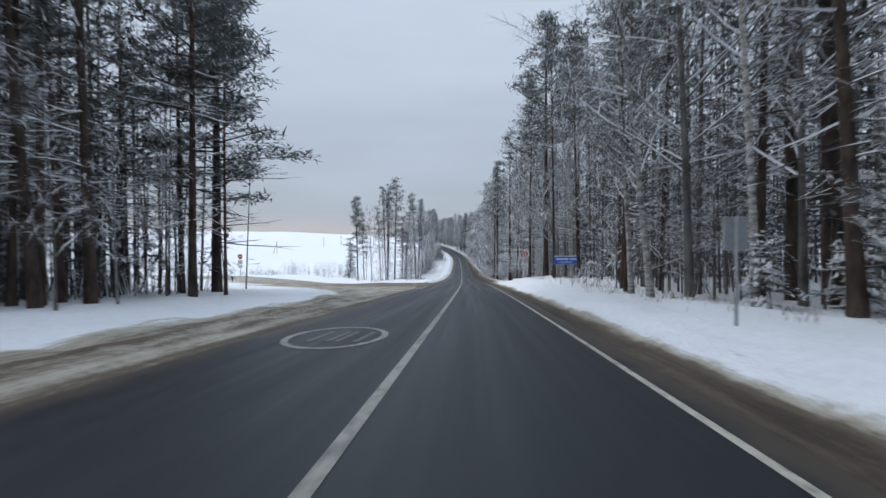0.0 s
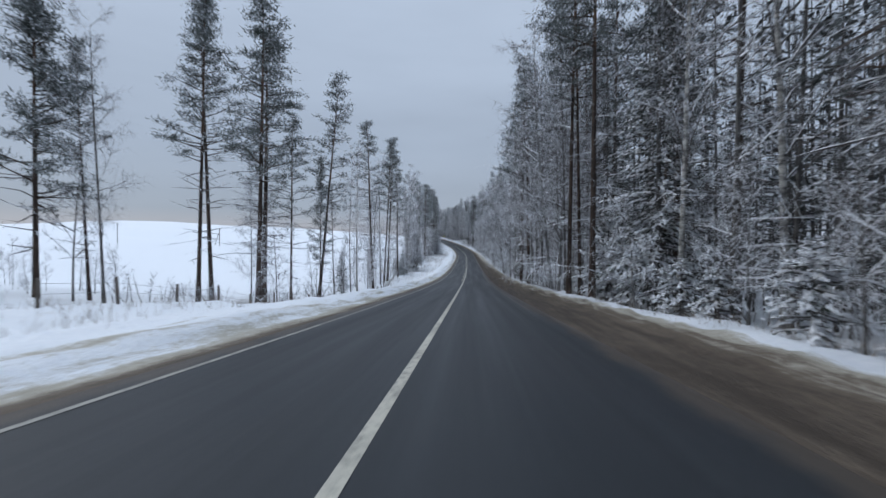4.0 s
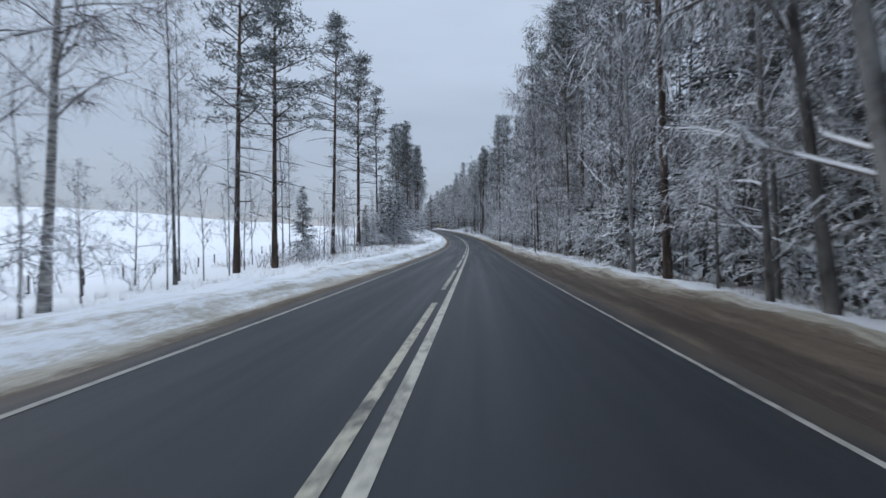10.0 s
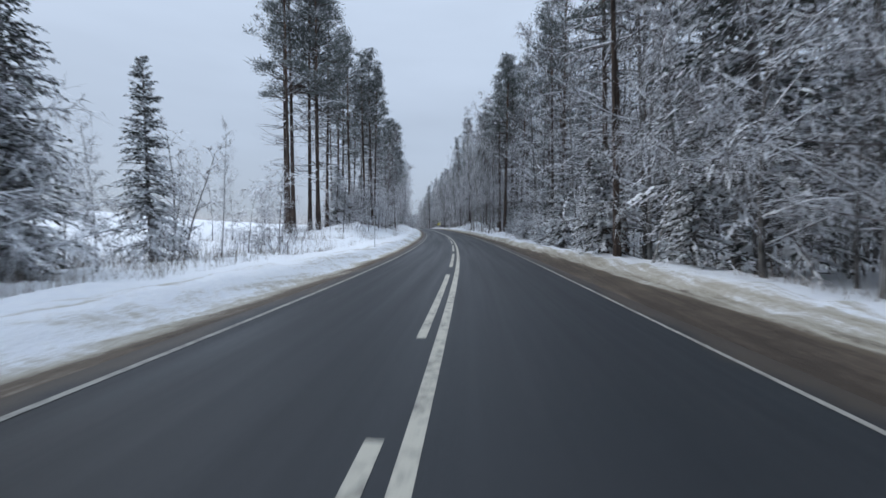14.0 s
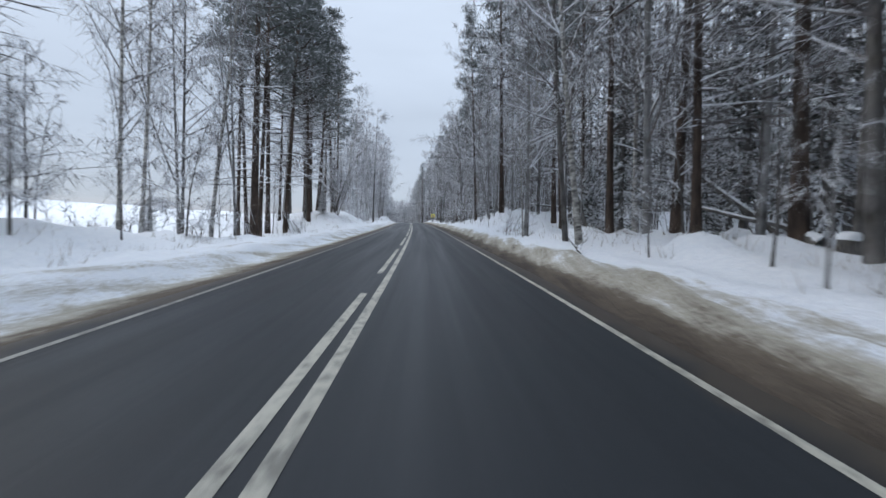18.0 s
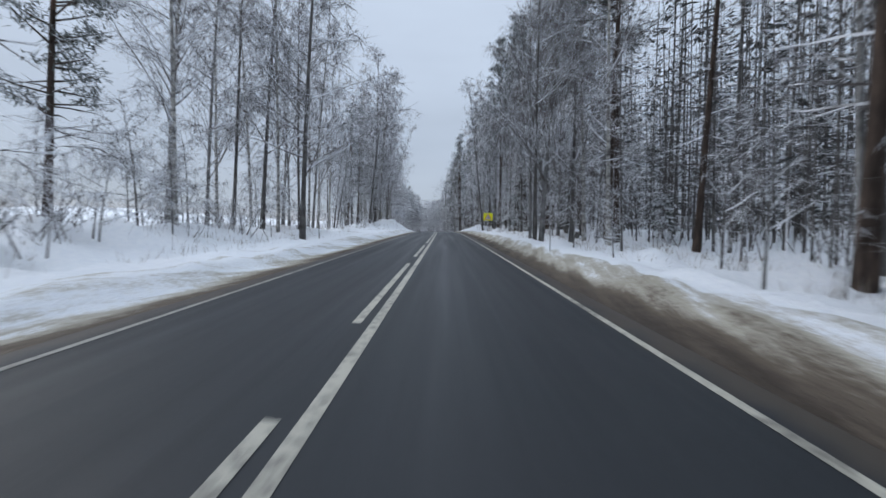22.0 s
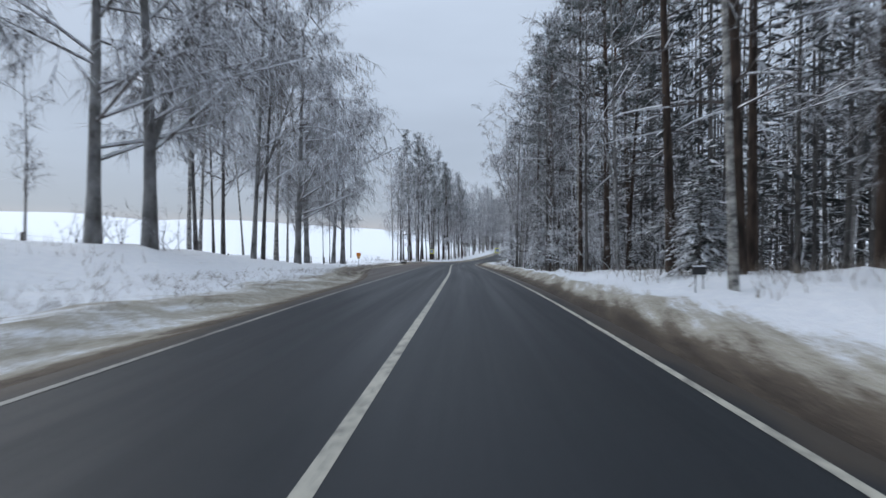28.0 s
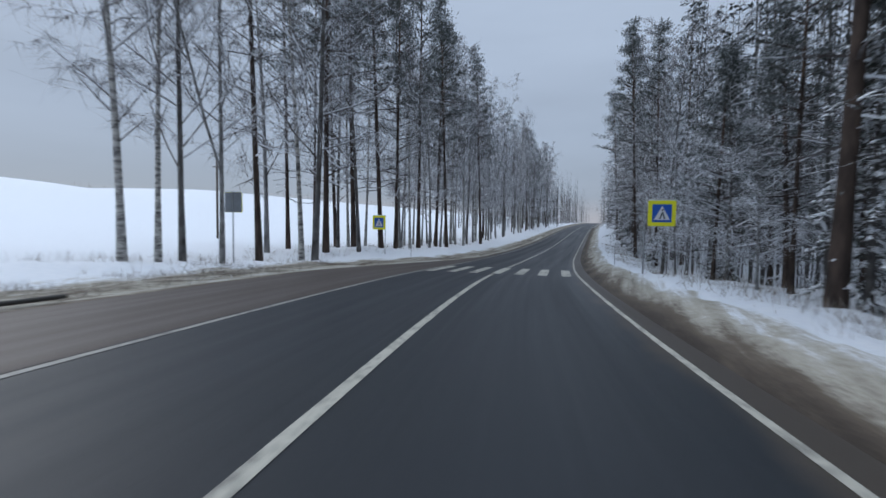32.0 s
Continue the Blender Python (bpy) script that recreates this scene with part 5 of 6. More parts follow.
plant("birch", 513.8, -11.2, 29.0, lean=4, fat=1.2)
plant("alder", 516.0, -11.1, 30.0, lean=3)
plant("alder", 517.2, -12.6, 28.0, lean=3, fat=0.7)
plant("birch", 520.6, -11.2, 30.0)
plant("alder", 520.4, -10.1, 29.0, lean=2, fat=0.9)
plant("birch", 522.6, -11.6, 30.0)
plant("alder", 523.0, -10.5, 28.0)
plant("alder", 527.3, -10.6, 27.0, lean=6, fat=1.2)
plant("birch", 531.5, -11.2, 27.0)
plant("alder", 533.1, -11.6, 25.0)
plant("wood_pine", 540.0, -10.8, 14.0, fat=0.6)
plant("birch", 541.5, -12.8, 24.0)
plant("big_birch", 549.5, -12.4, 21.0, which=1)
plant("big_birch", 552.0, -14.4, 22.0)
plant("big_birch", 562.0, -13.7, 21.0, which=0, fat=1.1)
plant("big_birch", 563.4, -12.1, 22.0, which=1, lean=4, fat=1.1)
plant("birch", 568.6, -14.3, 22.0)
plant("alder", 569.6, -14.6, 23.0)
plant("birch", 572.0, -16.2, 22.0)
plant("alder", 573.0, -15.0, 24.0)
plant("alder", 573.2, -12.7, 27.0, lean=2, fat=1.2)
plant("alder", 574.0, -12.4, 25.0, lean=4)
plant("birch", 578.1, -13.5, 25.0, lean=2)
plant("big_birch", 581.5, -13.0, 24.0, lean=2)
plant("alder", 583.3, -14.0, 15.0, lean=9, fat=0.7)
plant("alder", 582.3, -15.4, 23.0)
plant("birch", 588.2, -17.0, 24.0)
plant("alder", 588.9, -15.9, 14.0, fat=0.8)
plant("big_birch", 589.3, -15.1, 25.0, which=1, fat=1.05)
plant("alder", 594.6, -15.0, 20.0, fat=0.6)
plant("alder", 595.4, -14.4, 18.0, fat=0.6)
plant("big_birch", 597.4, -14.6, 24.0, lean=2, fat=0.9)
plant("big_birch", 599.0, -13.8, 24.0, fat=1.1)
plant("birch", 639.0, -15.8, 25.0, fat=1.3)
plant("birch", 640.2, -15.0, 25.5)
plant("alder", 641.2, -14.6, 26.7, lean=2)
plant("alder", 642.2, -13.0, 25.5)
plant("pine", 645.4, -13.4, 31.3, fat=0.8)
plant("birch", 648.4, -12.6, 30.2)
plant("alder", 648.7, -11.8, 31.3, lean=2, fat=1.1)
plant("pine", 652.8, -13.6, 32.5)
plant("alder", 655.0, -12.0, 27.8)
plant("pine", 657.4, -13.8, 31.3)
plant("pine", 659.4, -12.2, 30.2)


# ---------------------------------------------------------------- signs, posts, fences and other roadside things
M_STEEL = plain("galvanised_steel", (0.30, 0.31, 0.32), 0.45, 0.7, 0.3)
M_SIGN_BACK = plain("sign_back", (0.22, 0.235, 0.25), 0.55, 0.3, 0.3)
M_SIGN_BLUE = plain("blue_sign", (0.012, 0.10, 0.46), 0.4, 0, 0.15)
M_SIGN_WHITE = plain("white_sign", (0.72, 0.73, 0.74), 0.4, 0, 0.1)
M_SIGN_YELLOW = plain("fluorescent_yellow_sign", (0.90, 0.86, 0.015), 0.4, 0, 0.08)
M_SIGN_RED = plain("red_sign", (0.50, 0.03, 0.035), 0.4, 0, 0.15)
M_SIGN_BLACK = plain("black_sign", (0.02, 0.02, 0.022), 0.4, 0, 0.1)
M_ORANGE = plain("orange_board", (0.62, 0.20, 0.02), 0.5, 0, 0.2)
M_AMBER = plain("amber_board", (0.50, 0.26, 0.03), 0.5, 0, 0.2)
M_OLD_WOOD = plain("weathered_wood", (0.12, 0.10, 0.085), 0.85, 0, 0.5, 14)
M_CONCRETE = plain("stained_concrete", (0.30, 0.29, 0.27), 0.85, 0, 0.5, 5)
M_DARK_WOOD = plain("dark_wet_wood", (0.06, 0.055, 0.05), 0.8, 0, 0.4, 9)


def plate(pts, depth, y=0.0):
    """A flat plate, its outline pts (x, z) facing -y."""
    bm = bmesh.new()
    vs = [bm.verts.new((x, y, z)) for x, z in pts]
    f = bm.faces.new(vs)
    r = bmesh.ops.extrude_face_region(bm, geom=[f])
    bmesh.ops.translate(bm, verts=[v for v in r["geom"] if isinstance(v, bmesh.types.BMVert)], vec=(0, depth, 0))
    bmesh.ops.recalc_face_normals(bm, faces=bm.faces)
    return bm


def oblong(cx, cz, w, h, r=0.0):
    if not r:
        return [(cx - w / 2, cz - h / 2), (cx + w / 2, cz - h / 2), (cx + w / 2, cz + h / 2), (cx - w / 2, cz + h / 2)]
    out = []
    for sx, sz, a0 in ((1, -1, -90), (1, 1, 0), (-1, 1, 90), (-1, -1, 180)):
        for k in range(4):
            a = radians(a0 + k * 30)
            out.append((cx + sx * (w / 2 - r) + r * math.cos(a), cz + sz * (h / 2 - r) + r * math.sin(a)))
    return out


def disc(cx, cz, r, n=28):
    return [(cx + r * math.cos(2 * math.pi * k / n), cz + r * math.sin(2 * math.pi * k / n)) for k in range(n)]


def rod(x, y, z0, z1, r, sides=10):
    g = Geo()
    g.tube([Vector((x, y, z0)), Vector((x, y, z1))], [r, r], sides, 0, tip=False)
    g.f.append(tuple(range(sides, 2 * sides)))
    g.m.append(0)
    return g


def stand(name, y, d, label, category, turn=0.0, group=""):
    ob = tagged(new(name), label, category, group)
    ob.matrix_basis = Matrix.Translation(spot(y, d)) @ pose(0, 0, 0, 0, 0, heading(y) + turn)
    return ob


def post(parent, h, x=0.0, y=0.05, r=0.032):
    return piece("post", rod(x, y, -0.4, h, r).mesh("post", [M_STEEL], True), parent, "grey steel post")


def snow_cap(parent, w, z, depth=0.05):
    bm = plate(oblong(0, z + 0.02, w * 0.94, 0.04, 0.015), depth + 0.02, -0.01)
    return part("snow_cap", bm, M_SNOW, parent, "thin line of snow on the top edge")


def crossing_sign(y, d, low, size=0.9, away=False, off=0.0, arrow=False):
    s = stand("crossing_sign", y, d, "square blue crossing sign in a yellow-green frame on a post" if not away else "grey back of a square crossing sign on a steel post", "road sign", 180 if away else 0, "crossing signs")
    post(s, low + size + 0.05, off)
    c = low + size / 2
    panel = part("frame_panel", plate(oblong(0, c, size, size, 0.04), 0.03), M_SIGN_YELLOW if not away else M_SIGN_YELLOW, s, "fluorescent yellow-green border panel")
    part("back_plate", plate(oblong(0, c, size * 0.98, size * 0.98, 0.04), 0.01, 0.032), M_SIGN_BACK, s, "bare grey back")
    blue = part("blue_field", plate(oblong(0, c, size * 0.70, size * 0.70, 0.02), 0.006, -0.007), M_SIGN_BLUE, s, "blue square")
    tri = part("white_triangle", plate([(-size * 0.29, c - size * 0.26), (size * 0.29, c - size * 0.26), (0, c + size * 0.29)], 0.005, -0.013), M_SIGN_WHITE, s, "white triangle")
    k = size
    part("symbol_leg", plate([(-0.10 * k, c - 0.22 * k), (-0.05 * k, c - 0.22 * k), (0.03 * k, c + 0.0 * k), (-0.02 * k, c + 0.0 * k)], 0.004, -0.018), M_SIGN_BLACK, s, "slanted black bar of the symbol")
    part("symbol_leg", plate([(0.07 * k, c - 0.22 * k), (0.12 * k, c - 0.22 * k), (0.04 * k, c + 0.06 * k), (-0.01 * k, c + 0.06 * k)], 0.004, -0.024), M_SIGN_BLACK, s, "slanted black bar of the symbol")
    part("symbol_dot", plate(disc(0.02 * k, c + 0.13 * k, 0.033 * k, 12), 0.004, -0.018), M_SIGN_BLACK, s, "black dot of the symbol")
    snow_cap(s, size, low + size)
    return s


crossing_sign(647.3, 6.95, 2.05, 1.08, off=-0.66)
crossing_sign(656.5, -11.0, 1.9, 1.08, off=0.5)
crossing_sign(643.0, -13.0, 2.5, 1.0, away=True)

# warning sign on a yellow panel
w_sign = stand("warning_sign", 493.0, 6.9, "red-bordered warning triangle on a fluorescent yellow-green panel", "road sign")
post(w_sign, 2.55)
part("panel", plate(oblong(0, 2.03, 1.22, 1.0, 0.04), 0.03), M_SIGN_YELLOW, w_sign, "fluorescent yellow-green panel")
part("red_triangle", plate([(-0.45, 1.66), (0.45, 1.66), (0.0, 2.42)], 0.006, -0.008), M_SIGN_RED, w_sign, "red triangular border")
part("white_triangle", plate([(-0.345, 1.715), (0.345, 1.715), (0.0, 2.30)], 0.005, -0.014), M_SIGN_WHITE, w_sign, "white triangular field")
part("symbol_bar", plate([(-0.07, 1.80), (-0.01, 1.80), (0.05, 2.07), (-0.01, 2.07)], 0.004, -0.019), M_SIGN_BLACK, w_sign, "slanted black bar")
part("symbol_bar", plate([(0.06, 1.80), (0.12, 1.80), (0.06, 2.0), (0.0, 2.0)], 0.004, -0.024), M_SIGN_BLACK, w_sign, "slanted black bar")
part("symbol_dot", plate(disc(0.03, 2.12, 0.03, 12), 0.004, -0.019), M_SIGN_BLACK, w_sign, "black dot")
for i in range(4):
    x = -0.24 + i * 0.14
    part("symbol_bar", plate(oblong(x + 0.03, 1.76, 0.08, 0.045), 0.004, -0.029), M_SIGN_BLACK, w_sign, "short black bar")
part("back_plate", plate(oblong(0, 2.03, 1.20, 0.98, 0.04), 0.01, 0.032), M_SIGN_BACK, w_sign, "bare grey back")

# blue place sign: its words cannot be read
b_sign = stand("place_sign", 36.6, 8.7, "blue rectangular place sign with white writing on two posts", "road sign", -4)
post(b_sign, 1.9, -0.35)
post(b_sign, 1.9, 0.55)
part("panel", plate(oblong(0, 1.95, 1.85, 0.66, 0.04), 0.03), M_SIGN_BLUE, b_sign, "blue panel with pale rim")
x = -0.72
for wd in (0.12, 0.10, 0.12, 0.09, 0.11, 0.12, 0.10):
    part("writing_bar", plate(oblong(x + wd / 2, 2.06, wd, 0.15), 0.004, -0.005), M_SIGN_WHITE, b_sign, "white bar of writing")
    x += wd + 0.035
x += 0.1
for wd in (0.11, 0.10, 0.09, 0.11):
    part("writing_bar", plate(oblong(x + wd / 2, 2.06, wd, 0.13), 0.004, -0.005), M_SIGN_WHITE, b_sign, "white bar of writing")
    x += wd + 0.03
part("underline", plate(oblong(0, 1.82, 1.15, 0.045), 0.004, -0.005), M_SIGN_WHITE, b_sign, "white underline")
for zz in (2.26, 1.64):
    part("rim", plate(oblong(0, zz, 1.80, 0.02), 0.004, -0.004), M_SIGN_WHITE, b_sign, "white rim line")
snow_cap(b_sign, 1.85, 2.28)

# sign seen from its back at the start
g_sign = stand("road_sign", 9.6, 6.5, "grey-green back of a round-cornered road sign on a post", "road sign", 180)
post(g_sign, 2.3)
part("panel", plate(oblong(0, 1.95, 0.5, 0.68, 0.06), 0.025), M_SIGN_WHITE, g_sign)
part("back_plate", plate(oblong(0, 1.95, 0.49, 0.67, 0.06), 0.01, 0.027), M_SIGN_BACK, g_sign, "bare grey back")

# bend board, tilted
c_sign = stand("chevron_board", 56.0, 7.9, "tilted red and white chevron bend board", "road sign", 8)
post(c_sign, 3.0, 0.1)
board = part("panel", plate(oblong(0, 3.0, 1.26, 0.62, 0.05), 0.03), M_SIGN_WHITE, c_sign, "white board")
for i in range(3):
    x = -0.44 + i * 0.34
    part("chevron", plate([(x - 0.07, 2.74), (x + 0.13, 2.74), (x + 0.25, 3.0), (x + 0.13, 3.26), (x - 0.07, 3.26), (x + 0.05, 3.0)], 0.005, -0.006), M_SIGN_RED, c_sign, "red chevron")
for ob in c_sign.children:
    if ob.name.startswith(("panel", "chevron")):
        ob.matrix_basis = Matrix.Translation((0, 0, 3.0)) @ pose(0, 0, 0, 0, -14, 0) @ Matrix.Translation((0, 0, -3.0))

d_sign = stand("direction_sign", 71, 7.3, "small grey arrow sign on a thin post", "road sign")
post(d_sign, 1.7)
part("panel", plate(oblong(0, 1.6, 0.95, 0.34, 0.03), 0.025), M_SIGN_BACK, d_sign)
part("writing_bar", plate(oblong(0.0, 1.66, 0.7, 0.05), 0.004, -0.005), M_SIGN_WHITE, d_sign, "pale bar of writing")
part("writing_bar", plate(oblong(0.05, 1.56, 0.5, 0.05), 0.004, -0.005), M_SIGN_WHITE, d_sign, "pale bar of writing")

# signs of the side road
s1 = stand("no_entry_sign", 70.8, -37.0, "round red sign above two pale plates on a post", "road sign")
post(s1, 3.3)
part("disc", plate(disc(0, 3.25, 0.42), 0.03), M_SIGN_RED, s1, "red round sign")
part("bar", plate(oblong(0, 3.25, 0.56, 0.14), 0.005, -0.006), M_SIGN_WHITE, s1, "white bar")
part("plate", plate(oblong(0, 2.32, 0.82, 0.72, 0.03), 0.03), M_SIGN_WHITE, s1, "pale plate under the disc")
part("plate", plate(oblong(0, 1.6, 0.82, 0.42, 0.03), 0.03), M_SIGN_WHITE, s1, "second pale plate")
for i in range(3):
    part("writing_bar", plate(oblong(0, 2.5 - i * 0.18, 0.6, 0.06), 0.004, -0.005), M_SIGN_BACK, s1, "grey bar of writing")
s2 = stand("road_sign", 69.4, -49.8, "grey back of a round sign above a small plate", "road sign", 180)
post(s2, 2.5)
part("disc", plate(disc(0, 2.25, 0.45), 0.03), M_SIGN_BACK, s2, "grey round back")
part("plate", plate(oblong(0, 1.62, 0.85, 0.3, 0.03), 0.03), M_AMBER, s2, "small brownish plate")

r_sign = stand("road_sign", 517.7, -7.8, "grey back of a round road sign on a thin post", "road sign", 180)
post(r_sign, 2.35)
part("disc", plate(disc(0, 2.1, 0.34), 0.025), M_SIGN_WHITE, r_sign)
part("back_plate", plate(disc(0, 2.1, 0.335), 0.01, 0.027), M_SIGN_BACK, r_sign, "bare grey back")

o_sign = stand("information_board", 602.3, -12.4, "orange square board with an amber plate on a white post", "board", 10)
post(o_sign, 1.6)
part("board", plate(oblong(0, 1.32, 0.56, 0.50, 0.02), 0.03), M_ORANGE, o_sign, "orange board")
part("plate", plate(oblong(0, 0.92, 0.36, 0.24, 0.02), 0.03), M_AMBER, o_sign, "amber plate")

# snow stakes along the verge
for y, d, h in ((305.1, -5.4, 1.9), (262, -5.6, 1.6), (424.1, -5.5, 1.05), (424.3, 5.7, 1.0), (500.6, -6.2, 1.1), (348, -5.6, 1.2), (455, 5.8, 1.1), (660, 6.4, 1.3), (657, -8.4, 1.3)):
    st = stand("snow_stake", y, d, "thin grey stake that marks the road edge", "stake", rng.uniform(-20, 20), "stakes along the verge")
    piece("rod", rod(0, 0, -0.3, h, 0.022, 8).mesh("stake", [M_STEEL], True), st)
    piece("tip", rod(0, 0, h, h + 0.06, 0.024, 8).mesh("stake_tip", [M_SIGN_BLACK], True), st, "dark cap")

# bus stop blocks
bench = stand("bench", 618.6, -8.5, "low dark weathered bench between two blocks, partly under snow", "bench", 80)
for i, x in enumerate((-0.72, 0.72)):
    part("block", plate(oblong(x, 0.18, 0.16, 0.5), 0.42, -0.2), M_DARK_WOOD, bench, "dark end block")
for i in range(3):
    part("plank", plate(oblong(0, 0.40, 1.5, 0.045), 0.12, -0.19 + 0.14 * i), M_DARK_WOOD, bench)
part("front_board", plate(oblong(0, 0.24, 1.4, 0.25), 0.03, -0.16), M_DARK_WOOD, bench, "dark front board")
part("snow_layer", plate(oblong(0, 0.445, 1.46, 0.05, 0.02), 0.38, -0.19), M_SNOW, bench, "thin snow on the seat")
litter = stand("litter_bin", 621.0, -8.6, "square concrete litter bin with a black plate for its shaded mouth", "litter bin", 75)
bm = plate(oblong(0, 0.28, 0.52, 0.62, 0.02), 0.5, -0.25)
part("body", bm, M_CONCRETE, litter)
part("rim", plate(oblong(0, 0.60, 0.56, 0.06, 0.02), 0.54, -0.27), M_CONCRETE, litter, "thicker rim")
# solid black plate: the shade of the hollow is put into its colour
part("mouth_shade", plate(oblong(0, 0.635, 0.40, 0.02), 0.38, -0.19), M_SIGN_BLACK, litter, "black plate coloured as the shade inside the bin")

m_box = stand("notice_stand", 563.1, 6.9, "small dark board on two thin legs in the snow", "stand", 5)
for x in (-0.1, 0.1):
    piece("leg", rod(x, 0.02, -0.2, 0.5, 0.015, 8).mesh("leg", [M_STEEL]), m_box)
part("board", plate(oblong(0, 0.52, 0.36, 0.2, 0.02), 0.05), M_SIGN_BLACK, m_box, "dark board")
part("snow_cap", plate(oblong(0, 0.635, 0.34, 0.03, 0.01), 0.06, -0.005), M_SNOW, m_box, "snow on the top edge")
w_box = stand("marker_block", 599.9, 6.9, "small white marker block at the verge", "marker", 12)
part("block", plate(oblong(0, 0.14, 0.34, 0.2, 0.03), 0.14), M_SIGN_WHITE, w_box)

pipe = tagged(new("fallen_pipe"), "rusty pipe edge lying along the bus bay", "pipe")
g = Geo()
g.tube([spot(622 + 2 * i, -7.6 - 0.03 * i) + Vector((0, 0, 0.10)) for i in range(6)], [0.05] * 6, 7, 0, tip=False)
piece("pipe", g.mesh("pipe", [M_DARK_WOOD], True), pipe)


# ---------------------------------------------------------------- fence and poles on the field
FENCE = [(92, -13.0), (150, -13.5), (190, -18), (240, -26), (300, -34), (345, -44)], [(380, -24), (430, -20), (475, -17)], [(540, -21), (575, -24), (590, -19), (600, -17), (613, -18)]
for line in FENCE:
    fence = tagged(new("wire_fence"), "low fence of weathered posts and wires half buried in snow", "fence")
    fence.matrix_basis = Matrix.Translation(spot(*line[0]))
    base = spot(*line[0])
    y, tops, i = line[0][0], [], 0
    while y < line[-1][0]:
        d = next(a[1] + (b[1] - a[1]) * (y - a[0]) / (b[0] - a[0]) for a, b in zip(line, line[1:]) if a[0] <= y <= b[0])
        p = spot(y, d) - base
        h = rng.uniform(0.85, 1.05)
        lean = Vector((rng.uniform(-.06, .06), rng.uniform(-.06, .06), 0))
        g = Geo()
        g.tube([p - Vector((0, 0, 0.3)), p + lean + Vector((0, 0, h))], [0.07, 0.06], 7, 0, tip=False)
        g.f.append(tuple(range(7, 14)))
        g.m.append(0)
        piece("fence_post", g.mesh("fence_post", [M_OLD_WOOD]), fence)
        tops.append(p + lean)
        y += 3.6 + rng.uniform(-0.3, 0.3)
    for hh in (0.45, 0.8):
        g = Geo()
        g.tube([q + Vector((0, 0.0, hh)) for q in tops], [0.008] * len(tops), 3, 0, tip=False)
        piece("wire", g.mesh("wire", [M_STEEL]), fence)


def power_pole(y, d, h, prop=False):
    p = stand("power_pole", y, d, "wooden power pole standing in the snowy field" + (" with a slanted prop" if prop else ""), "pole", 0, "poles across the field")
    piece("pole", rod(0, 0, -0.5, h, 0.14, 9).mesh("pole", [M_OLD_WOOD], True), p)
    g = Geo()
    g.box((-0.7, -0.05, h - 0.75), (0.7, 0.05, h - 0.62))
    piece("crossarm", g.mesh("crossarm", [M_OLD_WOOD]), p)
    for x in (-0.6, 0.0, 0.6):
        piece("insulator", rod(x, 0, h - 0.62 if x else h, h - 0.42 if x else h + 0.2, 0.045, 8).mesh("insulator", [M_SIGN_WHITE], True), p)
    if prop:
        g = Geo()
        g.tube([Vector((-2.6, 0, -0.4)), Vector((0, 0, h * 0.85))], [0.13, 0.11], 8, 0, tip=False)
        piece("prop", g.mesh("prop", [M_OLD_WOOD], True), p)


power_pole(668.4, -41, 10.0)
power_pole(478.5, -67, 9.5)
power_pole(253.7, -150, 8.5)
power_pole(288.3, -123, 8.5, True)
power_pole(354, -104, 8.0)
power_pole(411, -96, 8.5)
power_pole(560, -85, 9.0)


def fallen(y0, d0, y1, d1, z0, z1, r, label, name="fallen_tree"):
    """A broken or leaning trunk with snow along its top, from (y0, d0) to (y1, d1), its ends z0 and z1 above the snow."""
    a, b = spot(y0, d0) + Vector((0, 0, z0)), spot(y1, d1) + Vector((0, 0, z1))
    top = tagged(new(name), label, "log")
    top.matrix_basis = Matrix.Translation(a)
    rnd = random.Random(int(y0 * 10))
    pts = [(b - a) * f + Vector((rnd.uniform(-.06, .06), rnd.uniform(-.06, .06), rnd.uniform(-.05, .05))) * (0 < f < 1) for f in (0, 0.2, 0.4, 0.6, 0.8, 1.0)]
    g = Geo()
    g.tube(pts, [r * (1 - 0.09 * i) for i in range(6)], 9, 0, tip=False)
    piece("log", g.mesh("log", [M_BARK_DARK], True), top)
    g = Geo()
    g.tube([p + Vector((0, 0, r * 0.62)) for p in pts], [r * 0.72 * (1 - 0.09 * i) for i in range(6)], 8, 0, tip=False)
    piece("snow_load", g.mesh("log_snow", [M_SNOW], True), top, "snow lying along the log")
    g = Geo()
    for k in range(7):
        q = pts[1 + k % 5]
        g.tube([q, q + Vector((rnd.uniform(-1, 1), rnd.uniform(-1, 1), rnd.uniform(0.1, 1))) * rnd.uniform(0.4, 1.1)], [0.03, 0], 3)
    tagged(piece("branch_stubs", g.mesh("stubs", [M_TWIG_SNOW]), top), kind="stuff")
    return top


def stump(y, d, h, r):
    top = tagged(new("tree_stump"), "short cut stump with a thick cap of snow", "stump")
    top.matrix_basis = Matrix.Translation(spot(y, d))
    g = Geo()
    g.tube([Vector((0, 0, -0.2)), Vector((0, 0, 0.1)), Vector((0.02, 0, h))], [r * 1.4, r * 1.1, r], 10, 0, tip=False)
    piece("wood", g.mesh("stump_wood", [M_BARK_DARK], True), top)
    g = Geo()
    g.tube([Vector((0, 0, h - 0.03)), Vector((0.02, 0, h + 0.1)), Vector((0.02, 0, h + 0.2)), Vector((0.02, 0, h + 0.24))], [r * 1.02, r * 1.15, r * 0.8, 0], 10, 0)
    piece("snow_cap", g.mesh("stump_snow", [M_SNOW], True), top, "rounded cap of snow")


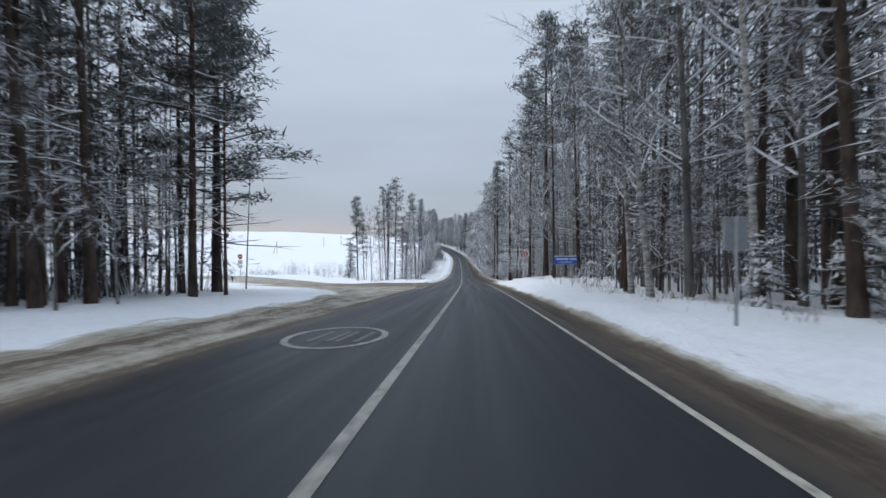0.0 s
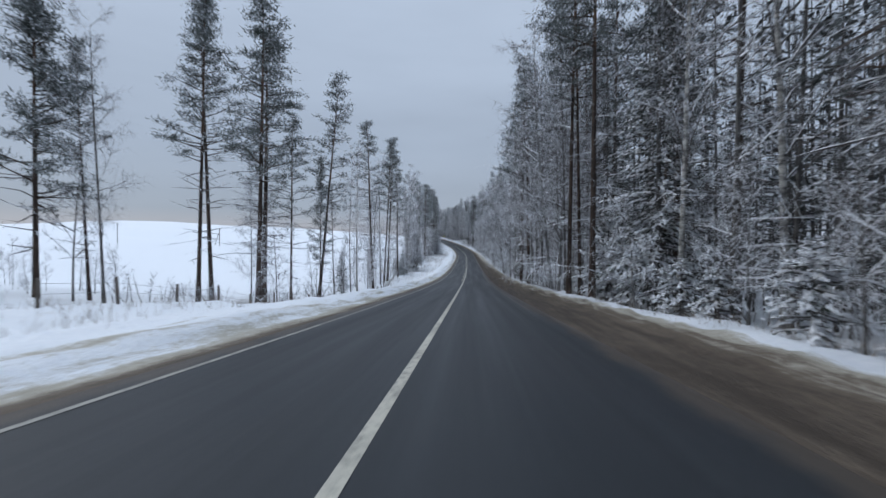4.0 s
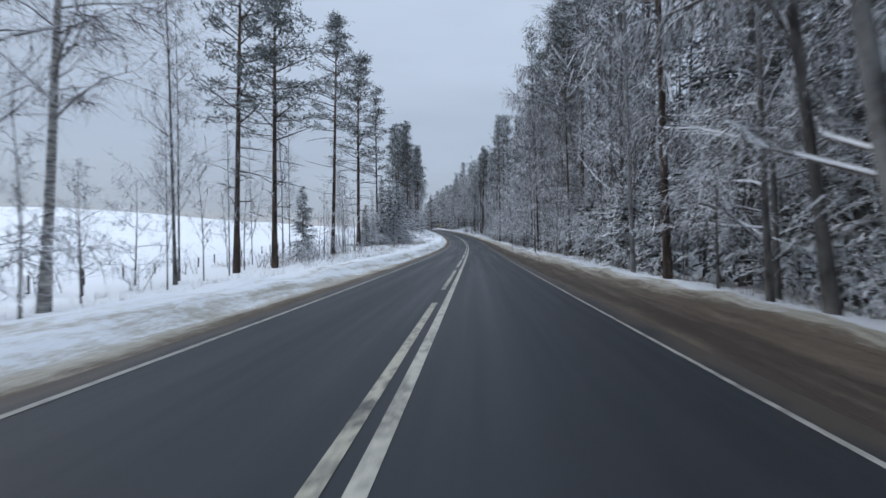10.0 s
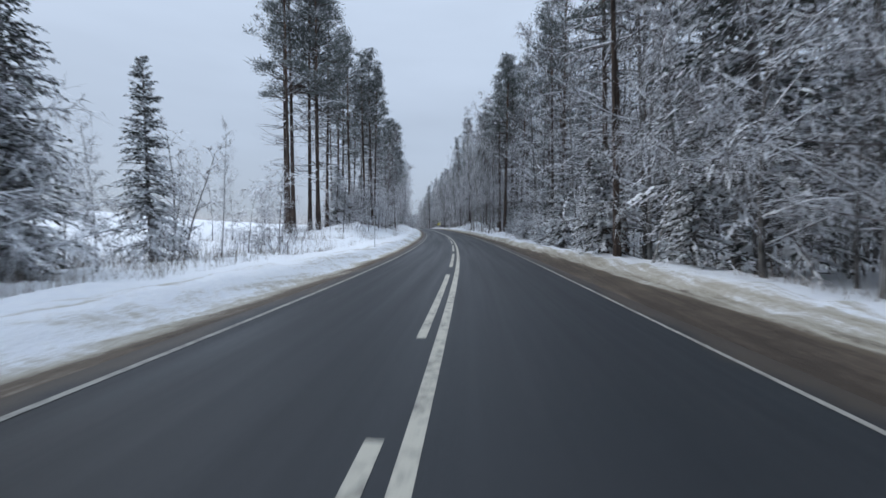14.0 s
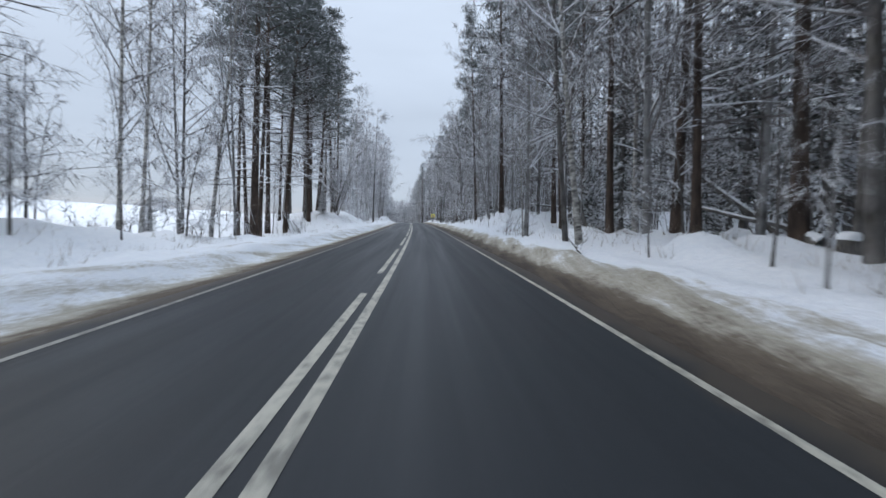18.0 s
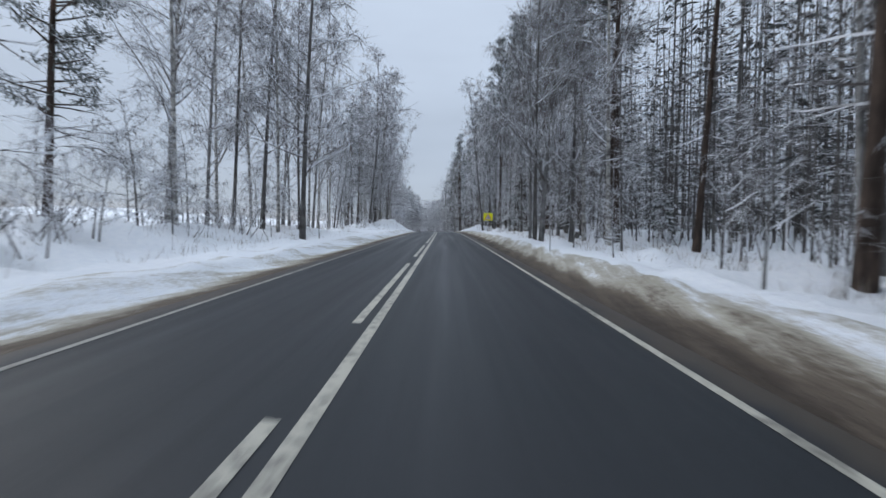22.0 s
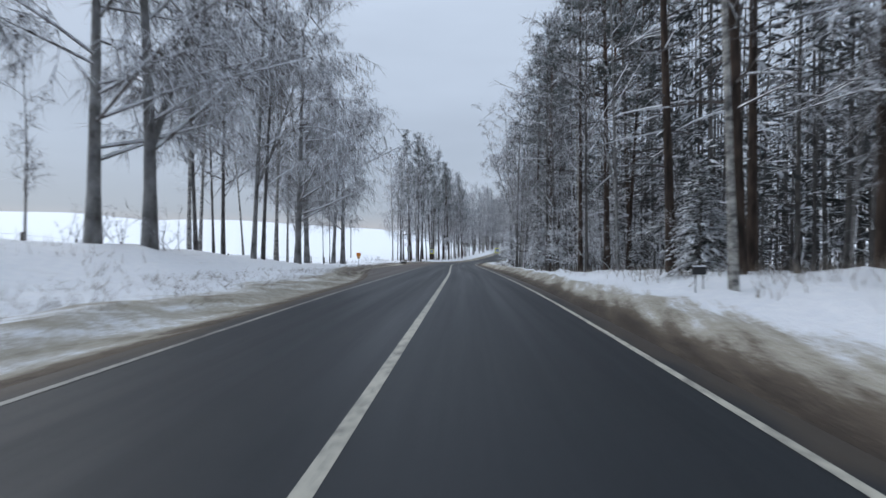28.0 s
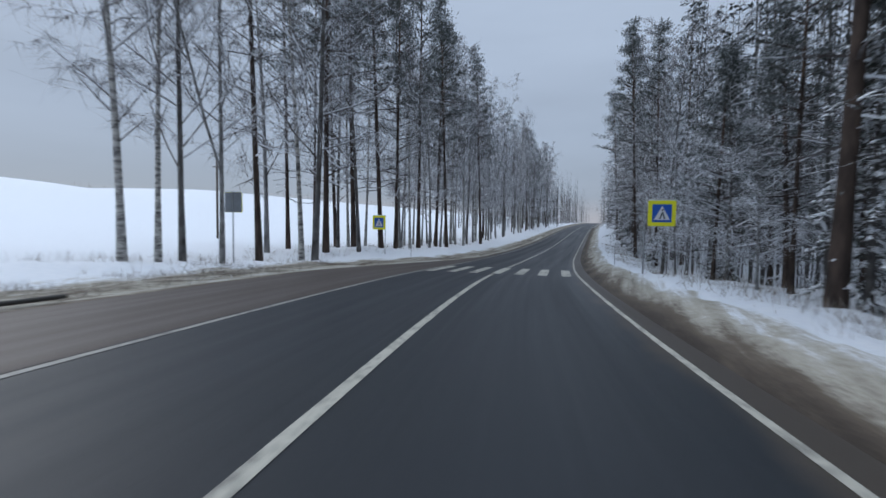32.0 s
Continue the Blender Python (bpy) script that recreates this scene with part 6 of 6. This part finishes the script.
fallen(377.2, 16.4, 381.5, 14.0, 0.1, 4.6, 0.16, "broken pale trunk leaning against the trees")
fallen(375.0, 15.6, 379.5, 13.4, 0.5, 1.3, 0.11, "thin fallen trunk propped in the undergrowth")
fallen(371.0, 13.0, 375.5, 15.5, 0.15, 0.6, 0.22, "fallen trunk half buried in snow")
fallen(199.5, 13.4, 194.8, 12.0, 0.25, 0.1, 0.17, "fallen snowy trunk lying at the edge of the wood")
fallen(203.0, 14.6, 199.0, 13.0, 0.4, 0.5, 0.12, "thin fallen trunk in the undergrowth")
fallen(384.0, 11.0, 383.4, 9.9, 0.0, 3.2, 0.13, "snapped birch trunk leaning towards the road")
fallen(405.0, 17.5, 407.5, 12.8, 0.7, 0.9, 0.12, "fallen trunk lying on the snow bank")
fallen(628.0, 12.4, 632.0, 14.0, 0.2, 1.6, 0.12, "snowy fallen trunk leaning in the thicket")
fallen(352.6, 7.0, 352.9, 7.5, -0.2, 2.4, 0.10, "snapped birch trunk crusted with snow", "broken_trunk")
fallen(357.5, 7.4, 358.8, 6.2, 0.0, 2.0, 0.06, "thin snapped trunk leaning over the snow", "broken_trunk")
fallen(373.4, 6.7, 371.7, 6.3, 0.05, 0.02, 0.07, "short dark log lying on the snow bank")
fallen(415.0, 9.2, 411.0, 10.2, 0.7, 0.5, 0.11, "fallen trunk lying across the snow bank under snow")
fallen(475.0, 13.0, 475.1, 13.1, -0.2, 2.1, 0.2, "thick broken trunk with snowy stubs at its top", "broken_trunk")
stump(472.5, 12.0, 0.45, 0.17)
stump(369.5, 12.4, 0.4, 0.26)
f_sign = stand("field_sign", 180.5, -19.8, "small amber square sign on a post in the field", "road sign", 15)
post(f_sign, 2.0)
part("panel", plate(oblong(0, 1.75, 0.62, 0.55), 0.03), M_AMBER, f_sign)


# ---------------------------------------------------------------- the woods beside the road
def pick(mix):
    u = rng.random() * sum(w for _, w in mix)
    for k, w in mix:
        u -= w
        if u <= 0:
            return k
    return mix[-1][0]


def strip(y0, y1, d0, d1, spacing, mix, low=0.85, high=1.12, gap=None, spaced=True):
    """Trees at random in a strip between y0 and y1, d0 and d1."""
    n = int((y1 - y0) * abs(d1 - d0) / spacing ** 2)
    for _ in range(n):
        y, d = rng.uniform(y0, y1), rng.uniform(d0, d1)
        if gap and gap(y, d):
            continue
        if spaced and any(abs(y - a) < spacing * 0.55 and abs(d - b) < spacing * 0.55 for a, b in TAKEN):
            continue
        kind = pick(mix)
        ob = plant(kind, y, d, HEIGHT[kind][0] * rng.uniform(low, high), fat=rng.uniform(0.85, 1.2), lean=rng.uniform(-2, 2))
        if 40 < y < 60 and 0 < d < 13:
            ob.location.x += 4.5  # the bend board stands clear of the trees


WOOD_BARE = [("alder", 5), ("snowy_alder", 0.7), ("birch", 3), ("pine", 6), ("wood_tree", 1.2), ("wood_pine", 0.8)]
WOOD_PINE = [("pine", 5), ("wood_pine", 4), ("tall_spruce", 1), ("alder", 3), ("birch", 2), ("wood_tree", 2)]
WOOD_MIXED = [("pine", 3), ("wood_pine", 4), ("tall_spruce", 1.8), ("alder", 2.5), ("birch", 1.5), ("snowy_alder", 1.5), ("wood_tree", 4)]
UNDER = [("brush", 1.2), ("sapling", 3), ("young_spruce", 1.4), ("thicket", 3.4)]
UNDER_THIN = [("brush", 1.5), ("sapling", 5), ("young_spruce", 0.6), ("thicket", 1.0)]
# right-hand wood: its edge and its undergrowth
strip(-6, 62, 10, 15, 3.2, [("pine", 7), ("alder", 3), ("birch", 2), ("tall_spruce", 0.7), ("wood_pine", 1.5)], low=1.0, high=1.25)
strip(62, 175, 9.4, 15.5, 3.1, WOOD_MIXED, low=1.05, high=1.4)
strip(175, 215, 10, 14.5, 3.0, [("snowy_alder", 5), ("tall_spruce", 3), ("wood_tree", 3), ("wood_pine", 2), ("birch", 2)], low=1.0, high=1.3)
strip(215, 330, 9.4, 15.5, 3.1, WOOD_MIXED, low=1.1, high=1.45)
strip(330, 450, 9.4, 15.5, 3.2, WOOD_BARE, low=1.0, high=1.3)
strip(450, 560, 9.4, 15.5, 3.1, WOOD_BARE, low=1.0, high=1.25)
strip(560, 628, 9.6, 15, 3.1, WOOD_PINE, low=1.0, high=1.25)
strip(628, 672, 9.6, 15, 3.1, [("snowy_alder", 4), ("wood_pine", 3), ("alder", 3), ("bushy_pine", 2)], low=0.7, high=0.95)
strip(672, 780, 9.6, 15, 3.1, WOOD_PINE, low=1.0, high=1.25)
strip(-6, 62, 10.5, 15, 3.2, UNDER_THIN, spaced=False)
strip(62, 300, 9.6, 15, 2.6, UNDER, spaced=False)
strip(300, 345, 10.2, 16, 3.4, UNDER, spaced=False)
strip(345, 450, 9.6, 16, 4.2, UNDER_THIN, spaced=False)
strip(450, 580, 9.6, 16, 4.4, UNDER_THIN, spaced=False)
strip(580, 720, 10, 16, 3.4, UNDER, spaced=False)
# left side
strip(-6, 28, -26, -13, 2.8, [("pine", 4), ("wood_pine", 4), ("alder", 1.5), ("sapling", 3)])
strip(108, 190, -26, -16, 9.0, [("alder", 2), ("sapling", 4), ("birch", 1), ("young_spruce", 1)], low=0.6, high=0.9)
strip(190, 216, -21, -16, 4.0, [("alder", 3), ("birch", 3), ("sapling", 3)], low=0.6, high=1.0)
strip(216, 262, -24, -18, 7.0, [("sapling", 4), ("alder", 1)], low=0.6, high=1.0)
strip(268, 292, -19, -12.5, 2.6, [("spruce", 3), ("sapling", 2), ("thicket", 2)], low=0.6, high=1.0)
strip(292, 325, -24, -12, 6.0, [("sapling", 3), ("brush", 3)], low=0.5, high=0.9)
strip(318, 345, -20, -15, 3.2, [("pine", 3), ("alder", 2), ("spruce", 1)], low=1.1, high=1.35)
strip(338, 374, -18, -11, 1.9, [("thicket", 4), ("sapling", 5)], low=0.6, high=1.1, spaced=False)
strip(340, 384, -20, -14, 4.2, [("pine", 3), ("alder", 2), ("birch", 2)], low=1.05, high=1.25)
strip(384, 426, -18, -12.5, 4.0, [("pine", 5), ("alder", 3)], low=1.05, high=1.25)
strip(426, 450, -18, -12.5, 5.0, [("alder", 3), ("sapling", 3)], low=0.7, high=1.1)
strip(450, 498, -18, -11, 4.6, [("birch", 4), ("alder", 5)], low=0.9, high=1.15)
strip(498, 546, -16, -10.6, 2.8, [("birch", 5), ("alder", 5)], low=0.9, high=1.15)
strip(566, 600, -20, -14.5, 4.2, [("birch", 2), ("alder", 3)], low=0.8, high=1.0)
strip(650, 700, -19, -12.5, 3.0, [("pine", 2), ("wood_pine", 2), ("alder", 5), ("birch", 5)], low=0.95, high=1.2)
strip(700, 790, -18, -10.8, 2.7, [("pine", 2), ("wood_pine", 2), ("alder", 4), ("birch", 3)], low=0.95, high=1.2)
strip(84, 300, -22, -13, 4.6, [("brush", 5), ("sapling", 2), ("thicket", 1)], spaced=False)
strip(300, 565, -17, -10.5, 4.6, [("brush", 5), ("sapling", 1), ("thicket", 1)], spaced=False, gap=lambda y, d: 225 < y < 262)
strip(236, 335, -20, -10.5, 3.8, [("brush", 5), ("thicket", 1)], low=0.5, high=0.9, spaced=False)
strip(425, 460, -17, -10.5, 2.8, [("brush", 4), ("thicket", 2)], low=0.6, high=1.0, spaced=False)
strip(98, 113, -46, -27, 2.4, [("sapling", 5), ("brush", 1)], low=0.35, high=0.55, spaced=False)
strip(76, 135, -75, -26, 8.0, [("brush", 3)], low=0.5, high=0.9, spaced=False)

# single shrubs in the open snow by the bus bay
for y, d, h in ((623.5, -15.2, 1.5), (624.3, -14.4, 1.2), (622.8, -16.1, 1.3), (606, -16, 0.9), (634, -17, 1.0)):
    plant("brush", y, d, h, fat=1.5)


def build_far_woods(name, spans, label):
    """The inside of the wood, behind the trees that stand apart: many trunks with ragged snowy branches in one mesh."""
    rnd = random.Random(5)
    g = Geo()
    for y0, y1, d0, d1, n, hlo, hhi, limbs, evergreen in spans:
        for _ in range(n):
            p = spot(rnd.uniform(y0, y1), d0 + (d1 - d0) * rnd.random() ** 1.3)
            h = rnd.uniform(hlo, hhi)
            top = p + Vector((rnd.uniform(-.8, .8), rnd.uniform(-.8, .8), h))
            r = rnd.uniform(0.04, 0.12)
            g.tube([p - Vector((0, 0, 0.3)), p.lerp(top, 0.55), top], [r, r * 0.6, 0], 5, 0)
            kind = rnd.random()
            wide_ = rnd.uniform(0.7, 1.25) * min(h / 16, 1)
            for i in range(limbs):
                f = 0.09 + 0.91 * (i + rnd.random()) / limbs
                q = p.lerp(top, f)
                w = ring_way(rnd, rnd.uniform(-0.3, 0.4))
                ln = (1.1 - 0.75 * f) * 3.0 * rnd.uniform(0.4, 1.25) * wide_
                if kind < evergreen or (kind < evergreen + 0.42 and f > 0.55):
                    side = w.cross(Vector((0, 0, 1)))
                    for k in range(5):
                        u = rnd.uniform(0.1, 0.8)
                        w2 = (w * 0.7 + side * rnd.uniform(-.8, .8) + Vector((0, 0, rnd.uniform(-.6, .15)))).normalized()
                        g.blade(q + w * ln * u, w2 * min(ln * 0.5, 0.9) * rnd.uniform(0.7, 1.2), 0.10, Vector((rnd.uniform(-.5, .5), rnd.uniform(-.5, .5), 1)), 1)
                else:
                    up = Vector((rnd.uniform(-.6, .6), rnd.uniform(-.6, .6), 1))
                    g.sliver(q, w * ln, 0.032, up, 2)
                    for k in range(9):
                        m = q + w * ln * rnd.uniform(0.2, 0.85)
                        g.sliver(m, (w * 0.8 + Vector((rnd.uniform(-.9, .9), rnd.uniform(-.9, .9), rnd.uniform(-.5, .5)))) * ln * rnd.uniform(0.25, 0.6), 0.016, up, 2)
            for k in range(5):
                q = p + Vector((rnd.uniform(-1.5, 1.5), rnd.uniform(-1.5, 1.5), -0.1))
                e = Vector((rnd.uniform(-.8, .8), rnd.uniform(-.8, .8), rnd.uniform(1.0, 4.0)))
                g.sliver(q, e, 0.035, Vector((1, rnd.uniform(-1, 1), 0)), 2)
                g.sliver(q + e * 0.5, Vector((rnd.uniform(-1, 1), rnd.uniform(-1, 1), rnd.uniform(-.1, .6))), 0.035, Vector((0, 0, 1)), 2)
    me = g.mesh(name, [M_BARK_DARK, M_NEEDLE_DEEP, M_TWIG_SNOW])
    tagged(new(name, me), label, "woods", kind="stuff")


build_far_woods("inner_woods", [(-12, 140, 13.5, 38, 540, 18, 30, 38, 0.62), (140, 330, 13.5, 40, 560, 17, 29, 38, 0.40), (330, 560, 14.5, 40, 640, 20, 30, 34, 0.09), (560, 700, 13.5, 40, 460, 19, 30, 38, 0.66), (700, 800, 12.5, 36, 180, 14, 24, 24, 0.35),
                                (-14, 36, -50, -19, 260, 14, 25, 34, 0.5), (14, 38, -34, -18.5, 120, 10, 22, 30, 0.3)], "dense snowy mixed woods behind the roadside trees")
def build_deep_woods(name, spans, label):
    """The depth of the wood, far behind its edge: plain trunks with broad dark boughs."""
    rnd = random.Random(9)
    g = Geo()
    for y0, y1, d0, d1, n, snowy_share in spans:
        for _ in range(n):
            p = spot(rnd.uniform(y0, y1), rnd.uniform(d0, d1))
            h = rnd.uniform(19, 30)
            r = rnd.uniform(0.1, 0.2)
            g.tube([p - Vector((0, 0, 0.3)), p + Vector((rnd.uniform(-.6, .6), rnd.uniform(-.6, .6), h))], [r, 0], 4, 0)
            bare = rnd.random() < snowy_share
            for i in range(36):
                f = 0.03 + 0.95 * (i + rnd.random()) / 36
                w = ring_way(rnd, rnd.uniform(-0.4, 0.4))
                q = p + Vector((0, 0, h * f)) + w * rnd.uniform(0, 1.0)
                ln = rnd.uniform(1.4, 3.4) * (1.1 - 0.55 * f)
                g.blade(q, w * ln, rnd.uniform(0.12, 0.3), Vector((rnd.uniform(-1, 1), rnd.uniform(-1, 1), 0.6)), 2 if bare and i % 3 else 1)
    me = g.mesh(name, [M_BARK_DARK, M_NEEDLE_DEEP, M_TWIG_SNOW])
    tagged(new(name, me), label, "woods", kind="stuff")


build_deep_woods("deep_woods", [(-20, 330, 28, 68, 1250, 0.2), (330, 560, 30, 68, 1080, 0.45), (560, 800, 26, 64, 820, 0.25), (-30, 34, -72, -34, 260, 0.1)], "dark depth of the mixed woods beside the road")
build_far_woods("distant_woods", [(790, 1000, 6, 40, 300, 14, 22, 18, 0.5), (790, 1000, -50, -6, 300, 14, 22, 18, 0.5), (740, 900, -36, -8, 220, 20, 27, 22, 0.25), (765, 900, 8, 36, 180, 20, 27, 22, 0.25)], "snowy woods where the road goes on")
build_far_woods("hill_woods", [(300, 900, -345, -330, 60, 3, 7, 14, 0.6), (900, 1300, -330, -250, 60, 5, 9, 12, 0.6)], "low dark woods on the far ridge of the field")


def build_stalks(name, spans, label):
    """Dry stalks and twig tips that stand out of the snow, in loose clumps."""
    rnd = random.Random(17)
    g = Geo()
    for y0, y1, d0, d1, clumps, each, tall in spans:
        for _ in range(clumps):
            y, d = rnd.uniform(y0, y1), rnd.uniform(d0, d1)
            wide_ = rnd.uniform(0.15, 0.7)
            p = spot(y, d)
            for k in range(each):
                q = p + Vector((rnd.gauss(0, wide_), rnd.gauss(0, wide_), -0.06))
                g.sliver(q, Vector((rnd.uniform(-.22, .22), rnd.uniform(-.22, .22), rnd.uniform(0.3, 1.0) * tall)), rnd.uniform(0.006, 0.013), Vector((rnd.uniform(-1, 1), rnd.uniform(-1, 1), 0.1)))
    tagged(new(name, g.mesh(name, [M_STALK])), label, "grass", kind="stuff")


build_stalks("dry_grass", [(78, 300, -17, -7.6, 900, 11, 0.6), (236, 330, -24, -8.5, 700, 14, 0.9), (300, 560, -14, -7.4, 900, 10, 0.55), (330, 560, 7.6, 13, 1100, 10, 0.6), (-8, 66, 8.0, 12, 300, 10, 0.5),
                           (66, 330, 8.2, 11, 800, 10, 0.55), (560, 700, 7.0, 11, 700, 10, 0.55), (545, 600, -8.6, -5.4, 420, 12, 0.28), (588, 645, -10.6, -8.2, 520, 13, 0.32), (600, 700, -20, -11, 400, 10, 0.6)],
             "dry frosted grass stalks that stand out of the snow")

# a few more trees that close the rows on the left
for kind, y, d, h in (("alder", 664.5, -12.6, 23), ("birch", 668.6, -13.2, 24), ("alder", 672.5, -12.4, 22), ("alder", 677.5, -12.8, 23), ("birch", 682.0, -12.2, 22), ("alder", 687.0, -12.0, 22), ("alder", 692.0, -12.4, 21),
                      ("birch", 698.0, -11.8, 21), ("alder", 705.0, -11.6, 21), ("alder", 712.0, -11.8, 21)):
    plant(kind, y, d, h, fat=1.15)
